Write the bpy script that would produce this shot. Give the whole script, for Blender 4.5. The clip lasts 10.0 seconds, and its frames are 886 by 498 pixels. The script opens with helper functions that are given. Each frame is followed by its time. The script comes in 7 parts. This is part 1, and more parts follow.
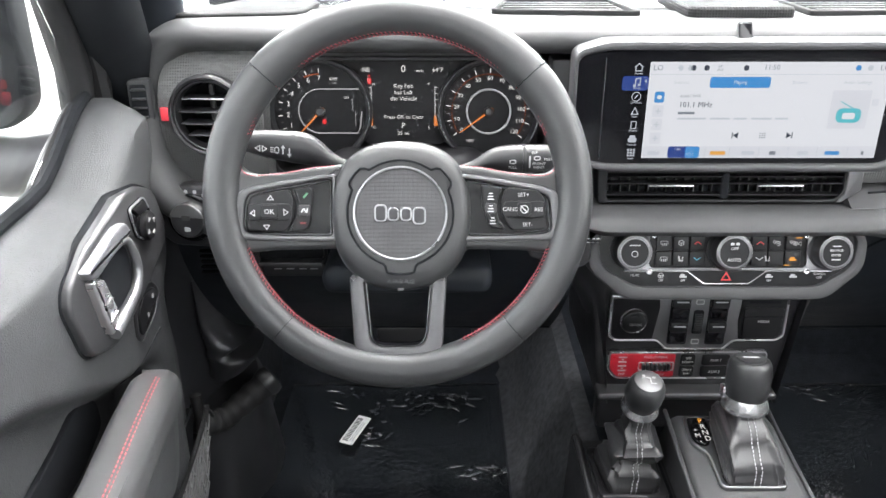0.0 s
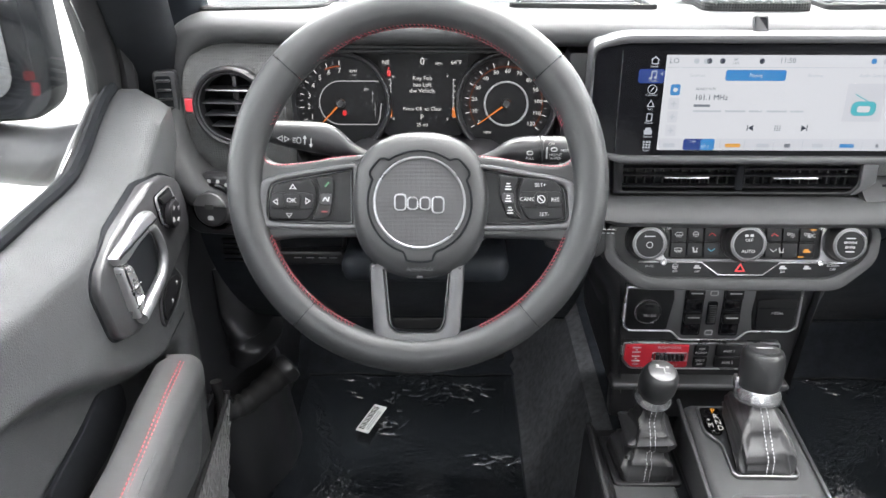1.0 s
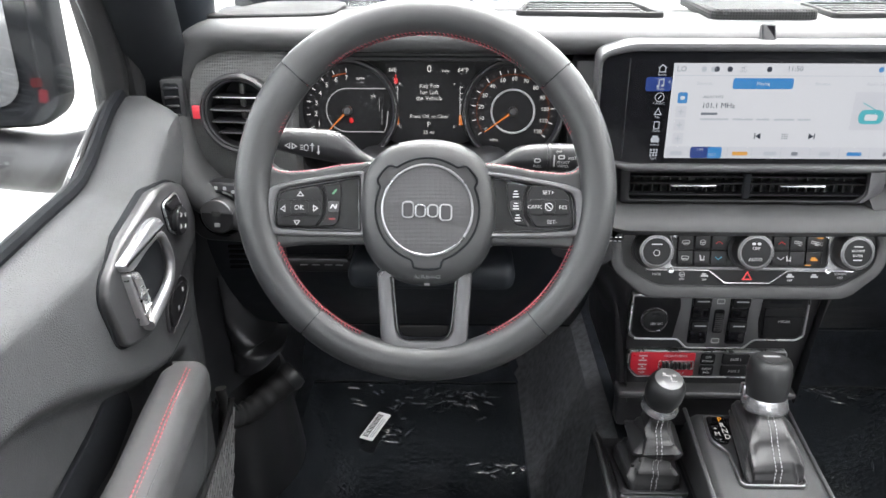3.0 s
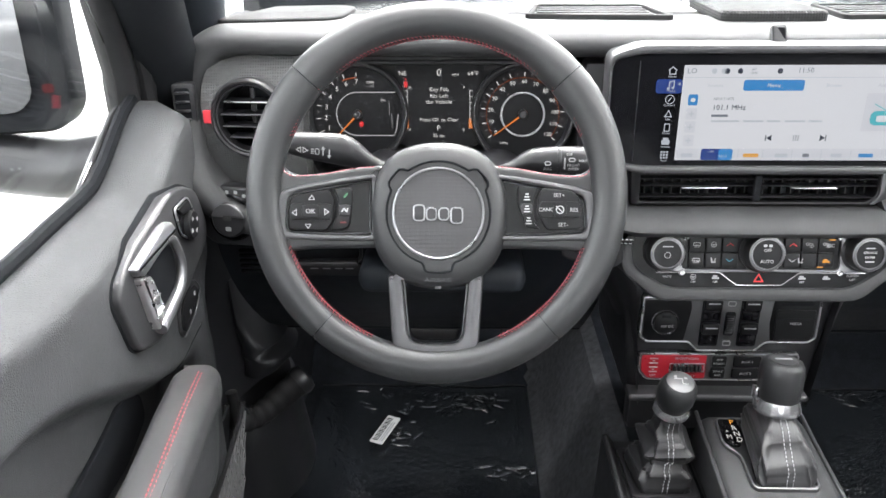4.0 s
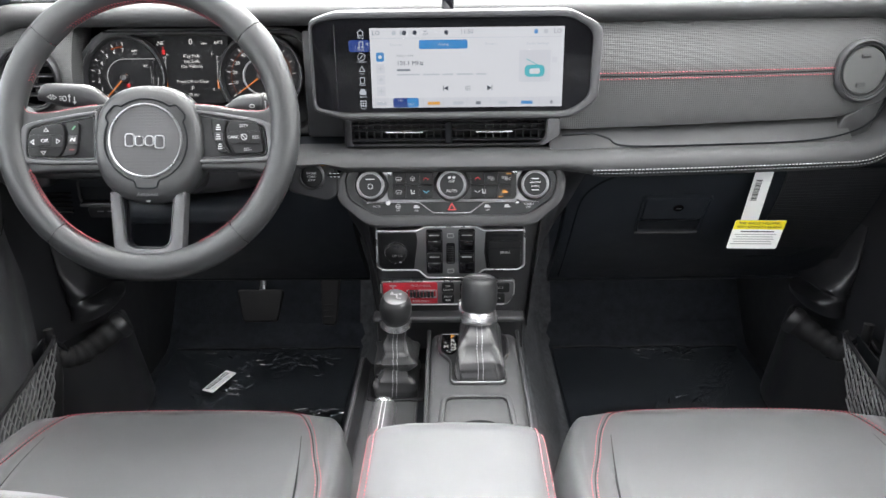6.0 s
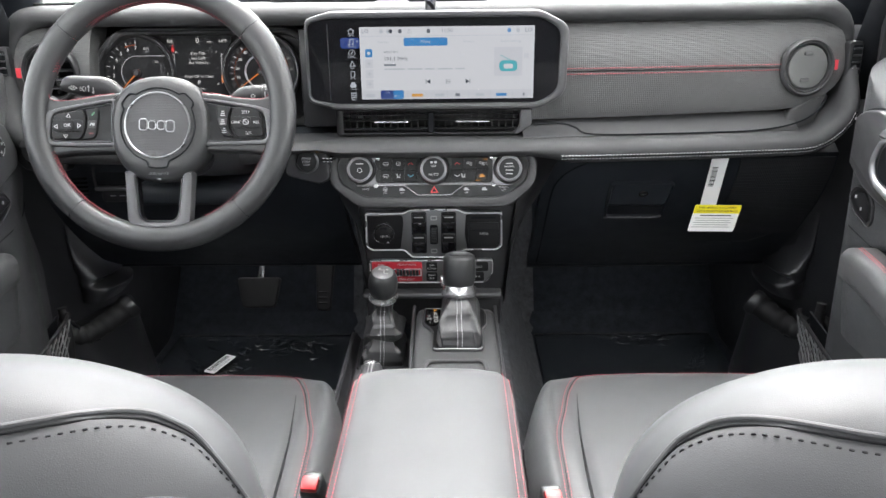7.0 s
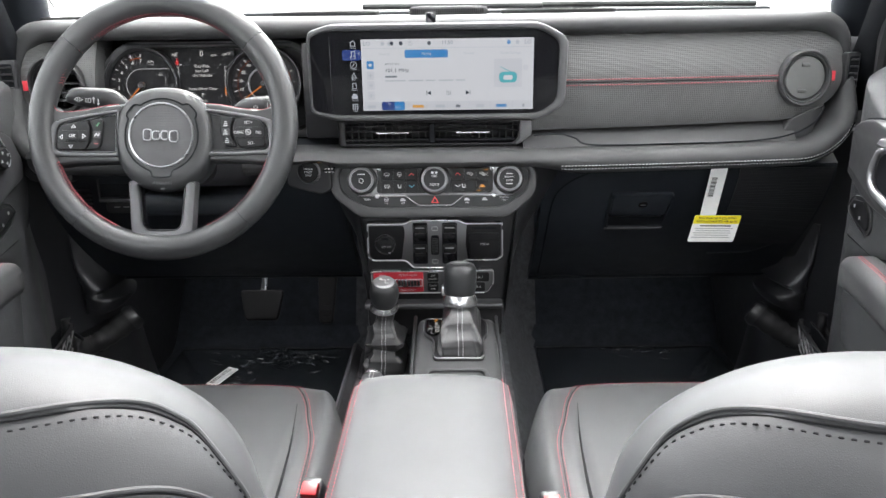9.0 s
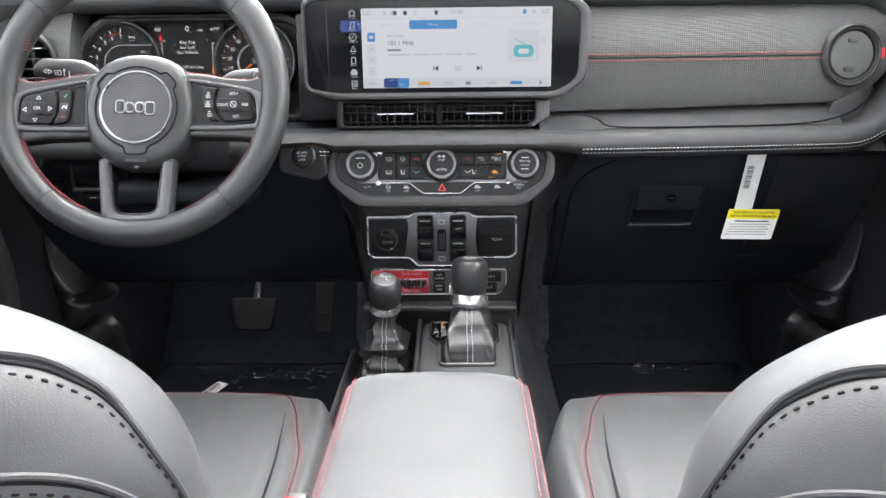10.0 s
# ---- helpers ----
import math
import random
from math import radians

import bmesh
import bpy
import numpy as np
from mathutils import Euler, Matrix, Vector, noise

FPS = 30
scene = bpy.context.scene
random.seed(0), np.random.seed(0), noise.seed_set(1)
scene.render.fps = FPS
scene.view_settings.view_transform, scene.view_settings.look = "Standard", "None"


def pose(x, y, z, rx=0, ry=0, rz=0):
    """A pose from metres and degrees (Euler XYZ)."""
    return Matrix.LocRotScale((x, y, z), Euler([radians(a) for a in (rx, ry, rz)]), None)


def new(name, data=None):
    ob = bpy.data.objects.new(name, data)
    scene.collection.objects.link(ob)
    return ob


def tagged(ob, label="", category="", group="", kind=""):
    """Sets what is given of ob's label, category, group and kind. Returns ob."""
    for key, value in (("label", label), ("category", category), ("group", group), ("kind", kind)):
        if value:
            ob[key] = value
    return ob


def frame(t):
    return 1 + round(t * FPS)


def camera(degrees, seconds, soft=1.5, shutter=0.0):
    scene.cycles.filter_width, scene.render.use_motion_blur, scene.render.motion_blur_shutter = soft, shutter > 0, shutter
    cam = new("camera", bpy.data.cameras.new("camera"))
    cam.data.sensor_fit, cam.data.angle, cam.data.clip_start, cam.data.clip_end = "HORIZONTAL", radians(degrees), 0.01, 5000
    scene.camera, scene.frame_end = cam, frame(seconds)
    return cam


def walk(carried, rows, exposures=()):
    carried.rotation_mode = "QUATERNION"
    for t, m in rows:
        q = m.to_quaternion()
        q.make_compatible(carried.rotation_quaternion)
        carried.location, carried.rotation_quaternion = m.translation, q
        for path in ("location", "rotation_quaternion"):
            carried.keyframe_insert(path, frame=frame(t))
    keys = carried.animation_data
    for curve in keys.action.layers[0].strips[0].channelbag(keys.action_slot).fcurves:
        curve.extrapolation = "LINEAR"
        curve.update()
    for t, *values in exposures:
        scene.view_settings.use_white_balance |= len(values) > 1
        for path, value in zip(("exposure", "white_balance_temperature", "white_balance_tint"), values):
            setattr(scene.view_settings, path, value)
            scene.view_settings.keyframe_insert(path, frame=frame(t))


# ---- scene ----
cam = camera(58.9, 10.0)
METRES, EYE, TILT, LEAN, TURN = 0.75, 0.92, -23.5, 0.0, 0.0
ROWS = [
    (0.0, 0.0, 0.0, 0.0, -0.0, 0.0, -0.0),
    (0.5, -0.0036, -0.0215, -0.0078, 0.57, -0.43, -0.16),
    (1.0, -0.0056, -0.0214, -0.008, 1.0, -0.38, -0.37),
    (1.5, -0.0064, -0.0218, -0.0077, 1.07, -0.19, -0.52),
    (2.0, -0.0072, -0.0221, -0.007, 1.05, -0.0, -0.56),
    (2.5, -0.0096, -0.0201, -0.0075, 1.02, 0.1, -0.52),
    (4.0, -0.0189, -0.0213, -0.0083, 1.62, 0.4, -0.3),
    (4.5, -0.0121, -0.0237, -0.0107, 1.8, 0.73, -0.14),
    (5.0, 0.1122, -0.06, -0.0431, 1.65, 1.27, 0.09),
    (5.5, 0.326, -0.1474, -0.1241, 1.2, 2.17, 0.26),
    (6.0, 0.4446, -0.2539, -0.2013, 0.93, 3.09, 0.38),
    (7.5, 0.4807, -0.4115, -0.2988, 0.81, 4.65, 0.31),
    (8.0, 0.4828, -0.4089, -0.2992, 0.93, 4.85, 0.32),
    (8.5, 0.4852, -0.4078, -0.3018, 1.02, 5.15, 0.36),
    (9.0, 0.4863, -0.4012, -0.3081, 1.15, 5.73, 0.35),
    (9.5, 0.488, -0.3384, -0.3416, 1.32, 6.75, 0.22),
    (10.0, 0.4782, -0.2271, -0.3638, 1.51, 8.06, 0.06),
]
EXPOSURES = [(0.0, 4.26), (2.5, 4.06), (5.0, 4.1), (5.5, 4.12), (6.0, 4.06), (7.5, 3.86), (9.0, 3.86), (10.0, 4.0)]
walk(cam, [(t, pose(-0.332, 0, EYE, TILT, LEAN, TURN) @ pose(METRES * x, METRES * y, METRES * z, 90 + pitch, roll, yaw)) for t, x, y, z, yaw, pitch, roll in ROWS], EXPOSURES)

# ---- light: overcast daylight ----
world = bpy.data.worlds.new("overcast_sky")
scene.world = world
world.use_nodes = True
wn, wl = world.node_tree.nodes, world.node_tree.links
sky = wn.new("ShaderNodeTexSky")
sky.sky_type = 'NISHITA'
sky.sun_disc = False
sky.sun_elevation = radians(64)
sky.sun_rotation = radians(8)
sky.air_density, sky.dust_density, sky.ozone_density = 1.0, 4.0, 1.0
grey = wn.new("ShaderNodeHueSaturation")
grey.inputs["Saturation"].default_value = 0.12
wl.new(sky.outputs[0], grey.inputs["Color"])
wl.new(grey.outputs[0], wn["Background"].inputs["Color"])
wn["Background"].inputs["Strength"].default_value = 0.15
# wide fill added from the right rear, away from the sky's sun direction
rear_fill_sun = new("rear_fill_sun", bpy.data.lights.new("rear_fill_sun", 'SUN'))
rear_fill_sun.data.energy, rear_fill_sun.data.angle, rear_fill_sun.data.color = 0.3, radians(80), (1.0, 0.97, 0.93)
rear_fill_sun.matrix_world = pose(0, 0, 6, 34, 0, 62)


# ---- materials ----
def node(nt, kind, **inputs):
    n = nt.nodes.new("ShaderNode" + kind)
    for k, v in inputs.items():
        n.inputs[k.replace("_", " ")].default_value = v
    return n


def mat(name, rgb, rough=0.5, metal=0.0, spec=0.5, grain=0.0, grain_size=0.001, kind="noise", vary=0.12, vary_size=0.06, coat=0.0, stretch=(1, 1, 1), rough_vary=0.08):
    """A surface: base colour with blotches, roughness that varies, and a fine relief of real size in metres."""
    m = bpy.data.materials.new(name)
    m.use_nodes = True
    nt = m.node_tree
    p = nt.nodes["Principled BSDF"]
    p.inputs["Metallic"].default_value = metal
    p.inputs["Specular IOR Level"].default_value = spec
    p.inputs["Coat Weight"].default_value = coat
    tc = nt.nodes.new("ShaderNodeTexCoord")
    mp = nt.nodes.new("ShaderNodeMapping")
    mp.inputs["Scale"].default_value = stretch
    nt.links.new(tc.outputs["Object"], mp.inputs["Vector"])
    big = node(nt, "TexNoise", Scale=1 / vary_size, Detail=5.0, Roughness=0.6)
    nt.links.new(tc.outputs["Object"], big.inputs["Vector"])
    ramp = node(nt, "MapRange", To_Min=1 - vary, To_Max=1 + vary)
    ramp.inputs["From Min"].default_value, ramp.inputs["From Max"].default_value = 0.3, 0.7
    nt.links.new(big.outputs[0], ramp.inputs["Value"])
    mul = nt.nodes.new("ShaderNodeVectorMath")
    mul.operation = 'SCALE'
    mul.inputs[0].default_value = rgb
    nt.links.new(ramp.outputs[0], mul.inputs["Scale"])
    nt.links.new(mul.outputs[0], p.inputs["Base Color"])
    rr_ = node(nt, "MapRange", To_Min=max(0.0, rough - rough_vary), To_Max=min(1, rough + rough_vary))
    fine = node(nt, "TexNoise", Scale=2.5 / vary_size, Detail=3.0)
    nt.links.new(tc.outputs["Object"], fine.inputs["Vector"])
    nt.links.new(fine.outputs[0], rr_.inputs["Value"])
    nt.links.new(rr_.outputs[0], p.inputs["Roughness"])
    if grain:
        if kind == "leather":
            tex = node(nt, "TexVoronoi", Scale=1 / grain_size)
            tex.feature = 'DISTANCE_TO_EDGE'
            out = tex.outputs["Distance"]
        elif kind == "dots":
            tex = node(nt, "TexVoronoi", Scale=1 / grain_size, Randomness=0.0)
            out = tex.outputs["Distance"]
        else:
            tex = node(nt, "TexNoise", Scale=1 / grain_size, Detail=4.0, Roughness=0.65)
            out = tex.outputs[0]
        nt.links.new(mp.outputs[0], tex.inputs["Vector"])
        b = node(nt, "Bump", Strength=grain, Distance=grain_size * 0.35)
        nt.links.new(out, b.inputs["Height"])
        nt.links.new(b.outputs[0], p.inputs["Normal"])
    return m


LIT = 0.041   # lit displays against the daylight


def glow(name, rgb, strength):
    m = bpy.data.materials.new(name)
    m.use_nodes = True
    p = m.node_tree.nodes["Principled BSDF"]
    p.inputs["Base Color"].default_value = (0.01, 0.01, 0.012, 1)
    p.inputs["Roughness"].default_value = 0.25
    p.inputs["Specular IOR Level"].default_value = 0.2
    p.inputs["Emission Color"].default_value = (*rgb, 1)
    p.inputs["Emission Strength"].default_value = strength * LIT
    return m


def glass(name, rgb=(1, 1, 1), rough=0.0):
    m = bpy.data.materials.new(name)
    m.use_nodes = True
    p = m.node_tree.nodes["Principled BSDF"]
    p.inputs["Base Color"].default_value = (*rgb, 1)
    p.inputs["Roughness"].default_value = rough
    p.inputs["Transmission Weight"].default_value = 1.0
    p.inputs["IOR"].default_value = 1.45
    return m


SOFT = mat("soft_touch_vinyl", (0.041, 0.0415, 0.043), 0.55, spec=0.25, grain=0.35, grain_size=0.0011, kind="leather", vary=0.06)
ROLL = mat("padded_vinyl", (0.038, 0.0385, 0.040), 0.58, spec=0.16, grain=0.3, grain_size=0.0011, kind="leather", vary=0.06)
INSERT = mat("dotted_insert", (0.052, 0.0525, 0.053), 0.5, spec=0.35, grain=0.75, grain_size=0.0030, kind="dots", vary=0.05)
LEATHER = mat("seat_leather", (0.052, 0.053, 0.055), 0.46, spec=0.22, grain=0.25, grain_size=0.0012, kind="leather", vary=0.05, vary_size=0.12)
# both dash-top vinyls darkened in colour to offset the strong light on them
TOPPAD = mat("darkened_dash_top", (0.0165, 0.0168, 0.0175), 0.75, spec=0.10, grain=0.5, grain_size=0.0013, kind="leather", vary=0.08)
PERFORATED = mat("darkened_perforated_top", (0.018, 0.0183, 0.019), 0.7, spec=0.10, grain=1.0, grain_size=0.0034, kind="dots", vary=0.06)
GUNMETAL = mat("satin_gunmetal", (0.15, 0.15, 0.154), 0.34, metal=0.9, vary=0.06)
KNURL = mat("knurled_metal", (0.11, 0.11, 0.113), 0.32, metal=0.9, vary=0.05)
GRILLE = mat("dotted_black_plastic", (0.014, 0.0145, 0.016), 0.5, spec=0.3, grain=0.9, grain_size=0.0030, kind="dots", vary=0.05)
RIM = mat("wheel_leather", (0.0165, 0.017, 0.018), 0.40, spec=0.42, grain=0.2, grain_size=0.0008, kind="leather", vary=0.06)
BOOT = mat("boot_leather", (0.028, 0.028, 0.0295), 0.36, spec=0.5, grain=0.3, grain_size=0.0012, kind="leather")
DOORSKIN = mat("door_grained_plastic", (0.038, 0.039, 0.041), 0.52, spec=0.3, grain=0.8, grain_size=0.0022, kind="leather", vary=0.05)
# black plastic with the bluish tint of shadow put into its colour
PLASTIC = mat("dark_grained_plastic", (0.0105, 0.0125, 0.016), 0.5, spec=0.22, grain=0.5, grain_size=0.0012, kind="leather")
FACEBLACK = mat("control_face_black", (0.005, 0.005, 0.0058), 0.30, spec=0.22, rough_vary=0.05, vary=0.05)
SATIN = mat("satin_black_plastic", (0.013, 0.013, 0.0145), 0.40, spec=0.42, grain=0.1, grain_size=0.0006)
KEY = mat("button_black", (0.007, 0.007, 0.0078), 0.42, spec=0.2, vary=0.05)
GLOSS = mat("piano_black", (0.004, 0.004, 0.0048), 0.08, spec=0.3, rough_vary=0.03)
# black trim, also painted shade for recesses modelled flat; tinted blue like shadow
DARK = mat("black_trim_and_shade", (0.0055, 0.0062, 0.0078), 0.8, spec=0.15)
DIALFACE = mat("dial_face_black", (0.006, 0.006, 0.007), 0.5, spec=0.15, vary=0.05)
GREYTRIM = mat("satin_grey_trim", (0.062, 0.062, 0.065), 0.40, metal=0.5, grain=0.1, grain_size=0.0005)
# even silver, darker than the chrome
RINGMETAL = mat("muted_silver_ring", (0.26, 0.26, 0.268), 0.30, metal=0.9, vary=0.05)
CHROME = mat("satin_chrome", (0.46, 0.46, 0.475), 0.24, metal=0.9, vary=0.03)
SILVER = mat("dark_silver_trim", (0.50, 0.50, 0.51), 0.28, metal=0.9, vary=0.04)
REDTHREAD = mat("red_thread", (0.28, 0.045, 0.058), 0.7, vary=0.2, vary_size=0.004)
GREYTHREAD = mat("grey_thread", (0.45, 0.45, 0.46), 0.7, vary=0.2, vary_size=0.004)
# dark thread, and the painted shade in the cushion creases
THREADSHADE = mat("dark_thread_and_shade", (0.010, 0.010, 0.011), 0.8, spec=0.1)
REDTRIM = mat("red_plastic", (0.30, 0.012, 0.022), 0.3, vary=0.08)
# the carpet's slight blue is shadow tint, painted in
CARPET = mat("black_carpet", (0.020, 0.023, 0.028), 0.95, spec=0.1, grain=1.0, grain_size=0.003, vary=0.3, vary_size=0.02)
TUNNEL = mat("charcoal_carpet", (0.060, 0.063, 0.068), 0.95, spec=0.1, grain=1.0, grain_size=0.003, vary=0.35, vary_size=0.012)
KICK = mat("smooth_black_plastic", (0.014, 0.0145, 0.0165), 0.38, grain=0.15, grain_size=0.0015)
RUBBER = mat("black_rubber", (0.010, 0.010, 0.0108), 0.6, spec=0.3, grain=0.3, grain_size=0.002)
# pale felt so that the unseen roof bounces fill light
FELT = mat("bounce_headliner", (0.35, 0.35, 0.34), 0.95, spec=0.1, grain=0.5, grain_size=0.002)
PAPER = mat("white_paper", (0.8, 0.8, 0.79), 0.6, vary=0.03)
YELLOW = mat("yellow_print", (0.85, 0.72, 0.02), 0.5, vary=0.03)
INK = mat("black_ink", (0.03, 0.03, 0.03), 0.6)
WHITEPRINT = mat("white_print", (0.32, 0.32, 0.32), 0.5, vary=0.03)
GREYPRINT = mat("grey_print", (0.35, 0.35, 0.36), 0.5, vary=0.03)
REDPRINT = mat("red_print", (0.6, 0.03, 0.03), 0.5, vary=0.03)
ORANGE = glow("amber_backlight", (1.0, 0.42, 0.05), 1.2)
PAINT = mat("dark_body_paint", (0.02, 0.021, 0.023), 0.3, coat=1.0, vary=0.03)
GLASS = glass("window_glass", (0.97, 0.99, 0.98))
CONCRETE = mat("pale_concrete", (0.24, 0.24, 0.233), 0.85, grain=0.4, grain_size=0.01, vary=0.1, vary_size=0.7)


# ---- shape tools ----
def part(name, bm, material, parent=None, label="", smooth=40):
    """Links a bmesh as one mesh object under a thing or part."""
    bmesh.ops.remove_doubles(bm, verts=bm.verts, dist=1e-6)
    bmesh.ops.recalc_face_normals(bm, faces=bm.faces)
    me = bpy.data.meshes.new(name)
    bm.to_mesh(me)
    bm.free()
    me.materials.append(material)
    if smooth:
        me.polygons.foreach_set("use_smooth", [True] * len(me.polygons))
        me.set_sharp_from_angle(angle=radians(smooth))
    ob = new(name, me)
    if parent is not None:
        ob.parent = parent
    if label:
        tagged(ob, label)
    return ob


def thing(name, label, category, group="", kind=""):
    return tagged(new(name), label, category, group, kind)


def rr(w, h, r, n=5, cx=0.0, cy=0.0):
    """A rounded rectangle as a ring of 2D points."""
    out = []
    for sx, sy, a in ((1, 1, 0), (-1, 1, 90), (-1, -1, 180), (1, -1, 270)):
        for i in range(n + 1):
            b = radians(a + 90 * i / n)
            out.append((cx + sx * (w / 2 - r) + r * math.cos(b), cy + sy * (h / 2 - r) + r * math.sin(b)))
    return out


def circle(r, n=32, cx=0.0, cy=0.0):
    return [(cx + r * math.cos(2 * math.pi * i / n), cy + r * math.sin(2 * math.pi * i / n)) for i in range(n)]


def rounded(poly, r, n=4):
    """The polygon with its corners rounded; r is one radius or one for each corner."""
    out, k = [], len(poly)
    for i in range(k):
        a, b, c = Vector(poly[i - 1]), Vector(poly[i]), Vector(poly[(i + 1) % k])
        ri = r[i] if isinstance(r, (list, tuple)) else r
        u, v = (a - b).normalized(), (c - b).normalized()
        d = min(ri, 0.45 * (a - b).length, 0.45 * (c - b).length)
        p, q = b + u * d, b + v * d
        for j in range(n + 1):
            s = j / n
            out.append(tuple((1 - s) ** 2 * p + 2 * s * (1 - s) * b + s ** 2 * q))
    return out


def shrink(poly, d):
    """The ring moved inwards by d along its corner normals."""
    k = len(poly)
    area = sum(poly[i - 1][0] * poly[i][1] - poly[i][0] * poly[i - 1][1] for i in range(k))
    s = 1 if area > 0 else -1
    out = []
    for i in range(k):
        a, b, c = Vector(poly[i - 1]), Vector(poly[i]), Vector(poly[(i + 1) % k])
        e, f = (b - a), (c - b)
        t = (e.normalized() if e.length > 1e-9 else Vector((0, 0))) + (f.normalized() if f.length > 1e-9 else Vector((0, 0)))
        if t.length < 1e-9:
            out.append(poly[i])
            continue
        t.normalize()
        out.append((b.x - t.y * d * s, b.y + t.x * d * s))
    return out


def rings(bm, loops, closed=True, cap=(False, False)):
    """Skins a row of equal rings of 3D points."""
    vs = [[bm.verts.new(p) for p in loop] for loop in loops]
    n = len(vs[0])
    for a, b in zip(vs, vs[1:]):
        for i in range(n if closed else n - 1):
            j = (i + 1) % n
            bm.faces.new((a[i], a[j], b[j], b[i]))
    if cap[0]:
        bm.faces.new(vs[0])
    if cap[1]:
        bm.faces.new(vs[-1])
    return vs


def plate(poly, th, m=None, bevel=0.0, bm=None, base=0.0):
    """A plate of a 2D outline, from z = base to base + th, with a rounded front edge, at the pose m."""
    bm = bm or bmesh.new()
    m = m or Matrix()
    if bevel:
        loops = [(poly, base)] + [(shrink(poly, bevel * (1 - math.cos(a))), base + th - bevel + bevel * math.sin(a)) for a in (0, 0.52, 1.05, 1.57)]
    else:
        loops = [(poly, base), (poly, base + th)]
    rings(bm, [[m @ Vector((x, y, z)) for x, y in p] for p, z in loops], cap=(True, True))
    return bm


def ring_plate(outer, inner, th, m=None, bevel=0.001, bm=None, base=0.0):
    """A frame between two outlines with the same number of points."""
    bm = bm or bmesh.new()
    m = m or Matrix()
    loops = [(outer, base), (outer, base + th - bevel), (shrink(outer, bevel * 0.3), base + th - bevel * 0.3), (shrink(outer, bevel), base + th),
             (shrink(inner, -bevel), base + th), (shrink(inner, -bevel * 0.3), base + th - bevel * 0.3), (inner, base + th - bevel), (inner, base)]
    loops.append(loops[0])
    rings(bm, [[m @ Vector((x, y, z)) for x, y in p] for p, z in loops])
    return bm


def lathe(profile, n=32, m=None, bm=None, cap=(True, True), arc=None):
    """Turns (radius, height) pairs round the local z axis."""
    bm = bm or bmesh.new()
    m = m or Matrix()
    loops = [[m @ Vector((r * math.cos(2 * math.pi * i / n), r * math.sin(2 * math.pi * i / n), z)) for i in range(n)] for r, z in profile]
    rings(bm, loops, cap=cap)
    return bm


def block(cx, cy, cz, sx, sy, sz, r=0.004, seg=2, m=None, bm=None, taper=1.0):
    """A box with rounded edges; taper scales its top."""
    bm = bm or bmesh.new()
    t = bmesh.new()
    bmesh.ops.create_cube(t, size=1)
    for v in t.verts:
        k = taper if v.co.z > 0 else 1
        v.co = Vector((v.co.x * sx * k, v.co.y * sy * k, v.co.z * sz))
    if r:
        bmesh.ops.bevel(t, geom=t.edges[:], offset=min(r, 0.49 * min(sx, sy, sz)), segments=seg, profile=0.5, affect='EDGES')
    off = Matrix.Translation((cx, cy, cz))
    t.transform((m or Matrix()) @ off)
    me = bpy.data.meshes.new("tmp")
    t.to_mesh(me)
    t.free()
    bm.from_mesh(me)
    bpy.data.meshes.remove(me)
    return bm


def smooth_path(pts, n=8, closed=False):
    """A Catmull-Rom curve through the points."""
    P = [Vector(p) for p in pts]
    k, out = len(P), []
    for i in range(k if closed else k - 1):
        a = P[(i - 1) % k] if closed or i else P[0]
        b, c = P[i], P[(i + 1) % k]
        d = P[(i + 2) % k] if closed or i + 2 < k else P[-1]
        for j in range(n):
            t = j / n
            out.append(0.5 * ((2 * b) + (c - a) * t + (2 * a - 5 * b + 4 * c - d) * t * t + (3 * b - a - 3 * c + d) * t ** 3))
    if not closed:
        out.append(P[-1])
    return out


def tube(pts, r, n=8, bm=None, closed=False, flat=1.0, up=(0, 0, 1), cap=True):
    """A round (or flattened) tube along points; r is one radius or one for each point."""
    bm = bm or bmesh.new()
    pts = [Vector(p) for p in pts]
    k, loops = len(pts), []
    for i, p in enumerate(pts):
        a = pts[i - 1] if i or closed else p
        b = pts[(i + 1) % k] if i + 1 < k or closed else p
        t = (b - a).normalized()
        s = t.cross(Vector(up))
        s = s.normalized() if s.length > 1e-6 else Vector((1, 0, 0))
        u = s.cross(t)
        ri = r[i] if isinstance(r, (list, tuple)) else r
        loops.append([p + s * ri * math.cos(2 * math.pi * j / n) + u * ri * flat * math.sin(2 * math.pi * j / n) for j in range(n)])
    if closed:
        loops.append(loops[0])
    rings(bm, loops, cap=(cap and not closed, cap and not closed))
    return bm


def along(pts, step):
    """Points and directions at even steps along a line."""
    pts = [Vector(p) for p in pts]
    out, left = [], step / 2
    for a, b in zip(pts, pts[1:]):
        d = (b - a).length
        while left <= d and d > 0:
            out.append((a.lerp(b, left / d), (b - a) / d))
            left += step
        left -= d
    return out


def stitches(pts, length=0.0042, gap=0.0018, r=0.0006, bm=None):
    """A row of thread stitches along a line."""
    bm = bm or bmesh.new()
    for p, t in along(pts, length + gap):
        s = t.cross(Vector((0.3, 0.2, 1))).normalized()
        u = s.cross(t)
        loops = []
        for f, k in ((-0.5, 0.3), (-0.35, 1), (0.35, 1), (0.5, 0.3)):
            q = p + t * length * f
            loops.append([q + s * r * k, q + u * r * k, q - s * r * k, q - u * r * k])
        rings(bm, loops, cap=(True, True))
    return bm


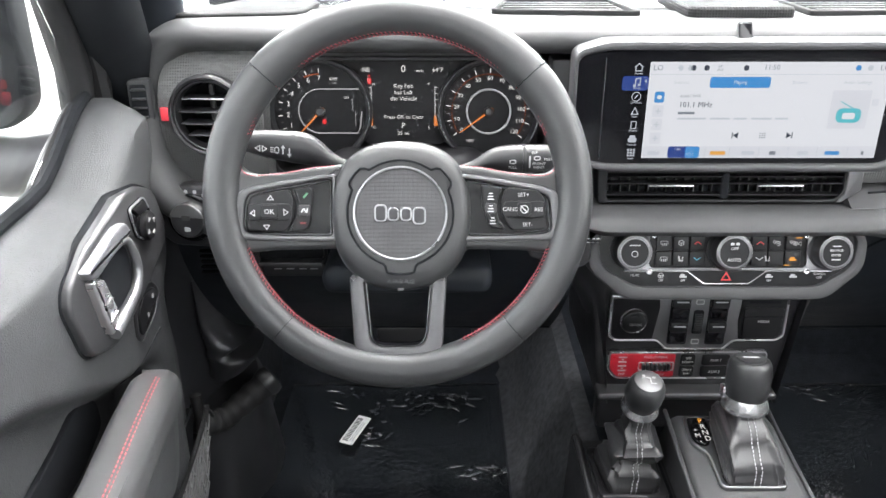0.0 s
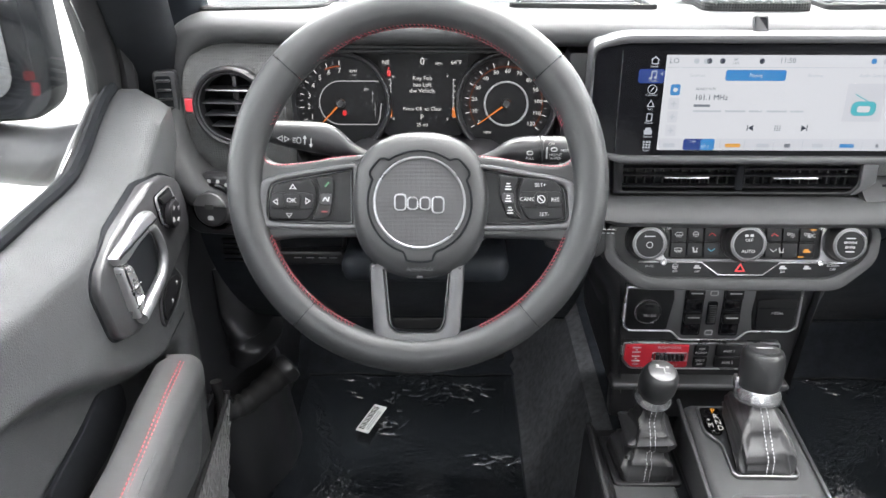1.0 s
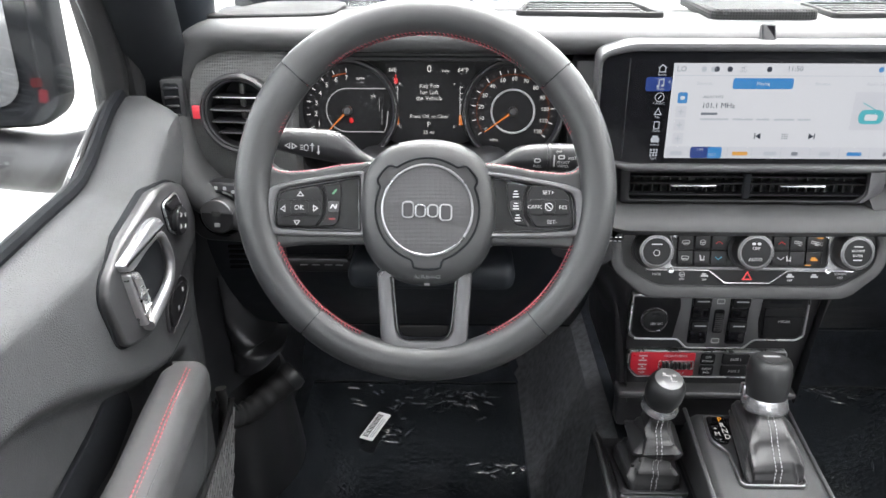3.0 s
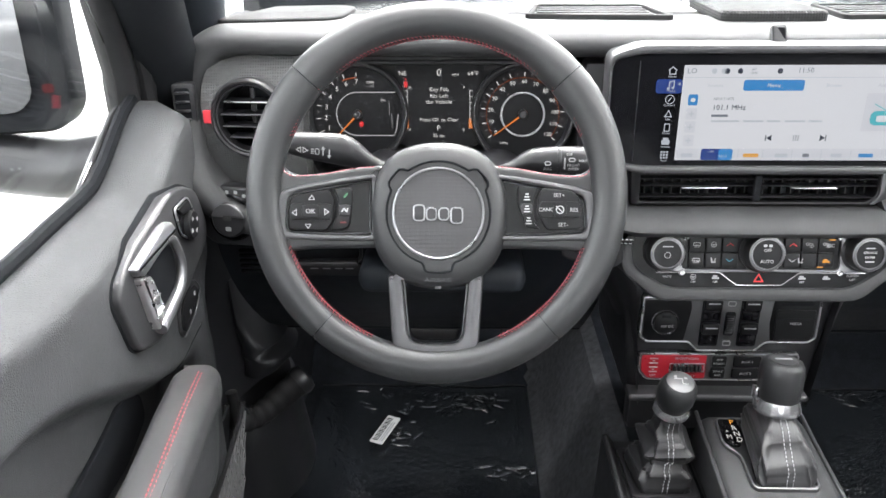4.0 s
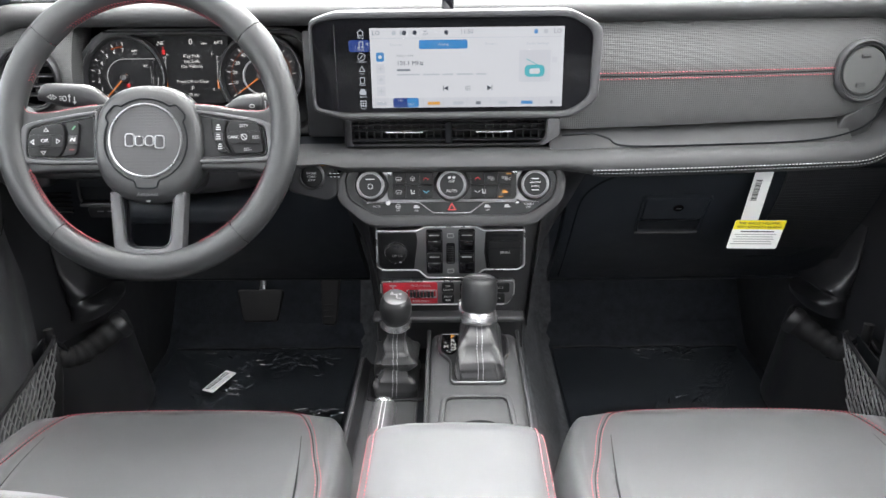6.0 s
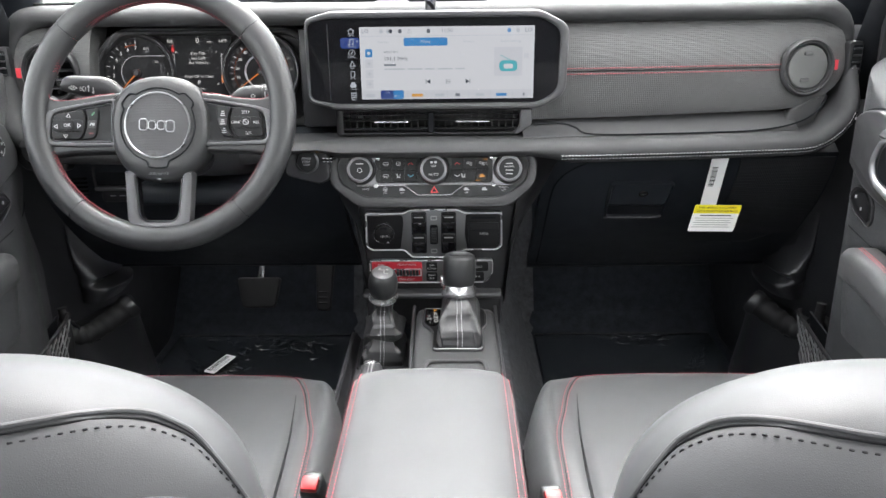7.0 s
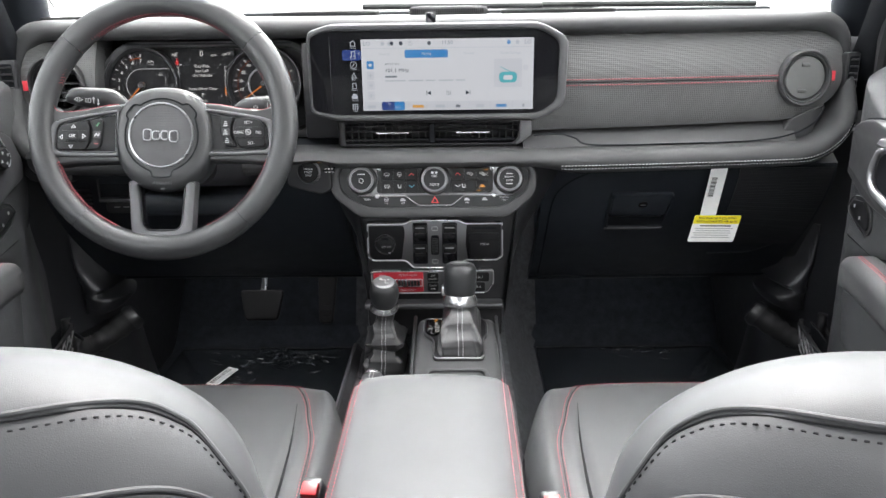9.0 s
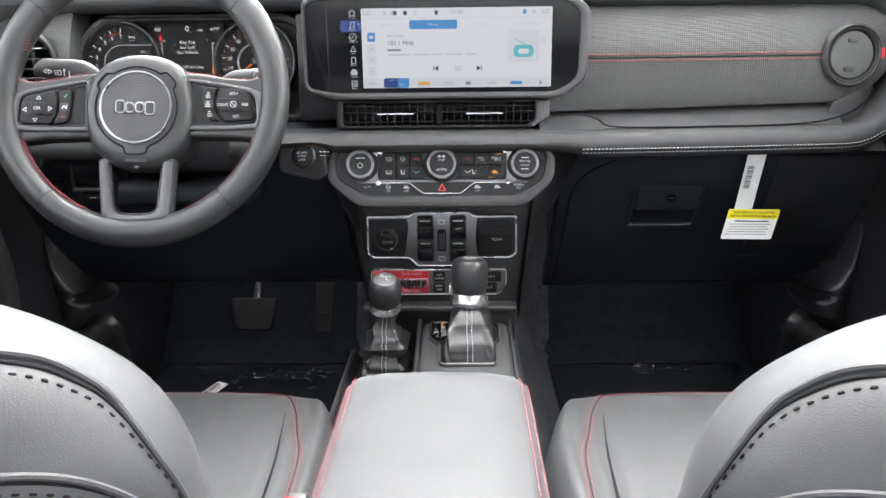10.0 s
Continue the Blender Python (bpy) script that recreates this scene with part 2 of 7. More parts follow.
def words(text, size, m, material, parent, depth=0.0002, align='CENTER', name="lettering", stretch=1.0):
    """Raised or printed writing as a mesh; m's z axis faces the reader."""
    cu = bpy.data.curves.new("t", 'FONT')
    cu.body, cu.size, cu.extrude, cu.align_x, cu.align_y, cu.resolution_u = text, size, depth, align, 'CENTER', 2
    ob = bpy.data.objects.new("t", cu)
    scene.collection.objects.link(ob)
    me = bpy.data.meshes.new_from_object(ob.evaluated_get(bpy.context.evaluated_depsgraph_get()))
    bpy.data.objects.remove(ob)
    bpy.data.curves.remove(cu)
    me.transform(m @ Matrix.Diagonal((stretch, 1, 1, 1)))
    me.materials.clear()
    me.materials.append(material)
    me.name = name
    out = new(name, me)
    out.parent = parent
    return out


def bar(w, h, m, material, parent, name="print_bar", r=0.0, th=0.0004):
    """A small printed bar or mark."""
    return part(name, plate(rr(w, h, min(r or 0.2 * min(w, h), 0.49 * min(w, h)), 3), th, m), material, parent, smooth=0)


def star(poly, c, n=64):
    """Points of an outline seen from c at n even angles."""
    out = []
    for i in range(n):
        a = 2 * math.pi * i / n
        d = Vector((math.cos(a), math.sin(a)))
        best = None
        for p, q in zip(poly, poly[1:] + poly[:1]):
            e = Vector(q) - Vector(p)
            w = Vector(p) - Vector(c)
            det = d.x * -e.y + e.x * d.y
            if abs(det) < 1e-12:
                continue
            t = (w.x * -e.y + e.x * w.y) / det
            u = (d.x * w.y - d.y * w.x) / det
            if t > 0 and -1e-6 <= u <= 1 + 1e-6 and (best is None or t > best):
                best = t
        out.append((c[0] + d.x * best, c[1] + d.y * best))
    return out


def face_pose(x, y, z, back=0.0, turn=0.0):
    """The pose of a panel that faces the rear of the car: local x to the right, y up, z towards the seats; back leans its top away, in degrees."""
    return pose(x, y, z, 90 - back, 0, turn)


# ---- the cabin shell and what lies outside ----
def bend(bm, k=0.13, step=0.03, kl=0.07):
    """Sweeps a dash part forward towards the ends of the dash."""
    xs = [v.co.x for v in bm.verts]
    x = math.floor(min(xs) / step) * step + step
    while x < max(xs):
        bmesh.ops.bisect_plane(bm, geom=bm.verts[:] + bm.edges[:] + bm.faces[:], plane_co=(x, 0, 0), plane_no=(1, 0, 0))
        x += step
    for v in bm.verts:
        v.co.y += (k if v.co.x > 0 else min(k, kl)) * v.co.x ** 2
    return bm


def sheet(f, us, vs, thick=None):
    """A surface f(u, v) over a grid of values, with an optional thickness vector."""
    bm = bmesh.new()
    rings(bm, [[Vector(f(u, v)) for u in us] for v in vs], closed=False)
    if thick is not None:
        r = bmesh.ops.extrude_face_region(bm, geom=bm.faces[:])
        bmesh.ops.translate(bm, vec=Vector(thick), verts=[g for g in r["geom"] if isinstance(g, bmesh.types.BMVert)])
    return bm


def span(a, b, n):
    return [a + (b - a) * i / n for i in range(n + 1)]


def ease(a, b, x):
    t = min(1, max(0, (x - a) / (b - a)))
    return t * t * (3 - 2 * t)


ground = part("ground", plate(rr(400, 400, 1), 0.05, pose(0, 0, -0.60)), CONCRETE, smooth=0)
tagged(ground, "pale concrete car park under overcast light", "ground", kind="structure")

# floor pan with raised toe board and a centre tunnel
FLOOR_Y = [-0.6, 0.2, 0.8, 1.1] + span(1.25, 1.66, 12)
floor = part("floor", sheet(lambda x, y: (x, y, 0.0 + 0.42 * ease(1.39, 1.66, y) + 0.19 * ease(0.22, 0.11, abs(x))), span(-0.80, 0.80, 64), [-1.9, *FLOOR_Y], (0, 0, -0.03)), CARPET)
tagged(floor, "black carpeted cabin floor with raised centre tunnel", "floor", kind="structure")
for s, nm in ((-1, "tunnel_left"), (1, "tunnel_right")):
    w = part(nm, sheet(lambda x, y: (s * x, y, 0.006 + 0.42 * ease(1.39, 1.66, y) + 0.19 * ease(0.22, 0.11, x)), span(0.10, 0.225, 5), FLOOR_Y), TUNNEL)
    tagged(w, "charcoal carpet on the side of the centre tunnel", "carpet", kind="structure")
firewall = part("firewall", block(0, 1.68, 0.35, 1.62, 0.04, 0.9, 0.01), DARK)
tagged(firewall, "black firewall behind the dashboard", "wall", kind="structure")
for s, nm in ((-1, "wall_left"), (1, "wall_right")):
    w = part(nm, block(s * 0.80, -0.95, 0.33, 0.05, 1.9, 0.76, 0.02), PLASTIC)
    tagged(w, "dark plastic trimmed rear side wall of the cabin", "wall", kind="structure")
    w = part("sill_left" if s < 0 else "sill_right", block(s * 0.745, 0.80, 0.0, 0.10, 1.9, 0.14, 0.03), PLASTIC)
    tagged(w, "dark plastic door sill trim", "sill", kind="structure")
wall_rear = part("wall_rear", block(0, -1.92, 0.31, 1.62, 0.05, 0.78, 0.02), PLASTIC)
tagged(wall_rear, "dark tailgate wall below the rear window", "wall", kind="structure")
# out of view; left clear so that light from behind reaches the dash
rear_window = part("window_rear", block(0, -1.90, 0.97, 1.36, 0.004, 0.56, 0.001, 1), GLASS)
rear_window.visible_shadow = False
tagged(rear_window, "unseen rear window of the tailgate, left clear to admit light", "window", kind="structure")
# added out of view; its front edge sets how much sky light reaches the seats
roof = part("roof", block(0, -0.85, 1.27, 1.46, 2.14, 0.05, 0.02), FELT)
tagged(roof, "unseen pale grey roof, its front edge placed to shape the light", "roof", kind="structure")
header = part("windscreen_header", block(0, 0.585, 1.245, 1.24, 0.11, 0.04, 0.012, 2), DARK)
tagged(header, "black windscreen header rail", "header rail", kind="structure")


def pillar(name, a, b, r, label):
    return tagged(part(name, tube([a, b], r, 10, flat=0.8), DARK), label, "pillar", kind="structure")


for s in (-1, 1):
    side = "left" if s < 0 else "right"
    pillar("pillar_front_" + side, (s * 0.722, 0.985, 0.66), (s * 0.620, 0.50, 1.28), 0.044, "black windscreen pillar trim")
    pillar("pillar_middle_" + side, (s * 0.77, -0.10, 0.60), (s * 0.68, -0.16, 1.28), 0.05, "black middle roof pillar")
    pillar("pillar_rear_" + side, (s * 0.77, -1.85, 0.60), (s * 0.68, -1.80, 1.28), 0.06, "black rear roof pillar")
windshield = part("windshield", sheet(lambda x, v: (x, 1.20 - 0.58 * v - 0.12 * x * x, 0.76 + 0.50 * v), span(-0.68, 0.68, 12), span(0, 1, 6), (0, 0.004, 0.004)), GLASS)
windshield.visible_shadow = False
tagged(windshield, "clear laminated windscreen glass", "windscreen", kind="structure")


# ---- dashboard ----
dash = thing("dashboard", "dark grey soft-touch dashboard with dotted inserts", "dashboard")
DX, DTOP, DBOT = 0.668, 0.802, 0.564


def ring_pts(x, zt, zb, rt, rb, n=8):
    out = []
    for sx, z, r, a in ((1, zt, rt, 0), (-1, zt, rt, 90), (-1, zb, rb, 180), (1, zb, rb, 270)):
        sz = 1 if z == zt else -1
        for i in range(n + 1):
            b = radians(a + 90 * i / n)
            out.append((sx * (x - r) + r * math.cos(b), z - sz * r + r * math.sin(b)))
    return out


def frame_front(z):
    return 0.870 - 0.064 * ease(0.74, 0.62, z)


# the padded frame that runs round the whole dash face
bm = bmesh.new()
O, I = ring_pts(DX, DTOP, DBOT, 0.055, 0.10), ring_pts(0.642, 0.770, 0.604, 0.05, 0.075)
O = [(x * 1.034 if x < 0 else x, z) for x, z in O]
I = [(x * 1.020 if x < 0 else x, z) for x, z in I]
loops = [[Vector((x, 1.02, z)) for x, z in O]]
for i in range(11):
    s = i / 10
    a = math.pi * s
    h = (0.030 if s > 0.5 else 0.045) * (1 - math.sin(a) ** 0.7)
    loops.append([Vector((ox + (ix - ox) * (1 - math.cos(a)) / 2, frame_front(oz + (iz - oz) * (1 - math.cos(a)) / 2) + h, oz + (iz - oz) * (1 - math.cos(a)) / 2)) for (ox, oz), (ix, iz) in zip(O, I)])
loops.append([Vector((x, 0.93, z)) for x, z in I])
rings(bm, loops)
bend(bm)
for v in bm.verts:
    # the lower edge rises over the climate pod
    v.co.z += 0.011 * (ease(0.205, 0.160, abs(v.co.x)) if v.co.x > 0 else 1.6 * ease(-0.285, -0.235, v.co.x) * ease(-0.165, -0.185, v.co.x) + ease(-0.205, -0.160, v.co.x)) * ease(0.600, 0.568, v.co.z)
part("padded_frame", bm, ROLL, dash, "grey padded vinyl frame with grey double stitching")

# top pad from the frame back to the windscreen
part("top_pad", bend(sheet(lambda x, y: (x, y, 0.796 + 0.003 * ease(0.965, 0.98, y) - 0.03 * ease(1.08, 1.25, y)), span(-0.615, 0.615, 40), span(0.965, 1.20, 12), (0, 0, -0.012))), TOPPAD, dash)
# body behind the inserts and the knee panels below
part("core", bend(block(0, 1.02, 0.674, 1.28, 0.10, 0.228, 0.01)), DARK, dash)

# dotted insert on the passenger side
insR = rounded([(0.135, 0.775), (0.645, 0.775), (0.645, 0.672), (0.575, 0.634), (0.135, 0.627)], [0.002, 0.05, 0.04, 0.05, 0.002], 6)


def lean(bm):
    """Rounds an insert: it bulges in its middle and leans away below the rail."""
    for k in range(1, 12):
        bmesh.ops.bisect_plane(bm, geom=bm.verts[:] + bm.edges[:] + bm.faces[:], plane_co=(0, 0, 0.60 + 0.015 * k), plane_no=(0, 0, 1))
    for v in bm.verts:
        d = (v.co.z - 0.700) / 0.075
        v.co.y += 0.034 * d ** 1.7 if d > 0 else 0.006 * abs(d) ** 2.5
    return bm


bm = bend(plate(insR, 0.06, pose(0, 0.915, 0, 90), 0.002))
part("passenger_insert", lean(bm), INSERT, dash, "grey dotted soft insert with red double stitching")
insL = star(rounded([(-0.535, 0.775), (-0.658, 0.775), (-0.658, 0.60), (-0.535, 0.60)], [0.002, 0.05, 0.06, 0.002], 6), (-0.598, 0.703), 72)
part("driver_insert", lean(bend(ring_plate(insL, circle(0.0405, 72, -0.598, 0.703), 0.06, pose(0, 0.915, 0, 90), 0.001))), INSERT, dash)
part("centre_backing", block(-0.005, 0.905, 0.69, 0.41, 0.04, 0.15, 0.004), SATIN, dash)
for dz in (-0.0042, 0.0042):
    line = [(x, 0.8538 + 0.13 * x * x, 0.701 + dz) for x in span(0.20, 0.538, 30)]
    part("red_stitching", stitches(line, 0.0036, 0.0014, 0.0008), REDTHREAD, dash, "red double stitching")
part("insert_seam", tube([(x, 0.8550 + 0.13 * x * x, 0.701) for x in span(0.20, 0.538, 20)], 0.0009, 6), THREADSHADE, dash)
# ledge below the insert
part("ledge", bend(sheet(lambda x, v: (x, 0.838 + 0.050 * v, 0.6045 + 0.030 * v + 0.006 * ease(0.30, 0.56, x) * v), span(0.135, 0.572, 20), span(0, 1, 4), (0, 0.004, -0.010))), SOFT, dash, "grey recessed ledge")
part("ledge_seam", bend(tube(smooth_path([(0.150, 0.838, 0.624), (0.190, 0.838, 0.6255), (0.214, 0.837, 0.619), (0.244, 0.8365, 0.6075), (0.384, 0.8365, 0.6060), (0.504, 0.8370, 0.6070), (0.568, 0.840, 0.616), (0.604, 0.844, 0.634), (0.616, 0.847, 0.655)], 8), 0.0014, 6)), DARK, dash)
part("ledge_end", bend(plate(rounded([(0.562, 0.634), (0.600, 0.652), (0.622, 0.660), (0.600, 0.600), (0.548, 0.600)], 0.006), 0.032, pose(0, 0.888, 0, 90), 0.003)), SOFT, dash)

# stitching along the lower roll, following its curve up at both ends
def roll_line(s, x0, f, lift):
    ring = sorted([(ox + (ix - ox) * f, oz + (iz - oz) * f) for (ox, oz), (ix, iz) in zip(O, I) if oz < 0.64 and s * ox > 0.3], key=lambda p: abs(p[0]))
    flat = [(s * x, ring[0][1]) for x in span(x0, abs(ring[0][0]) - 0.01, 24)] + ring
    rise = 0.045 * (1 - math.sin(math.acos(1 - 2 * f)) ** 0.7)
    if s < 0:
        flat = [(x, z) for x, z in flat if x > -0.186]
    return [(x, frame_front(z) + rise + (0.13 if s > 0 else 0.07) * x * x - lift, z) for x, z in flat]


for s, x0 in ((1, 0.190), (-1, 0.156)):
    for f in (0.29, 0.43):
        part("roll_stitching", stitches(roll_line(s, x0, f, 0.0002), 0.0034, 0.0018, 0.0006), GREYTHREAD, dash, "grey double stitching")
    part("roll_seam", tube(roll_line(s, x0, 0.36, 0.0), 0.0013, 6), THREADSHADE, dash)

# glovebox and knee panels
glove = thing("glovebox", "black plastic glovebox door with recessed latch", "glovebox")


def under(x, z):
    return 0.905 + 0.235 * (max(0.0, 0.555 - z) / 0.275) ** 1.45 + 0.02 * abs(x)


part("lid", sheet(lambda x, z: (x, under(x, z) + 0.0, z), span(0.175, 0.66, 20), span(0.56, 0.288, 20), (0, 0.02, 0.012)), PLASTIC, glove)
part("lower_edge", tube([(x, under(x, 0.288) + 0.010, 0.288) for x in span(0.175, 0.66, 10)], 0.010, 10), PLASTIC, glove)
gm = face_pose(0.345, under(0.35, 0.475) - 0.001, 0.475, -33)
rec = rounded([(-0.054, 0.044), (0.054, 0.044), (0.050, -0.044), (-0.054, -0.044)], 0.010)
part("latch_recess", ring_plate(rec, shrink(rec, 0.004), 0.007, gm, 0.003), PLASTIC, glove)
part("latch_well", plate(shrink(rec, 0.003), 0.001, gm), DARK, glove)
part("latch_flap", plate(rounded([(-0.050, 0.040), (0.050, 0.040), (0.047, -0.010), (-0.050, -0.010)], 0.008), 0.006, gm, 0.003), PLASTIC, glove, "satin black latch flap")
part("latch_scoop", sheet(lambda x, v: gm @ Vector((x, -0.012 - 0.030 * v, 0.006 - 0.014 * math.sin(math.pi * min(1, v * 0.75)))), span(-0.050, 0.040, 8), span(0, 1, 8), (0, 0.004, 0)), SATIN, glove, "smooth black finger scoop")
part("latch_lip", tube([gm @ Vector((x, -0.0425 + 0.003 * ease(0.036, 0.050, x), 0.0065)) for x in span(-0.054, 0.046, 14)], 0.0026, 8), SATIN, glove, "rounded lower lip")
part("lid_seam", tube(smooth_path([(x, under(x, z) - 0.0006, z) for x, z in ((0.262, 0.553), (0.225, 0.536), (0.203, 0.515), (0.194, 0.487), (0.191, 0.413), (0.192, 0.300))], 8), 0.0016, 6), DARK, glove)
part("lower_crease", tube(smooth_path([(x, under(x, z) - 0.0008, z) for x, z in ((0.506, 0.358), (0.575, 0.360), (0.599, 0.370), (0.621, 0.389))], 6), 0.0009, 6), SATIN, glove)
part("lock", lathe([(0.008, 0.003), (0.008, 0.006), (0.0065, 0.007), (0.001, 0.0068)], 20, gm @ pose(0.004, 0.018, 0)), GLOSS, glove)
bar(0.009, 0.0022, gm @ pose(0.004, 0.018, 0.0069), GREYTRIM, glove, "key_slot")
part("knee_grille", sheet(lambda x, z: (x, under(x, z) - 0.003, z), span(0.500, 0.655, 8), span(0.553, 0.385, 12), (0, 0.004, 0)), GRILLE, glove, "dotted black panel")

knee = thing("knee_panel", "black plastic panel below the steering column", "panel")
part("panel", sheet(lambda x, z: (x, 0.885 + 0.235 * (max(0.0, 0.57 - z) / 0.276) ** 1.6, z), span(-0.66, -0.16, 16), span(0.60, 0.302, 20), (0, 0.02, 0.012)), PLASTIC, knee)
part("lower_edge", tube([(x, 1.122, 0.303) for x in span(-0.66, -0.16, 8)], 0.010, 10), PLASTIC, knee)


# round outer vents, red marks and narrow side vents
def round_vent(s):
    v = thing("air_vent", "round black dashboard air vent with louvres" if s < 0 else "round air vent with closed grey disc", "air vent", "dash air vents")
    dy = (0.13 if s > 0 else 0.07) * 0.588 ** 2
    M = face_pose(0.579 if s > 0 else -0.598, (0.854 if s > 0 else 0.858) + dy, 0.700 if s > 0 else 0.703, 0, s * (9 if s > 0 else 5)) @ Matrix.Scale(0.94 if s > 0 else 1.0, 4)
    part("ring", lathe([(0.0470, -0.004), (0.0475, 0.003), (0.0465, 0.0065), (0.0440, 0.0085), (0.0415, 0.0070), (0.0408, 0.0040), (0.0400, 0.0055), (0.0385, 0.0050), (0.0375, 0.001), (0.0365, -0.006)], 56, M, cap=(False, False)), ROLL if s > 0 else SATIN, v)
    part("throat", lathe([(0.0378, 0.002), (0.0372, -0.004), (0.035, -0.040), (0.001, -0.0405)] if s < 0 else [(0.0375, 0.0), (0.0372, -0.0035), (0.001, -0.0038)], 40, M, cap=(False, True)), DARK, v)
    if s < 0:
        for i, z in enumerate((0.019, 0.004, -0.010, -0.023)):
            w = 2 * math.sqrt(0.0355 ** 2 - z * z)
            part("louvre", block(0, z, -0.008, w, 0.0022, 0.024, 0.001, 2, M), SATIN, v, "")
            part("louvre_edge", block(0, z + 0.0004, 0.0046, w * 0.84, 0.0018, 0.0016, 0.0006, 1, M), SILVER if i == 0 else GREYTRIM, v)
        part("spindle", block(0, 0, -0.014, 0.006, 0.066, 0.004, 0.001, 1, M), SATIN, v)
    else:
        part("disc", lathe([(0.0350, -0.004), (0.0350, 0.003), (0.0335, 0.0045), (0.001, 0.0050)], 48, M), mat("grey_disc_plastic", (0.075, 0.077, 0.076), 0.5, spec=0.3, grain=0.2, grain_size=0.0006), v, "closed grey disc")
        part("finger_tab", plate(rr(0.015, 0.006, 0.002), 0.002, M @ pose(-0.002, 0.022, 0.0046), 0.0008), GREYTRIM, v)
        part("finger_tab", plate(rr(0.015, 0.006, 0.002), 0.002, M @ pose(-0.004, -0.021, 0.0046), 0.0008), GREYTRIM, v)
    part("red_mark", plate(rr(0.010, 0.0155, 0.001), 0.003, face_pose(0.626 if s > 0 else -0.649, 0.8555 + (0.13 if s > 0 else 0.07) * 0.637 ** 2, 0.702 if s > 0 else 0.704, 0, s * 9), 0.001), mat("red_mark", (0.55, 0.03, 0.045), 0.45), v, "red accent mark")
    w = thing("side_vent", "narrow black slotted side window vent", "air vent", "side window vents")
    N = face_pose(0.656, 0.911, 0.700, 0, 16) if s > 0 else face_pose(-0.675, 0.886, 0.706, 0, 6)
    part("housing", plate(rr(0.026, 0.075, 0.005), 0.012, N, 0.002, base=-0.008), SATIN, w)
    # no hole here: a thin dark plate paints the shade between the slats
    part("opening_shade", plate(rr(0.017, 0.064, 0.003), 0.001, N @ pose(s * 0.001, 0, 0.0042)), DARK, w)
    for i in range(6):
        part("slat", block(s * 0.001, -0.026 + i * 0.0105, 0.006, 0.016, 0.0028, 0.005, 0.001, 1, N), SATIN, w)


round_vent(-1)
round_vent(1)

# ---- instrument binnacle ----
clu = thing("instrument_cluster", "round dial instrument cluster with lit display", "instrument cluster")
CX = -0.379
O = rounded([(-0.548, 0.722), (-0.505, 0.768), (-0.226, 0.768), (-0.196, 0.744), (-0.200, 0.612), (-0.545, 0.612)], [0.02, 0.03, 0.02, 0.012, 0.02, 0.02], 6)
I = rounded([(-0.535, 0.716), (-0.498, 0.758), (-0.232, 0.758), (-0.208, 0.740), (-0.214, 0.622), (-0.533, 0.622)], [0.02, 0.03, 0.02, 0.012, 0.02, 0.02], 6)
part("hood", ring_plate(O, I, 0.034, pose(0, 0.950, 0, 90), 0.004), SOFT, clu, "grey hood round the dials")
I2 = shrink(I, 0.004)
bm = bmesh.new()
rings(bm, [[Vector((x, 0.918, z)) for x, z in shrink(I, -0.001)], [Vector((x, 0.928, z)) for x, z in shrink(I, 0.002)], [Vector((x, 0.940, z)) for x, z in I2]], cap=(False, True))
part("bowl", bm, SATIN, clu)
# thin dark strip along the hood's top edge
part("hood_edge_strip", tube([(x, 0.9170, 0.7630) for x in span(-0.50, -0.23, 8)], 0.0016, 8), DARK, clu)
KM = face_pose(CX, 0.9215, 0.700, 10)
WHITE = glow("dial_white", (1.0, 0.98, 0.95), 1.0)
AMBER = glow("dial_amber", (1.0, 0.28, 0.05), 0.9)
DIMAMBER = glow("dial_dim_amber", (1.0, 0.22, 0.06), 0.45)
REDLED = glow("warning_red", (1.0, 0.03, 0.03), 1.0)
DIMWHITE = glow("dial_grey", (0.75, 0.75, 0.75), 0.6)


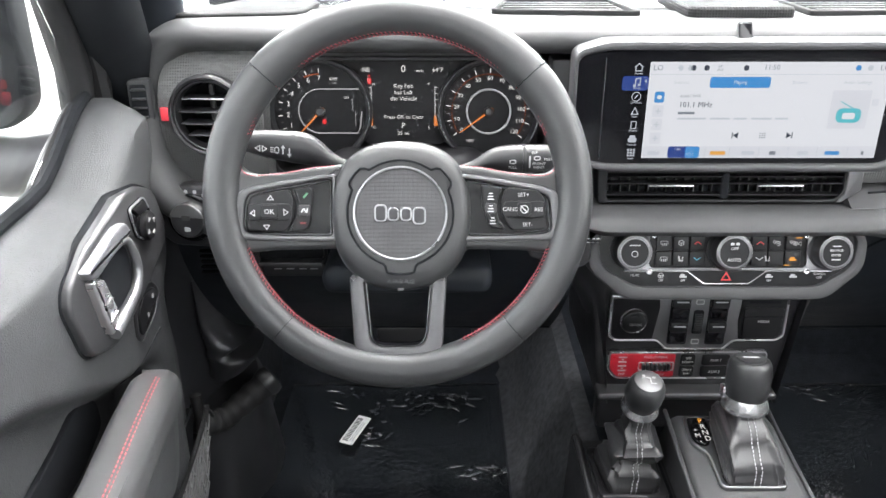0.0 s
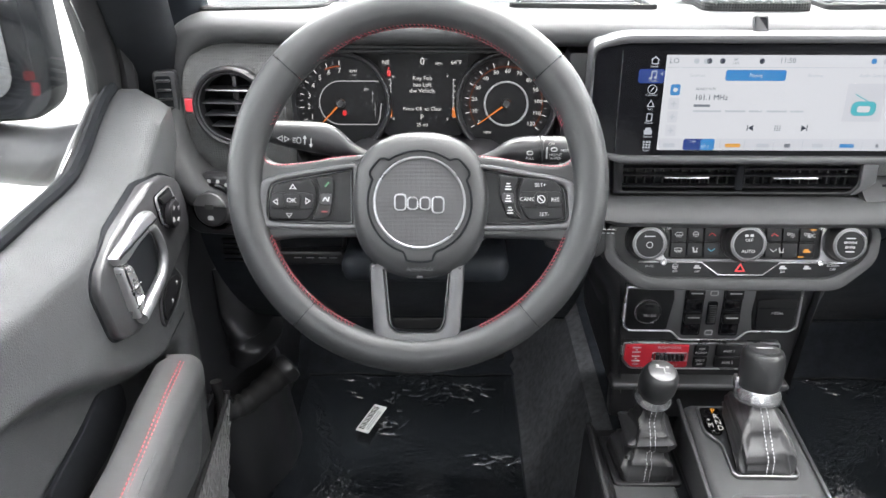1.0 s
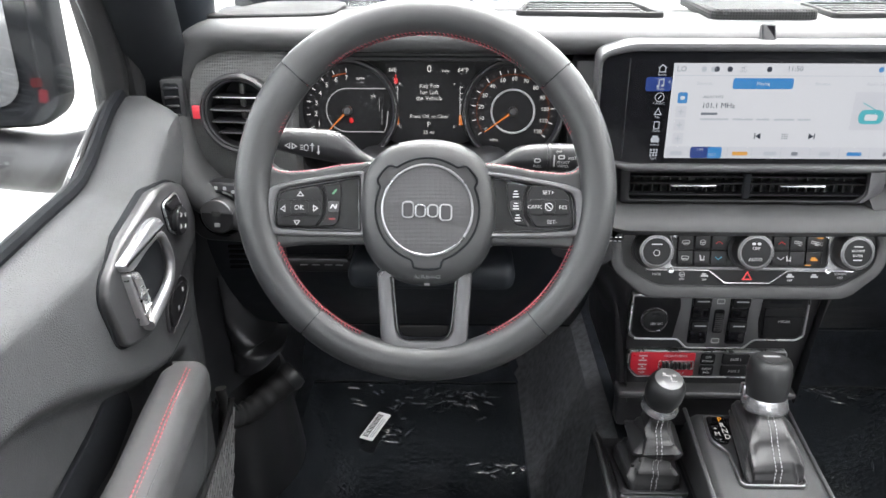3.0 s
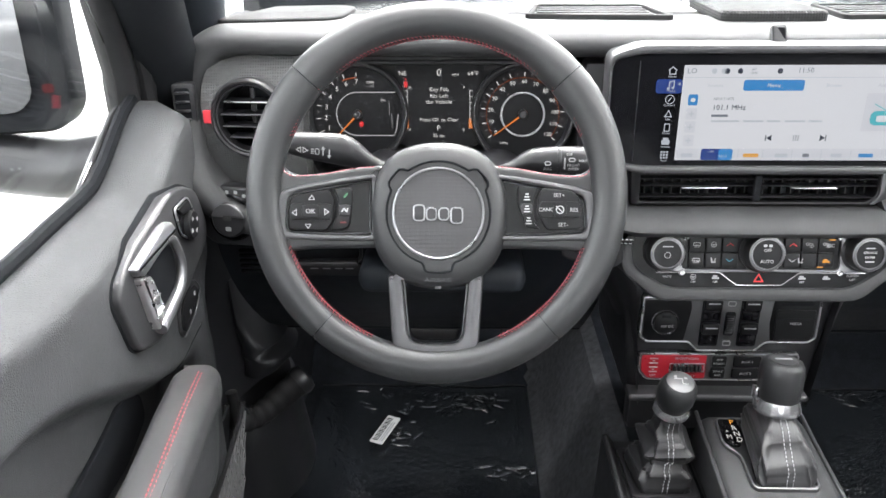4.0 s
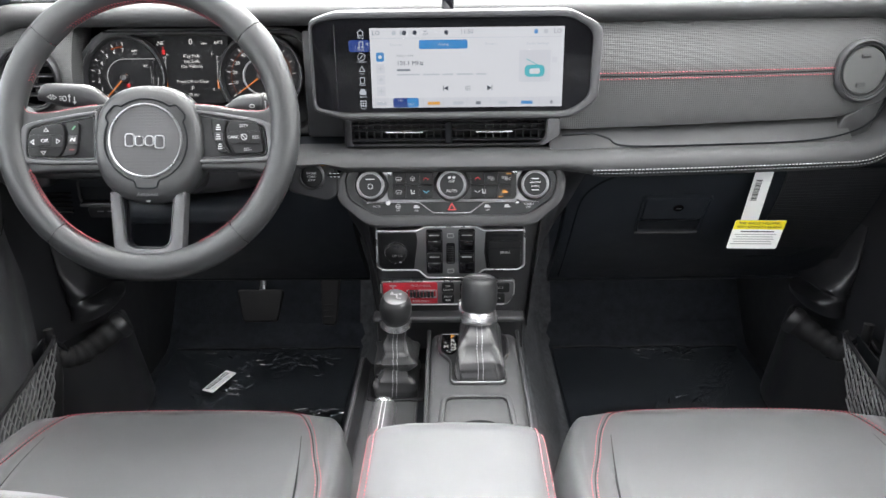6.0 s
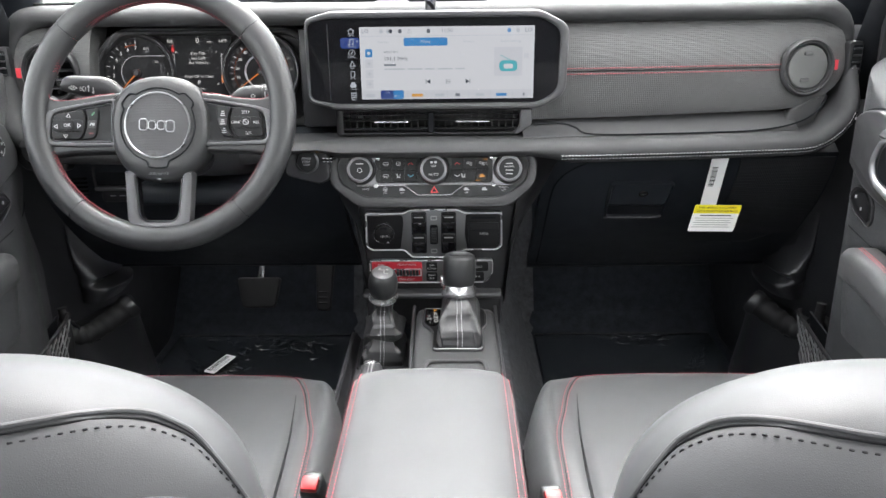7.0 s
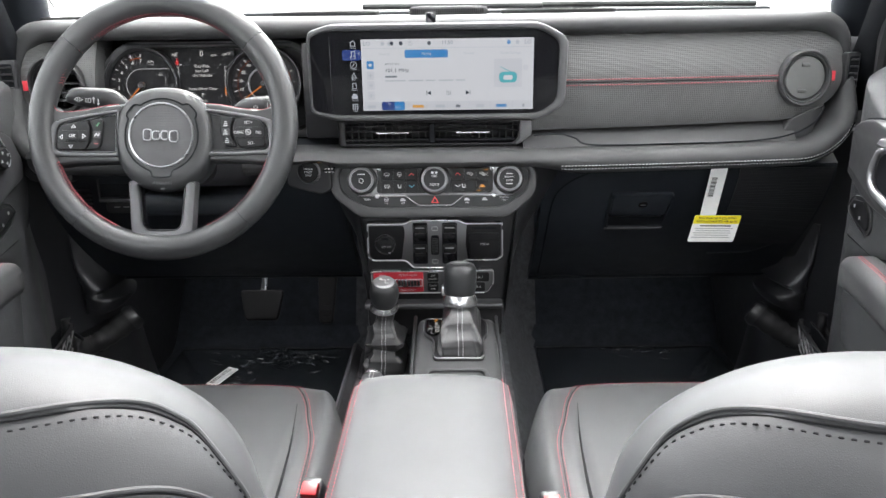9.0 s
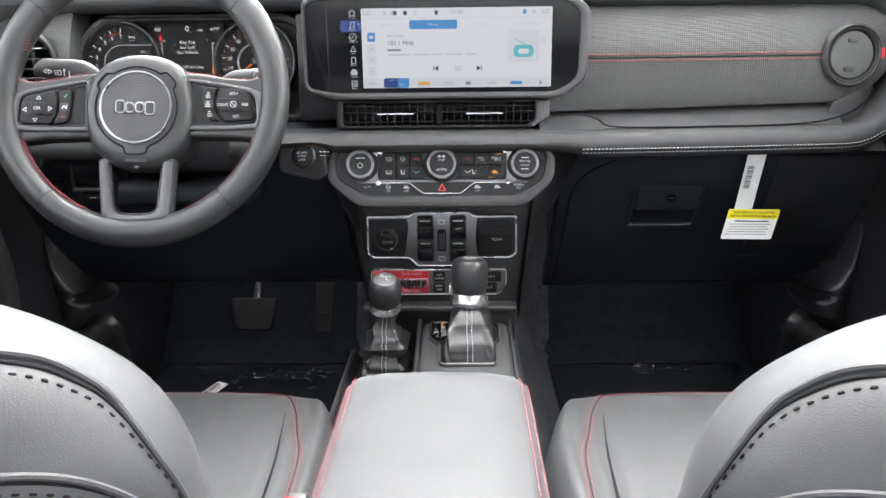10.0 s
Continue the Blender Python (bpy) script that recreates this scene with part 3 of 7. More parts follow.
def dial(x, name, marks, a0, step, hub_r, minor):
    d = part(name, lathe([(0.062, -0.002), (0.062, 0.010), (0.060, 0.0125), (0.0575, 0.012), (0.0545, 0.004)], 56, KM @ pose(x, -0.002, 0), cap=(True, False)), SATIN, clu, "round dial with amber scale")
    D = KM @ pose(x, -0.002, 0.004)
    part("face", lathe([(0.0548, 0.0), (0.001, 0.0003)], 48, D, cap=(False, True)), DIALFACE, d)
    n = len(marks)
    for i in range((n - 1) * minor + 1):
        a = radians(a0 + step * i / minor)
        big = i % minor == 0
        part("tick", plate(rr(0.0052 if big else 0.0030, 0.0011 if big else 0.0007, 0.0003, 1), 0.0004, D @ pose(0.0475 * math.cos(a), 0.0475 * math.sin(a), 0.0005, 0, 0, math.degrees(a))), WHITE if big else DIMWHITE, d, smooth=0)
    for i, t in enumerate(marks):
        a = radians(a0 + step * i)
        if t:
            words(t, 0.0084 if n < 10 else 0.0068, D @ pose(0.0385 * math.cos(a), 0.0385 * math.sin(a), 0.0008), WHITE, d, name="numeral")
    arc = [D @ Vector((0.0435 * math.cos(radians(a)), 0.0435 * math.sin(radians(a)), 0.0008)) for a in span(a0, a0 + step * (n - 1), 40)]
    part("amber_arc", tube(arc if minor > 2 or n > 8 else arc[33:], 0.00028 if n > 8 else 0.0008, 5), DIMAMBER, d)
    if n > 8:
        part("inner_ring", lathe([(hub_r, 0.0), (hub_r, 0.003), (hub_r - 0.0012, 0.0036), (hub_r - 0.0022, 0.003), (hub_r - 0.0022, 0.0)], 48, D, cap=(False, False)), mat("dial_ring", (0.26, 0.26, 0.26), 0.4), d, "pale dial ring")
    b = D @ pose(0, 0, 0.004, 0, 0, a0 + 2)
    nd = bmesh.new()
    rings(nd, [[b @ Vector((x_, y_, z_)) for x_, y_, z_ in sec] for sec in ([(-0.006, 0.0016, 0), (-0.006, -0.0016, 0), (-0.006, 0, 0.0016)], [(0.042, 0.0005, 0), (0.042, -0.0005, 0), (0.042, 0, 0.0006)])], cap=(True, True))
    part("needle", nd, AMBER, d, "amber needle")
    part("needle_cap", lathe([(0.0058, 0.0), (0.0058, 0.004), (0.004, 0.006), (0.001, 0.006)], 20, D @ pose(0, 0, 0.002)), SATIN, d)
    return d, D


tach, TD = dial(-0.098, "tachometer", ["0", "1", "2", "3", "4", "5", "6", "7"], 224, -19.0, 0.0285, 2)
speed, SD = dial(0.101, "speedometer", ["0", "10", "20", "30", "40", "50", "60", "70", "80", "90", "100", "110", "120"], 214, -21.0, 0.0268, 2)
words("RPM", 0.0048, TD @ pose(0.016, 0.0375, 0.0008), WHITE, tach)
words("x 1000", 0.0032, TD @ pose(0.016, 0.0330, 0.0008), DIMWHITE, tach)
words("MPH", 0.0046, SD @ pose(-0.022, -0.0345, 0.0008), WHITE, speed)
outline = [TD @ Vector((x, y, 0.0016)) for x, y in [(0.046, 0.0262)] + [(0.0255 * math.cos(radians(a)), 0.0005 + 0.0257 * math.sin(radians(a))) for a in span(90, 270, 24)] + [(0.044, -0.0252), (0.047, -0.018), (0.049, 0.0)]]
part("white_outline", tube(outline, 0.0008, 6), DIMWHITE, tach, "pale dial outline")
part("side_display", plate(rounded([(0.0, 0.027), (0.040, 0.027), (0.040, -0.026), (0.0, -0.026)], 0.003), 0.0008, TD @ pose(0.004, 0, 0.0004)), DIALFACE, tach)
words("2H", 0.0050, TD @ pose(0.031, 0.0165, 0.0016), WHITE, tach)
bar(0.0006, 0.016, TD @ pose(0.0385, 0.0075, 0.0016), DIMWHITE, tach, "range_mark")
bar(0.0006, 0.018, TD @ pose(0.0415, -0.008, 0.0016), DIMWHITE, tach, "range_mark")
bar(0.0050, 0.0062, TD @ pose(0.0045, -0.0115, 0.0016), REDLED, tach, "warning_lamp", r=0.002)

disp = part("centre_display", plate(rounded([(-0.052, 0.050), (0.055, 0.050), (0.048, -0.046), (-0.045, -0.046)], 0.006), 0.004, KM @ pose(0.0, 0.006, 0)), DIALFACE, clu, "lit driver information display")
DD = KM @ pose(0.0, 0.006, 0.0045)
for t, size, x, y in (("NE", 0.0072, -0.043, 0.046), ("0", 0.0120, 0.0005, 0.047), ("MPH", 0.0044, 0.020, 0.0445), ("64°F", 0.0070, 0.041, 0.046), ("Key Fob", 0.0070, 0.0005, 0.0275), ("has Left", 0.0070, 0.0005, 0.0200), ("the Vehicle", 0.0070, 0.0005, 0.0130), ("Press OK to Clear", 0.0062, 0.0005, -0.0085), ("P", 0.0090, 0.0, -0.0185), ("25 mi", 0.0062, 0.0, -0.0275)):
    words(t, size, DD @ pose(x, y - 0.006, 0), WHITE, disp, name="display_text")
for s, low in ((-1, AMBER), (1, AMBER)):
    bar(0.0013, 0.047, DD @ pose(s * 0.0375, -0.002, 0), DIMWHITE, disp, "gauge_bar")
    bar(0.0055, 0.012, DD @ pose(s * 0.0390, -0.0185, 0.0002), low, disp, "gauge_level", r=0.001)
    for k in range(6):
        bar(0.0030, 0.0007, DD @ pose(s * 0.0392, 0.020 - k * 0.007, 0.0002), WHITE, disp, "gauge_tick")
    words("H" if s < 0 else "F", 0.0045, DD @ pose(s * 0.0375 + 0.003 - 0.010 * (s > 0), 0.0235, 0), WHITE, disp)
    words("C" if s < 0 else "E", 0.0045, DD @ pose(s * 0.0375 + 0.003 - 0.010 * (s > 0), -0.0265, 0), WHITE, disp)
part("belt_lamp", lathe([(0.0012, 0), (0.0012, 0.0003)], 10, DD @ pose(-0.0395, 0.0335, 0)), REDLED, disp, smooth=0)
bar(0.0045, 0.0070, DD @ pose(-0.0395, 0.0275, 0), REDLED, disp, "belt_lamp", r=0.0012)

# ---- touchscreen ----
scr = thing("touchscreen", "wide glossy black touchscreen showing the radio page", "touchscreen")
SM = face_pose(0, 0.847, 0.7185, 0)
outer = rounded([(-0.192, 0.063), (-0.158, 0.0735), (0.158, 0.0735), (0.200, 0.052), (0.197, -0.048), (0.160, -0.070), (-0.150, -0.070), (-0.192, -0.058)], [0.01, 0.01, 0.012, 0.014, 0.014, 0.012, 0.01, 0.01], 4)
inner = rounded([(-0.188, 0.057), (-0.156, 0.064), (0.155, 0.064), (0.187, 0.047), (0.185, -0.043), (0.156, -0.061), (-0.149, -0.061), (-0.188, -0.054)], [0.01, 0.01, 0.012, 0.014, 0.014, 0.012, 0.01, 0.01], 4)
part("bezel", ring_plate(outer, inner, 0.034, SM, 0.003, base=-0.026), GREYTRIM, scr, "satin grey screen bezel")
part("screen_glass", plate(inner, 0.021, SM, base=-0.018), GLOSS, scr, "gloss black glass")
part("glass_step", block(-0.1585, 0.0, 0.0034, 0.0012, 0.112, 0.0010, 0.0004, 1, SM), SATIN, scr)
LCD = glow("lcd_white", (0.88, 0.90, 0.95), 1.0)
LCDGREY = glow("lcd_grey", (0.62, 0.66, 0.72), 1.0)
LCDPALE = glow("lcd_pale", (0.78, 0.80, 0.86), 1.0)
LCDBLUE = glow("lcd_blue", (0.04, 0.30, 0.72), 1.0)
LCDDEEP = glow("lcd_deep_blue", (0.01, 0.06, 0.35), 0.8)
LCDTEAL = glow("lcd_teal", (0.10, 0.58, 0.66), 1.0)
LCDINK = glow("lcd_ink", (0.03, 0.04, 0.06), 1.0)
LCDMID = glow("lcd_mid", (0.22, 0.24, 0.28), 1.0)
LCDORANGE = glow("lcd_orange", (0.95, 0.45, 0.06), 1.0)


def U(px, py, lift=0.0, turn=0):
    """A place on the lit picture: px and py run from 0 to 1 across and down it."""
    return SM @ pose(-0.111 + 0.2595 * px, 0.0515 - 0.1060 * py, 0.0032 + lift, 0, 0, turn)


part("lit_picture", plate(rr(0.2595, 0.1060, 0.0006, 1), 0.0008, SM @ pose(0.01875, -0.0015, 0.0026)), LCD, scr, "bright white radio page", smooth=0)


def ui_bar(px, py, w, h, m, lift=0.0004, turn=0, r=0.0, nm="picture_mark"):
    return bar(w, h, U(px, py, lift, turn), m, scr, nm, r=r, th=0.0003)


def ui_text(t, px, py, size, m, align='CENTER'):
    return words(t, size, U(px, py, 0.0007), m, scr, 0.0001, align, "screen_text")


ui_bar(0.5, 0.125, 0.2575, 0.0005, LCDGREY)
ui_text("LO", 0.033, 0.06, 0.0082, LCDMID)
ui_text("LO", 0.965, 0.06, 0.0082, LCDMID)
ui_text("11:50", 0.50, 0.055, 0.0078, LCDMID)
for x, m in ((0.125, LCDGREY), (0.165, LCDGREY), (0.178, LCDINK), (0.232, LCDINK), (0.395, LCDINK), (0.855, LCDBLUE), (0.905, LCDGREY)):
    ui_bar(x, 0.06, 0.0055, 0.0058, m, r=0.0024)
ui_text("64°", 0.288, 0.045, 0.0038, LCDMID)
ui_text("OUT", 0.288, 0.080, 0.0034, LCDMID)
ui_bar(0.378, 0.205, 0.0650, 0.0118, LCDBLUE)
for t, x, m in (("Sources", 0.135, LCDGREY), ("Playing", 0.378, LCD), ("Browse", 0.625, LCDGREY), ("Audio Settings", 0.865, LCDGREY)):
    words(t, 0.0052, U(x, 0.205, 0.0010), m, scr, 0.0001, name="screen_text")
ui_bar(0.050, 0.355, 0.0105, 0.0120, LCDBLUE, r=0.002)
ui_bar(0.050, 0.355, 0.0052, 0.0045, LCD, 0.0008, r=0.002)
for y in (0.50, 0.64, 0.785):
    ui_bar(0.050, y, 0.0115, 0.0125, LCDPALE, r=0.001)
    ui_bar(0.050, y, 0.0060, 0.0012, LCDGREY, 0.0008)
    ui_bar(0.050, y, 0.0012, 0.0060, LCDGREY, 0.0008)
ui_text("ADULT HITS", 0.135, 0.345, 0.0040, LCDMID, 'LEFT')
ui_text("101.1 MHz", 0.135, 0.435, 0.0082, LCDINK, 'LEFT')
ui_bar(0.170, 0.520, 0.0180, 0.0026, LCDMID)
for x, w in ((0.195, 0.031), (0.315, 0.022), (0.40, 0.014), (0.49, 0.022), (0.575, 0.014)):
    ui_bar(x, 0.578, w, 0.0020, LCDGREY)
ui_bar(0.852, 0.485, 0.0420, 0.0420, LCDPALE, r=0.001)
ui_bar(0.852, 0.545, 0.0270, 0.0160, LCDTEAL, 0.0008, r=0.006)
ui_bar(0.852, 0.550, 0.0140, 0.0070, LCD, 0.0012, r=0.002)
ui_bar(0.838, 0.435, 0.0170, 0.0010, LCDTEAL, 0.0008, -28)
ui_bar(0.955, 0.410, 0.0070, 0.0075, LCDPALE, r=0.001)
for x, q in ((0.390, -1), (0.618, 1)):
    part("skip_mark", plate([(-0.0030 * q, 0.0034), (0.0026 * q, 0.0), (-0.0030 * q, -0.0034)], 0.0003, U(x, 0.755, 0.0005)), LCDINK, scr, smooth=0)
    ui_bar(x + 0.013 * q, 0.755, 0.0010, 0.0066, LCDINK)
for i in range(3):
    for j in range(3):
        ui_bar(0.495 + 0.010 * i, 0.735 + 0.022 * j, 0.0014, 0.0013, LCDMID)
ui_bar(0.5, 0.935, 0.2575, 0.0130, LCDPALE, 0.0002)
ui_bar(0.178, 0.935, 0.0350, 0.0130, LCDDEEP, 0.0006)
ui_bar(0.215, 0.935, 0.0155, 0.0130, LCDBLUE, 0.0009)
ui_text("101.1", 0.205, 0.955, 0.0042, LCD).location.y -= 0.0008
ui_text("1-FM", 0.150, 0.905, 0.0034, LCD).location.y -= 0.0008
for x, w, m in ((0.050, 0.013, LCDGREY), (0.325, 0.017, LCDORANGE), (0.455, 0.014, LCDGREY), (0.560, 0.007, LCDMID), (0.690, 0.012, LCDGREY), (0.815, 0.016, LCDBLUE), (0.945, 0.003, LCDMID)):
    ui_bar(x, 0.945, w, 0.0042, m, 0.0006, r=0.0012)
for x in (0.27, 0.375, 0.5, 0.625, 0.75, 0.88):
    ui_bar(x, 0.935, 0.0004, 0.0110, LCDGREY, 0.0006)
# dark column of menu symbols
SYM = glow("menu_white", (0.75, 0.80, 0.88), 0.8)
ui_bar(-0.056, 0.215, 0.0285, 0.0155, LCDDEEP)
for i, t in enumerate(("Home", "Media", "Comfort", "Nav", "Phone", "Vehicle", "Apps")):
    y = 0.055 + 0.1475 * i
    words(t, 0.0036, U(-0.047, y + 0.060, 0.0010), SYM, scr, 0.0001, name="screen_text")
    q = U(-0.047, y, 0.0008)
    if i == 0:
        house = [(0, 0.0048), (-0.0052, 0.0006), (-0.0038, 0.0006), (-0.0038, -0.0042), (0.0038, -0.0042), (0.0038, 0.0006), (0.0052, 0.0006)]
        part("menu_symbol", ring_plate(house, [(x * 0.70, y * 0.70 - 0.0002) for x, y in house], 0.0003, q, 0.0001), SYM, scr, smooth=0)
    elif i == 1:
        for dx, dy, w, h, a in ((-0.0022, 0.0, 0.0011, 0.0075, 0), (0.0028, 0.0008, 0.0011, 0.0075, 0), (0.0003, 0.0040, 0.0058, 0.0015, 9), (-0.0032, -0.0036, 0.0030, 0.0024, 0), (0.0018, -0.0028, 0.0030, 0.0024, 0)):
            bar(w, h, q @ pose(dx, dy, 0, 0, 0, a), SYM, scr, "menu_symbol", th=0.0003)
        part("menu_arrow", plate([(-0.0018, 0), (0.0012, 0.0020), (0.0012, -0.0020)], 0.0003, q @ pose(0.0085, 0.0012, 0)), SYM, scr, smooth=0)
    elif i == 2:
        part("menu_symbol", ring_plate(circle(0.0052, 24), circle(0.0044, 24), 0.0003, q, 0.0001), SYM, scr, smooth=0)
        bar(0.0055, 0.0011, q @ pose(0, 0, 0, 0, 0, 52), SYM, scr, "menu_symbol", th=0.0003)
    elif i == 5:
        for dy, w, h in ((0.0025, 0.0062, 0.0030), (-0.0006, 0.0094, 0.0036), (-0.0032, 0.0086, 0.0014)):
            bar(w, h, q @ pose(0, dy, 0), SYM, scr, "menu_symbol", th=0.0003)
    elif i == 3:
        part("menu_symbol", ring_plate([(0, 0.0045), (-0.0045, -0.004), (0.0045, -0.004)], [(0, 0.0026), (-0.0028, -0.003), (0.0028, -0.003)], 0.0003, q, 0.0001), SYM, scr, smooth=0)
    elif i == 6:
        for a in (-1, 0, 1):
            for b in (-1, 0, 1):
                bar(0.0022, 0.0022, q @ pose(a * 0.0032, b * 0.0032, 0), SYM, scr, "menu_symbol", th=0.0003)
    else:
        w, h = 0.0045, 0.009
        part("menu_symbol", ring_plate(rr(w + 0.002, h, 0.0008), rr(w, h - 0.002, 0.0004), 0.0003, q, 0.0001), SYM, scr, smooth=0)

# ---- wide vent below the screen ----
cv = thing("centre_vent", "wide black louvred centre air vent", "air vent")
VM = face_pose(-0.003, 0.872, 0.6245, 6)
vo = rounded([(-0.152, 0.020), (0.152, 0.020), (0.152, -0.004), (0.128, -0.0200), (-0.150, -0.0200)], [0.002, 0.003, 0.006, 0.006, 0.004])
vi = rounded([(-0.140, 0.016), (0.132, 0.016), (0.132, -0.006), (0.122, -0.0155), (-0.140, -0.0155)], [0.002, 0.003, 0.005, 0.005, 0.004])
part("housing", ring_plate(vo, vi, 0.030, VM, 0.0015, base=-0.014), FACEBLACK, cv)
part("throat", plate(vi, 0.003, VM, base=-0.018), DARK, cv)
part("end_trim", plate(rounded([(0.134, 0.019), (0.152, 0.019), (0.152, -0.004), (0.130, -0.019), (0.124, -0.019), (0.134, -0.008)], 0.002), 0.004, VM, 0.0015, base=0.014), GREYTRIM, cv, "satin grey end trim")
for y in (0.011, 0.003, -0.0105):
    part("louvre", block(-0.004, y, 0.006, 0.272, 0.0022, 0.016, 0.0008, 1, VM), FACEBLACK, cv)
for x in span(-0.132, 0.124, 24):
    part("vane", block(x, 0.0, -0.004, 0.0016, 0.030, 0.012, 0.0004, 1, VM), SATIN, cv)
part("divider", block(-0.004, 0, 0.004, 0.010, 0.031, 0.022, 0.002, 1, VM), DARK, cv)
for x in (-0.066, 0.060):
    part("finger_bar", block(x, 0.0006, 0.0150, 0.052, 0.0026, 0.0035, 0.001, 2, VM), CHROME, cv, "bright metal finger bar")

# ---- things on the top pad ----
grille = thing("speaker_grille", "grey dashboard speaker grille with stitched edge", "speaker grille")
part("cover", bend(plate(rounded([(-0.655, 0.945), (-0.50, 0.975), (-0.495, 1.11), (-0.60, 1.13)], 0.03), 0.006, pose(0, 0, 0.800), 0.003), 0.0), PERFORATED, grille)
for k, (x0, x1) in enumerate(((-0.275, -0.095), (0.105, 0.30))):
    dv = thing("defrost_vent", "grey plastic defroster vent in the dash top", "defroster vent", "defroster vents")
    rim0 = rounded([(x0, 0.985), (x1, 0.965), (x1 - 0.01, 1.10), (x0 + 0.02, 1.10)] if k == 0 else [(x0, 0.965), (x1, 0.985), (x1 - 0.02, 1.10), (x0 + 0.01, 1.10)], 0.012)
    part("rim", ring_plate(rim0, shrink(rim0, 0.008), 0.008, pose(0, 0, 0.800), 0.002), TOPPAD, dv)
    part("throat", plate(shrink(rim0, 0.007), 0.003, pose(0, 0, 0.800)), SATIN, dv)
    for y in (1.0, 1.025, 1.05, 1.075):
        part("slat", block((x0 + x1) / 2, y, 0.804, (x1 - x0) * 0.80, 0.004, 0.005, 0.001, 1), SATIN, dv)
pad = thing("sensor_pad", "raised grey sensor pad on the dash top", "sensor pad")
part("body", plate(rounded([(-0.045, 0.95), (0.085, 0.95), (0.075, 1.15), (-0.035, 1.15)], 0.02), 0.014, pose(0, 0, 0.800), 0.005), PERFORATED, pad)
cl = thing("mount_cover", "small gloss black accessory mount cover", "mount cover")
part("cap", plate(rr(0.0150, 0.022, 0.002), 0.006, face_pose(-0.006, 0.872, 0.795, 28), 0.002), GLOSS, cl)
part("edge", ring_plate(rr(0.0165, 0.024, 0.002), rr(0.0150, 0.0215, 0.002), 0.005, face_pose(-0.006, 0.872, 0.795, 28), 0.0006), GREYTRIM, cl)

# ---- light switch, start button and lower trays ----
ls = thing("light_switch", "rotary headlight switch beside the column", "light switch")
LM = face_pose(-0.619, 0.868, 0.590, 4, -8)
part("plate", plate(rounded([(-0.046, 0.020), (-0.020, 0.038), (0.045, 0.036), (0.045, -0.036), (-0.030, -0.036), (-0.046, -0.015)], 0.012), 0.02, LM, 0.004), SATIN, ls)
part("well", lathe([(0.0285, 0.020), (0.0285, 0.023), (0.026, 0.024), (0.024, 0.021)], 36, LM), GLOSS, ls)
part("dial", lathe([(0.0215, 0.018), (0.0215, 0.032), (0.019, 0.035), (0.001, 0.0355)], 32, LM), SATIN, ls)
part("dial_cap", plate([(0.0205 * math.cos(a), 0.0205 * math.sin(a)) for a in span(radians(12), radians(168), 16)], 0.003, LM @ pose(0, 0, 0.0345), 0.001), GUNMETAL, ls, "satin silver dial cap")
bar(0.010, 0.006, LM @ pose(0, 0.004, 0.0376), INK, ls, "lamp_symbol")
bar(0.007, 0.005, LM @ pose(0, -0.010, 0.0358), WHITEPRINT, ls, "lamp_symbol")
for a in (60, 80, 100, 120, 172):
    bar(0.004, 0.004, LM @ pose(0.031 * math.cos(radians(a)), 0.031 * math.sin(radians(a)), 0.0205), WHITEPRINT, ls, "symbol")
for i in range(5):
    part("slot", block(-0.60, 0.880, 0.535 - 0.007 * i, 0.06, 0.006, 0.003, 0.001, 1), GLOSS, ls)
tr = thing("lower_tray", "small black tray below the dashboard", "tray")
# flat dark plate on the panel, its colour standing for the tray's inner shade
part("opening_shade", plate(rr(0.080, 0.034, 0.008), 0.004, face_pose(-0.520, 0.895, 0.535, 0), 0.001), DARK, tr)
part("lip", block(-0.520, 0.886, 0.517, 0.078, 0.016, 0.006, 0.002, 2), GREYTRIM, tr, "satin lower lip")
part("frame", ring_plate(rr(0.088, 0.042, 0.010), rr(0.080, 0.034, 0.008), 0.008, face_pose(-0.520, 0.896, 0.535, 0), 0.002), SATIN, tr)
part("socket_plate", plate(rr(0.082, 0.020, 0.006), 0.006, face_pose(-0.520, 0.912, 0.498, -14), 0.002), SATIN, tr)
for x in (-0.022, -0.006, 0.010, 0.024):
    bar(0.010, 0.0014, face_pose(-0.520 + x, 0.9055, 0.499, -14), GREYPRINT, tr, "socket_mark")
sb = thing("start_button", "round black engine start button in a pod", "start button")
BM = face_pose(-0.196, 0.838, 0.572, 4, -8)
part("pod", plate(rounded([(-0.036, 0.028), (0.030, 0.032), (0.036, -0.026), (0.020, -0.036), (-0.036, -0.024)], 0.008), 0.012, BM, 0.003), SATIN, sb)
part("ring", lathe([(0.0185, 0.012), (0.0185, 0.015), (0.0165, 0.016), (0.0155, 0.013)], 32, BM), KNURL, sb)
part("button", lathe([(0.0155, 0.010), (0.0155, 0.015), (0.013, 0.0165), (0.001, 0.0168)], 32, BM), KEY, sb)
for i, t in enumerate(("ENGINE", "START", "STOP")):
    words(t, 0.0042, BM @ pose(0, 0.005 - 0.005 * i, 0.0170), GREYPRINT, sb)
bar(0.0020, 0.0075, BM @ pose(0.0145, 0.018, 0.0125, 0, 0, 30), ORANGE, sb, "amber_lamp")


# ---- steering wheel ----
wheel = thing("steering_wheel", "black leather steering wheel with red stitching", "steering wheel")
WM = pose(-0.3755, 0.7155, 0.6653, 71)


def on_rim(a, b, r=0.1705, p=0.0178, q=0.0155):
    a, b = radians(a), radians(b)
    return WM @ Vector(((r + p * math.cos(b)) * math.cos(a), (r + p * math.cos(b)) * math.sin(a), q * math.sin(b)))


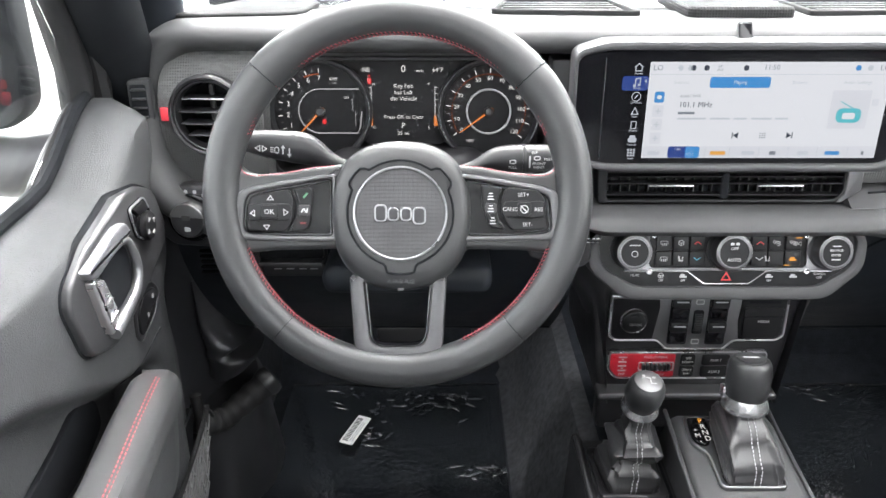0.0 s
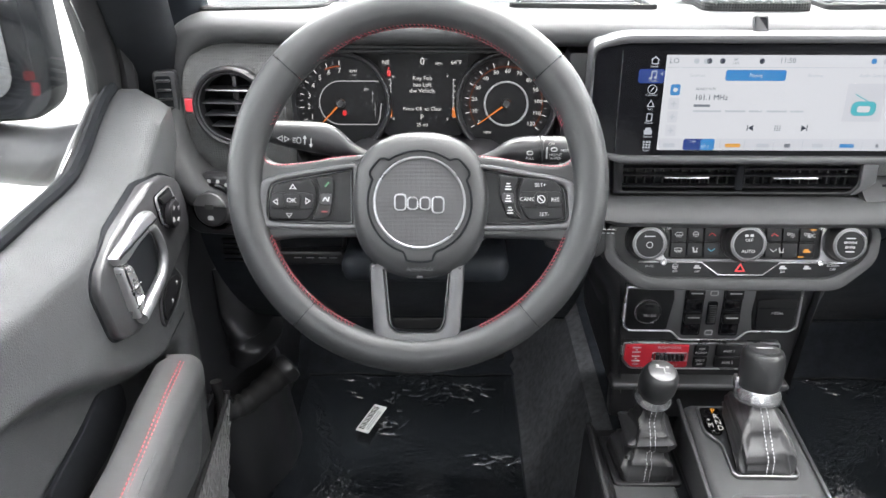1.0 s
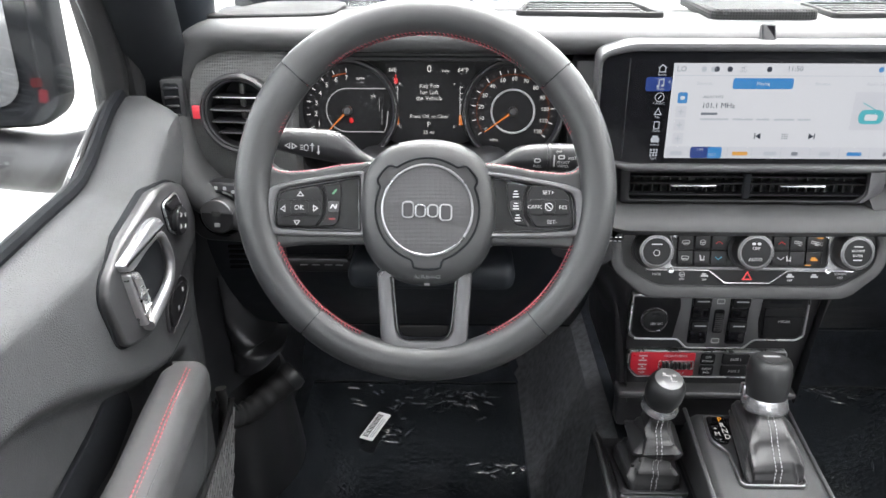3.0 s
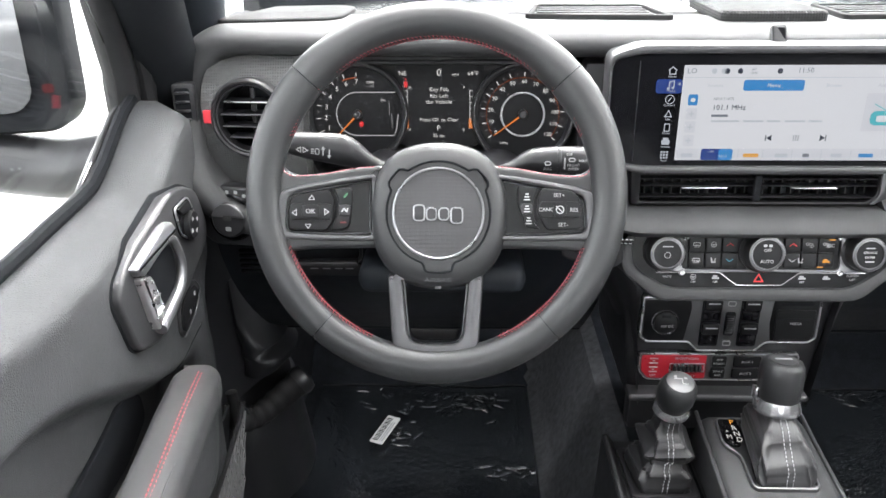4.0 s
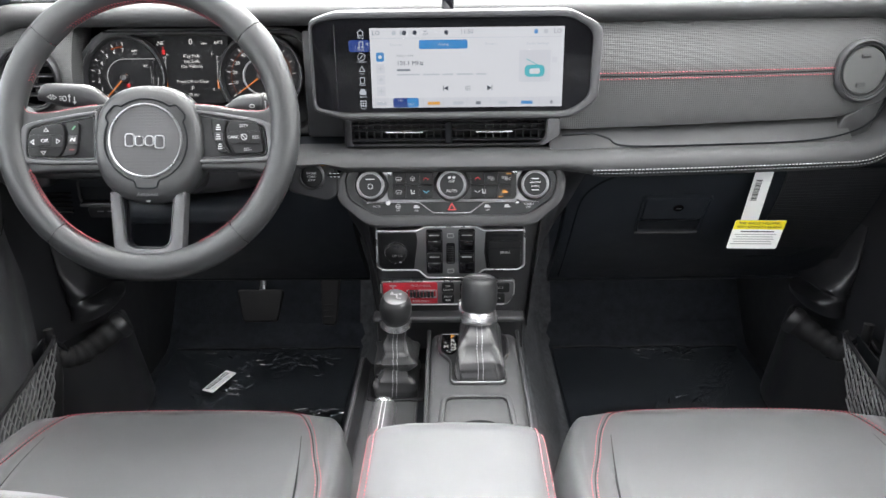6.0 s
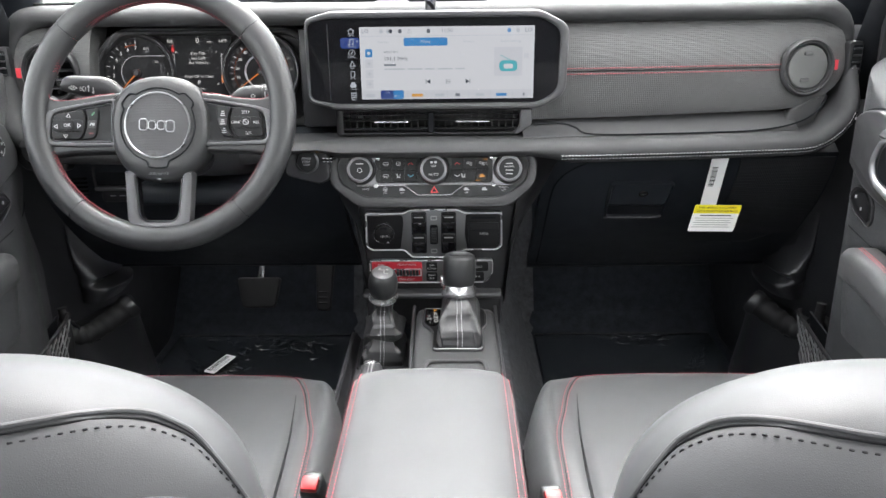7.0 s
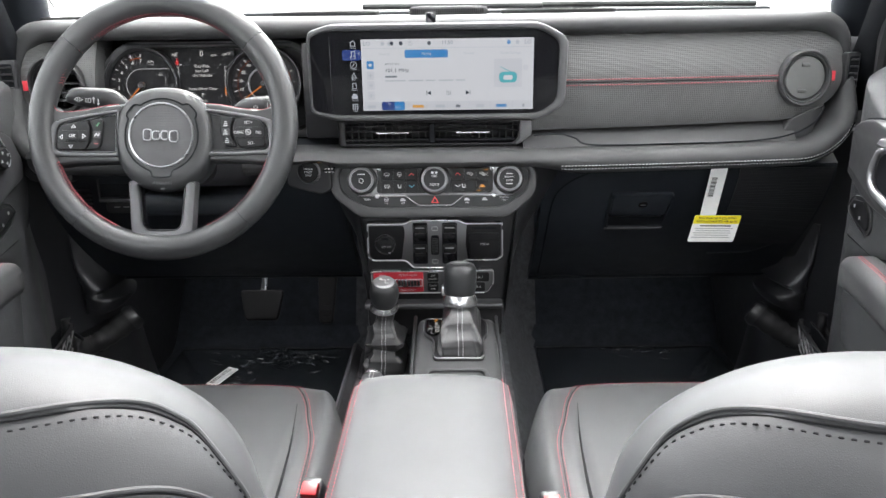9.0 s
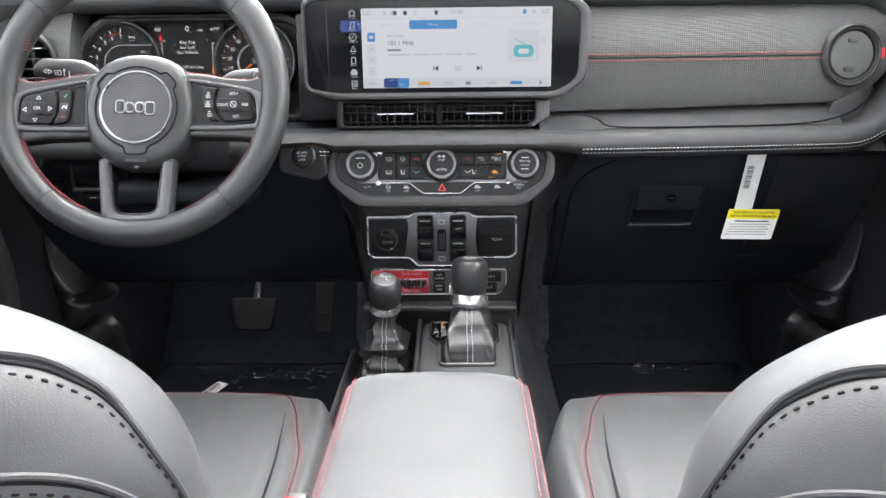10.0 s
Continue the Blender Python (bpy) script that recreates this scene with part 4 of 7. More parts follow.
def rim_piece(a0, a1, name, label=""):
    bm = bmesh.new()
    n = max(6, int(abs(a1 - a0) / 4))
    loops = []
    for i in range(n + 1):
        a = a0 + (a1 - a0) * i / n
        end = min(i, n - i)
        k = 0.975 if end == 0 else 1.0
        # the leather swells a little at the thumb grips
        g = 1 + 0.10 * sum(math.exp(-((((a - c + 180) % 360) - 180) / 16) ** 2) for c in (40, 140))
        loops.append([on_rim(a, 360 * j / 22, p=0.0178 * k * g, q=0.0155 * k) for j in range(22)])
    rings(bm, loops, cap=(True, True))
    return part(name, bm, RIM, wheel, label)


SEAMS = (42, 138, 229, 311)
for a0, a1 in zip(SEAMS, (138, 229, 311, 402)):
    rim_piece(a0 + 0.18, a1 - 0.18, "rim_section", "black leather rim section")
part("rim_core", tube([on_rim(a, 0, p=0.0) for a in range(0, 360, 5)], 0.0150, 14, closed=True, up=(0, -0.93, 0.37)), DARK, wheel)
# red herringbone stitching on the inner edge, between the spokes
for a0, a1 in ((22, 158), (199, 246), (294, 341)):
    bm = bmesh.new()
    n = int((a1 - a0) / 1.5)
    for i in range(n):
        a = a0 + (a1 - a0) * (i + 0.5) / n
        for da, b0, b1 in ((0.35, 168, 182), (-0.35, 168, 154)):
            p, q = on_rim(a - 0.45, b0, p=0.0183, q=0.0160), on_rim(a + 0.45, b1 if da > 0 else b1, p=0.0183, q=0.0160)
            tube([p, q], 0.00048, 5, bm)
    part("red_stitching", bm, REDTHREAD, wheel, "red cross stitching")
    part("stitch_seam", tube([on_rim(a, 162, p=0.0180, q=0.0158) for a in span(a0, a1, 40)], 0.0007, 5), THREADSHADE, wheel)

# airbag cover: a rounded shield with a raised outline
HM = WM @ pose(0.003, -0.0170, -0.001)


def shield(k):
    out = []
    for i in range(64):
        a = 2 * math.pi * i / 64
        c, s = math.cos(a), math.sin(a)
        r = 0.0715 * (1 - 0.03 * math.cos(4 * a)) * (1.0 if s > 0 else 1 + 0.10 * (-s) ** 3)
        out.append((r * k * c * 0.985, r * k * s))
    return out


bm = bmesh.new()
rings(bm, [[HM @ Vector((x, y, z)) for x, y in shield(k)] for k, z in ((0.86, -0.060), (0.95, -0.03), (1.0, -0.012), (1.0, -0.004), (0.985, 0.003), (0.94, 0.009), (0.86, 0.0125), (0.74, 0.0145), (0.66, 0.0150))], cap=(True, True))
part("airbag_cover", bm, RIM, wheel, "grained black airbag cover")
tabs = []
for i in range(112):
    a = 2 * math.pi * i / 112
    d = math.degrees(a)
    r = 0.0505
    for c, w, h in ((40, 9, 0.0065), (140, 9, 0.0065), (270, 12, 0.0075)):
        dd = abs((d - c + 180) % 360 - 180)
        r += h * (1 - ease(w, w + 6, dd))
    tabs.append(HM @ Vector((r * math.cos(a), r * math.sin(a), 0.0152)))
part("cover_groove", tube(tabs, 0.0011, 6, closed=True, up=(0, -0.93, 0.37)), DARK, wheel)
part("emblem_disc", lathe([(0.0428, 0.012), (0.0428, 0.0165), (0.001, 0.0170)], 48, HM), mat("ribbed_emblem", (0.035, 0.035, 0.037), 0.45, spec=0.35, grain=0.8, grain_size=0.0012, kind="dots"), wheel, "ribbed grey emblem disc")
part("emblem_ring", lathe([(0.0450, 0.012), (0.0450, 0.0172), (0.0444, 0.0182), (0.0434, 0.0184), (0.0426, 0.0175), (0.0426, 0.013)], 56, HM, cap=(False, False)), RINGMETAL, wheel, "satin silver ring")
# plain raised badge of the maker's width
for bx, by, bw, bh in ((-0.0185, 0.0005, 0.0120, 0.0165), (-0.0065, -0.0005, 0.0110, 0.0130), (0.0055, -0.0005, 0.0110, 0.0130), (0.0180, -0.0020, 0.0125, 0.0165)):
    badge = rr(bw, bh, 0.0042, 5, bx, by)
    part("badge_backing", plate(badge, 0.0016, HM @ pose(0, 0, 0.0168), 0.0006), RINGMETAL, wheel, "silver edged badge block")
    part("badge_face", plate(shrink(badge, 0.0015), 0.0006, HM @ pose(0, 0, 0.0184), 0.0002), SATIN, wheel)
words("AIRBAG", 0.0052, HM @ pose(0, -0.0655, 0.0132), GREYTRIM, wheel, 0.0006, name="airbag_lettering", stretch=1.5)
bar(0.006, 0.0022, HM @ pose(0, -0.073, 0.0100), GREYTRIM, wheel, "airbag_mark")

# horizontal spokes: leather arm, satin bezel and a black switch pod
def mirror(pts, s):
    return [(s * x, y) for x, y in pts]


for s in (-1, 1):
    arm = mirror([(0.052, 0.0305), (0.062, 0.0290), (0.082, 0.0272), (0.109, 0.0222), (0.134, 0.0200), (0.148, 0.0225), (0.160, 0.0330), (0.172, 0.0300), (0.170, -0.040), (0.160, -0.058), (0.120, -0.053), (0.052, -0.052)], s)
    part("spoke", plate(rounded(arm, 0.006), 0.026, WM, 0.005, base=-0.024), RIM, wheel, "leather covered side spoke")
    edge = smooth_path([(0.1518, 0.0290, 0), (0.1475, 0.0218, 0), (0.137, 0.0192, 0), (0.109, 0.0214, 0), (0.082, 0.0264, 0), (0.0615, 0.0284, 0)], 8)
    part("red_stitching", stitches([WM @ Vector((s * p.x, p.y, 0.0030)) for p in edge], 0.0026, 0.0010, 0.00055), REDTHREAD, wheel, "red double stitching")
    outer = rounded(mirror([(0.059, 0.0212), (0.082, 0.0186), (0.109, 0.0142), (0.137, 0.0093), (0.1517, 0.0047), (0.1565, -0.0036), (0.1583, -0.0314), (0.1561, -0.0387), (0.1494, -0.0430), (0.110, -0.0446), (0.059, -0.0446)], s), 0.004)
    inner = rounded(mirror([(0.063, 0.0165), (0.082, 0.0132), (0.109, 0.0084), (0.135, 0.0035), (0.1435, 0.0003), (0.1466, -0.0063), (0.1486, -0.0300), (0.1472, -0.0345), (0.1430, -0.0366), (0.110, -0.0385), (0.063, -0.0390)], s), 0.003)
    part("pod_frame", ring_plate(outer, inner, 0.012, WM, 0.0030, base=-0.006), GREYTRIM, wheel, "satin grey pod bezel")
    part("pod_liner", ring_plate(shrink(inner, -0.0004), shrink(inner, 0.0026), 0.009, WM, 0.0008, base=-0.006), GLOSS, wheel, "gloss black liner")
    pod = part("switch_pod", plate(inner, 0.008, WM, base=-0.006), SATIN, wheel)
    K = WM @ pose(0, 0, 0.002)
    if s < 0:
        part("direction_pad", plate(rounded([(-0.1395, -0.0002), (-0.1045, 0.0064), (-0.0992, -0.0032), (-0.1010, -0.0254), (-0.1078, -0.0350), (-0.1449, -0.0338), (-0.1455, -0.0240), (-0.1436, -0.0063)], 0.004), 0.0045, K, 0.0015), KEY, pod)
        part("cross_key", plate(rr(0.0420, 0.0165, 0.005, 5, -0.1228, -0.0160), 0.0018, K @ pose(0, 0, 0.0040), 0.0008), KEY, pod)
        part("ok_key", plate(rr(0.0170, 0.0130, 0.003, 5, -0.1227, -0.0156), 0.0022, K @ pose(0, 0, 0.0050), 0.0008), KEY, pod)
        words("OK", 0.0066, K @ pose(-0.1227, -0.0156, 0.0074), WHITEPRINT, pod)
        for x, y, r in ((-0.1216, -0.0027, 90), (-0.1383, -0.0168, 180), (-0.1075, -0.0160, 0), (-0.1254, -0.0297, -90)):
            part("arrow_mark", ring_plate([(0.0034 * math.cos(q), 0.0040 * math.sin(q)) for q in (0, 2.1, 4.2)], [(0.0020 * math.cos(q), 0.0024 * math.sin(q)) for q in (0, 2.1, 4.2)], 0.0004, K @ pose(x, y, 0.0058, 0, 0, r), 0.0001), WHITEPRINT, pod, smooth=0)
        part("phone_key", plate(rounded([(-0.1000, 0.0066), (-0.0845, 0.0080), (-0.0815, 0.0050), (-0.0815, -0.0058), (-0.0847, -0.0292), (-0.0890, -0.0335), (-0.1050, -0.0349), (-0.0968, -0.0198), (-0.0955, -0.0059)], 0.003), 0.0045, K, 0.0015), KEY, pod)
        part("voice_key", plate(rr(0.0110, 0.0105, 0.002, 4, -0.0892, -0.0142), 0.0016, K @ pose(0, 0, 0.0040), 0.0006), SATIN, pod)
        bar(0.0060, 0.0018, K @ pose(-0.0882, 0.0002, 0.0045, 0, 0, 50), mat("green_print", (0.05, 0.16, 0.08), 0.5), pod, "phone_mark")
        bar(0.0060, 0.0016, K @ pose(-0.0908, -0.0264, 0.0045, 0, 0, 0), mat("dim_red_print", (0.14, 0.015, 0.015), 0.5), pod, "hang_up_mark")
        for x, q in ((-0.0910, 60), (-0.0886, -60), (-0.0866, 75)):
            bar(0.0045, 0.0013, K @ pose(x, -0.0142, 0.0056, 0, 0, q), WHITEPRINT, pod, "voice_mark")
    else:
        part("cruise_pad", plate(rounded([(0.1045, 0.0083), (0.1343, 0.0050), (0.1405, -0.0013), (0.1444, -0.0300), (0.1403, -0.0328), (0.1089, -0.0335), (0.0995, -0.0182), (0.0996, -0.0017)], 0.004), 0.0045, K, 0.0015), KEY, pod)
        part("cancel_key", plate(rr(0.0400, 0.0160, 0.005, 5, 0.1215, -0.0134), 0.0018, K @ pose(0, 0, 0.0040), 0.0008), KEY, pod)
        part("speed_key", plate(rr(0.0130, 0.0130, 0.003, 5, 0.1213, -0.0131), 0.0022, K @ pose(0, 0, 0.0050), 0.0008), KEY, pod)
        part("speed_mark", ring_plate(circle(0.0040, 16), circle(0.0032, 16), 0.0004, K @ pose(0.1213, -0.0131, 0.0073), 0.0001), WHITEPRINT, pod)
        bar(0.0080, 0.0009, K @ pose(0.1205, -0.0125, 0.0074, 0, 0, -45), WHITEPRINT, pod, "speed_mark")
        for t, x, y, z in (("SET+", 0.1206, 0.0007, 0.0047), ("CANC", 0.1080, -0.0132, 0.0060), ("RES", 0.1351, -0.0135, 0.0060), ("SET-", 0.1248, -0.0280, 0.0047)):
            words(t, 0.0052, K @ pose(x, y, z), WHITEPRINT, pod)
        part("distance_key", plate(rounded([(0.0800, 0.0108), (0.1005, 0.0080), (0.0960, -0.0044), (0.0965, -0.0210), (0.1040, -0.0331), (0.0890, -0.0312), (0.0810, -0.0110)], 0.003), 0.0045, K, 0.0015), KEY, pod)
        part("assist_key", plate(rr(0.0110, 0.0100, 0.002, 4, 0.0893, -0.0122), 0.0016, K @ pose(0, 0, 0.0040), 0.0006), SATIN, pod)
        for x, y in ((0.0892, -0.0005), (0.0893, -0.0122), (0.0912, -0.0238)):
            for dy, w in ((0.0024, 0.0034), (-0.0003, 0.0050), (-0.0030, 0.0060)):
                bar(w, 0.0012, K @ pose(x, y + dy, 0.0058 if y == -0.0122 else 0.0046), WHITEPRINT, pod, "distance_mark")

# U-shaped lower spoke
o = rounded([(-0.0475, -0.078), (0.0475, -0.078), (0.0425, -0.162), (-0.0425, -0.162)], [0.004, 0.004, 0.020, 0.020], 5)
i_ = rounded([(-0.0335, -0.074), (0.0335, -0.074), (0.0270, -0.1475), (-0.0270, -0.1475)], [0.004, 0.004, 0.014, 0.014], 5)
part("lower_spoke", ring_plate(o, i_, 0.018, WM, 0.005, base=-0.012), GREYTRIM, wheel, "satin grey U-shaped lower spoke")
part("lower_spoke_liner", ring_plate(shrink(i_, -0.0005), shrink(i_, 0.0022), 0.014, WM, 0.001, base=-0.012), GLOSS, wheel, "gloss black liner")

# column shroud and stalks
col = thing("steering_column", "black plastic steering column shroud with stalks", "steering column")
bm = bmesh.new()
rings(bm, [[Vector((-0.374 + x, y, 0.600 + dz + z)) for x, z in rr(w, h, 0.03, 5)] for y, w, h, dz in ((0.742, 0.12, 0.105, 0.025), (0.80, 0.145, 0.115, 0.015), (0.88, 0.19, 0.12, 0.0), (0.95, 0.21, 0.12, -0.005))], cap=(True, True))
part("shroud", bm, SATIN, col)
part("lower_shroud", block(-0.374, 0.87, 0.520, 0.20, 0.10, 0.035, 0.014, 3), PLASTIC, col, "grey lower column cover")
STALKS = {
    -1: ((-0.5385, 0.6985, 0.0065, 0.006), (-0.537, 0.6988, 0.0095, 0.009), (-0.530, 0.6985, 0.0115, 0.011), (-0.510, 0.6955, 0.0140, 0.0125), (-0.482, 0.6915, 0.0160, 0.0125), (-0.465, 0.6855, 0.0130, 0.011), (-0.450, 0.677, 0.0085, 0.009), (-0.43, 0.668, 0.007, 0.007), (-0.40, 0.655, 0.007, 0.007)),
    1: ((-0.2135, 0.6795, 0.008, 0.006), (-0.215, 0.680, 0.0115, 0.009), (-0.221, 0.6805, 0.0138, 0.0115), (-0.25, 0.6797, 0.0148, 0.0125), (-0.272, 0.6785, 0.0140, 0.0125), (-0.285, 0.676, 0.011, 0.011), (-0.298, 0.670, 0.008, 0.009), (-0.32, 0.662, 0.007, 0.007), (-0.35, 0.65, 0.007, 0.007)),
}
for s in (-1, 1):
    bm = bmesh.new()
    rows = smooth_path([(x, z, h) for x, z, h, w in STALKS[s]], 3)
    deep = smooth_path([(w, 0, 0) for x, z, h, w in STALKS[s]], 3)
    shear = 0.45 if s < 0 else -0.15
    rings(bm, [[Vector((r.x + shear * r.z * math.sin(q), 0.79 + w.x * math.cos(q), r.y + r.z * math.sin(q))) for q in [2 * math.pi * j / 20 for j in range(20)]] for r, w in zip(rows, deep)], cap=(True, True))
    st = part("stalk", bm, SATIN, col, "black turn signal stalk" if s < 0 else "black wiper stalk with turning ring")
    if s < 0:
        for x, z, kind in ((-0.521, 0.6945, "l"), (-0.5155, 0.6940, "r"), (-0.5035, 0.6925, "lamp"), (-0.4960, 0.6920, "up"), (-0.4895, 0.6905, "down")):
            q = face_pose(x, 0.7774, z, 2) @ pose(0, 0, 0, 0, 0, -4)
            if kind in "lr":
                k = 180 if kind == "l" else 0
                part("symbol", ring_plate([(0.0040 * math.cos(c), 0.0042 * math.sin(c)) for c in (0, 2.1, 4.2)], [(0.0022 * math.cos(c), 0.0023 * math.sin(c)) for c in (0, 2.1, 4.2)], 0.0004, q @ pose(0, 0, 0, 0, 0, k), 0.0001), WHITEPRINT, st, smooth=0)
            elif kind == "lamp":
                part("symbol", ring_plate(rr(0.0050, 0.0070, 0.0022), rr(0.0032, 0.0050, 0.0014), 0.0004, q @ pose(0.0012, 0, 0), 0.0001), WHITEPRINT, st, smooth=0)
                for dy in (-0.0022, 0, 0.0022):
                    bar(0.0034, 0.0009, q @ pose(-0.0036, dy, 0), WHITEPRINT, st, "symbol")
            else:
                bar(0.0012, 0.0080, q, WHITEPRINT, st, "symbol")
                part("symbol", plate([(0.0024 * math.cos(c), 0.0024 * math.sin(c)) for c in (0, 2.1, 4.2)], 0.0004, q @ pose(0, 0.0035 if kind == "up" else -0.0035, 0.0001, 0, 0, 90 if kind == "up" else -90)), WHITEPRINT, st, smooth=0)
    else:
        for t, size, x, z in (("OFF", 0.0036, -0.2380, 0.6895), ("FRONT", 0.0042, -0.2330, 0.6778), ("WIPER", 0.0042, -0.2330, 0.6738), ("MIST", 0.0042, -0.2235, 0.6825), ("PULL", 0.0040, -0.2600, 0.6738)):
            words(t, size, face_pose(x, 0.7772, z, 4 if z > 0.68 else -4), WHITEPRINT, st)
        for x, z in ((-0.2600, 0.6800), (-0.2350, 0.6838)):
            part("symbol", ring_plate(rr(0.0070, 0.0046, 0.0020), rr(0.0046, 0.0026, 0.0012), 0.0004, face_pose(x, 0.7772, z), 0.0001), WHITEPRINT, st, smooth=0)
        bar(0.0016, 0.0125, face_pose(-0.2425, 0.7770, 0.6800), WHITEPRINT, st, "index_line")
        part("turning_ring", lathe([(0.0150, -0.0018), (0.0156, -0.001), (0.0156, 0.001), (0.0150, 0.0018)], 28, Matrix(((0, 0, 1, -0.2475), (0.86, 0, 0, 0.79), (0, 1, 0, 0.6797), (0, 0, 0, 1))), cap=(True, True)), SATIN, st)


from mathutils import noise

# ---- centre stack ----
stack = thing("centre_stack", "black plastic centre stack", "centre stack")
part("body", plate(rounded([(-0.150, 0.56), (0.145, 0.56), (0.128, 0.46), (0.108, 0.30), (-0.122, 0.30), (-0.140, 0.46)], 0.01), 0.25, face_pose(0, 1.145, 0, 0), 0.006), SATIN, stack)
for s in (-1, 1):
    part("side_fairing", sheet(lambda u, v: (s * (0.138 + 0.13 * u * (1 - v) ** 2.2 - 0.026 * v), 0.882 + 0.08 * u * u + 0.05 * v * u, 0.570 - 0.26 * v), span(0, 1, 12), span(0, 1, 14), (0, 0.06, 0)), SATIN, stack)
part("foot_trim", block(-0.010, 0.885, 0.328, 0.236, 0.03, 0.010, 0.004, 3), GREYTRIM, stack, "satin grey strip at the foot")
part("foot", block(-0.008, 0.900, 0.298, 0.232, 0.03, 0.06, 0.006, 2), SATIN, stack)

climate = thing("climate_panel", "black climate control panel with silver surround", "climate panel")
PM = face_pose(-0.003, 0.829, 0.549, 13)
podo = rounded([(-0.150, 0.034), (0.148, 0.034), (0.160, 0.020), (0.158, -0.014), (0.116, -0.050), (-0.118, -0.050), (-0.162, -0.014), (-0.162, 0.020)], 0.014, 5)
podi = rounded([(-0.143, 0.029), (0.141, 0.029), (0.147, 0.018), (0.142, -0.010), (0.104, -0.034), (-0.106, -0.034), (-0.146, -0.010), (-0.149, 0.018)], 0.012, 5)
part("pod", ring_plate(podo, podi, 0.060, PM, 0.005, base=-0.054), SOFT, climate, "grey padded pod")
part("face", plate(podi, 0.05, PM, base=-0.050), FACEBLACK, climate, "smooth black face")
part("silver_line", tube([PM @ Vector((x, y, 0.001)) for x, y in ((-0.120, -0.016), (-0.046, -0.016), (-0.026, -0.031), (0.026, -0.031), (0.046, -0.016), (0.122, -0.016))], 0.0011, 6), CHROME, climate, "bright V-shaped line")
part("upper_frame", ring_plate(rr(0.240, 0.0465, 0.004, 5, 0.0, 0.008), rr(0.182, 0.0405, 0.006, 5, 0.0, 0.008), 0.0025, PM, 0.0008), GUNMETAL, climate, "dark silver inner frame")
for x0, x1 in ((-0.084, -0.026), (0.026, 0.084)):
    n = 3
    for i in range(n):
        for j in range(2):
            w = (x1 - x0) / n
            part("key", plate(rr(w - 0.0012, 0.0175, 0.001), 0.003, PM @ pose(x0 + w * (i + 0.5), 0.0175 - 0.0185 * j, 0.0), 0.0008), KEY, climate)
marks = [(-0.0745, 1, WHITEPRINT), (-0.055, 1, WHITEPRINT), (-0.0745, 0, WHITEPRINT), (-0.055, 0, WHITEPRINT), (0.055, 1, WHITEPRINT), (0.0745, 1, GREYPRINT), (0.045, 0, WHITEPRINT), (0.0745, 0, ORANGE)]


def pictogram(kind, q, m, owner):
    """A small printed symbol: a heated screen, a wheel, a seat or blown air."""
    if kind == "screen":
        part("symbol", ring_plate(rounded([(-0.0040, 0.0024), (0.0040, 0.0024), (0.0048, -0.0016), (-0.0048, -0.0016)], 0.0012, 3), rounded([(-0.0034, 0.0018), (0.0034, 0.0018), (0.0041, -0.0011), (-0.0041, -0.0011)], 0.0009, 3), 0.0003, q, 0.0001), m, owner, smooth=0)
        for dx in (-0.0022, 0.0, 0.0022):
            bar(0.0007, 0.0034, q @ pose(dx, -0.0018, 0.0001), m, owner, "symbol")
    elif kind == "wheel":
        part("symbol", ring_plate(circle(0.0034, 18), circle(0.0027, 18), 0.0003, q, 0.0001), m, owner, smooth=0)
        bar(0.0056, 0.0008, q, m, owner, "symbol")
        bar(0.0008, 0.0030, q @ pose(0, -0.0014, 0), m, owner, "symbol")
    elif kind == "seat":
        bar(0.0016, 0.0050, q @ pose(-0.0018, 0.0008, 0, 0, 0, 14), m, owner, "symbol")
        bar(0.0052, 0.0016, q @ pose(0.0004, -0.0022, 0), m, owner, "symbol")
        bar(0.0009, 0.0036, q @ pose(0.0022, 0.0008, 0, 0, 0, -10), m, owner, "symbol")
    elif kind == "car":
        bar(0.0085, 0.0020, q @ pose(0, -0.0014, 0), m, owner, "symbol")
        bar(0.0050, 0.0020, q @ pose(-0.0006, 0.0008, 0), m, owner, "symbol")
    else:
        part("symbol", ring_plate(circle(0.0018, 14), circle(0.0011, 14), 0.0003, q @ pose(-0.0030, 0.0010, 0), 0.0001), m, owner, smooth=0)
        for dy, w in ((0.0014, 0.0050), (-0.0006, 0.0066), (-0.0026, 0.0040)):
            bar(w, 0.0008, q @ pose(0.0014, dy, 0, 0, 0, -14), m, owner, "symbol")


for (x, j, m), kind in zip(marks, ("screen", "wheel", "screen", "seat", "air", "air", "seat", "car")):
    pictogram(kind, PM @ pose(x, 0.0175 - 0.0185 * (1 - j), 0.0032), m, climate)
for x, a, m in ((-0.036, 1, REDPRINT), (0.036, 1, REDPRINT), (-0.036, -1, mat("blue_print", (0.05, 0.25, 0.35), 0.5)), (0.036, -1, GREYPRINT)):
    y = 0.0175 if a > 0 else -0.001
    part("arrow_symbol", tube([PM @ Vector((x - 0.004, y - 0.0015 * a, 0.0033)), PM @ Vector((x, y + 0.0015 * a, 0.0033)), PM @ Vector((x + 0.004, y - 0.0015 * a, 0.0033))], 0.0006, 5), m, climate)
for x in (0.068, 0.080):
    bar(0.007, 0.0013, PM @ pose(x, 0.0235 if x > 0.07 else -0.0085, 0.0033), ORANGE, climate, "amber_lamp")
words("A/C", 0.0058, PM @ pose(0.0785, 0.0165, 0.0032), GREYPRINT, climate)
for t, x, y in (("MUTE", -0.106, -0.0215), ("SCREEN", 0.108, -0.0195), ("OFF", 0.108, -0.0240)):
    words(t, 0.0040, PM @ pose(x, y, 0.0003), WHITEPRINT, climate)
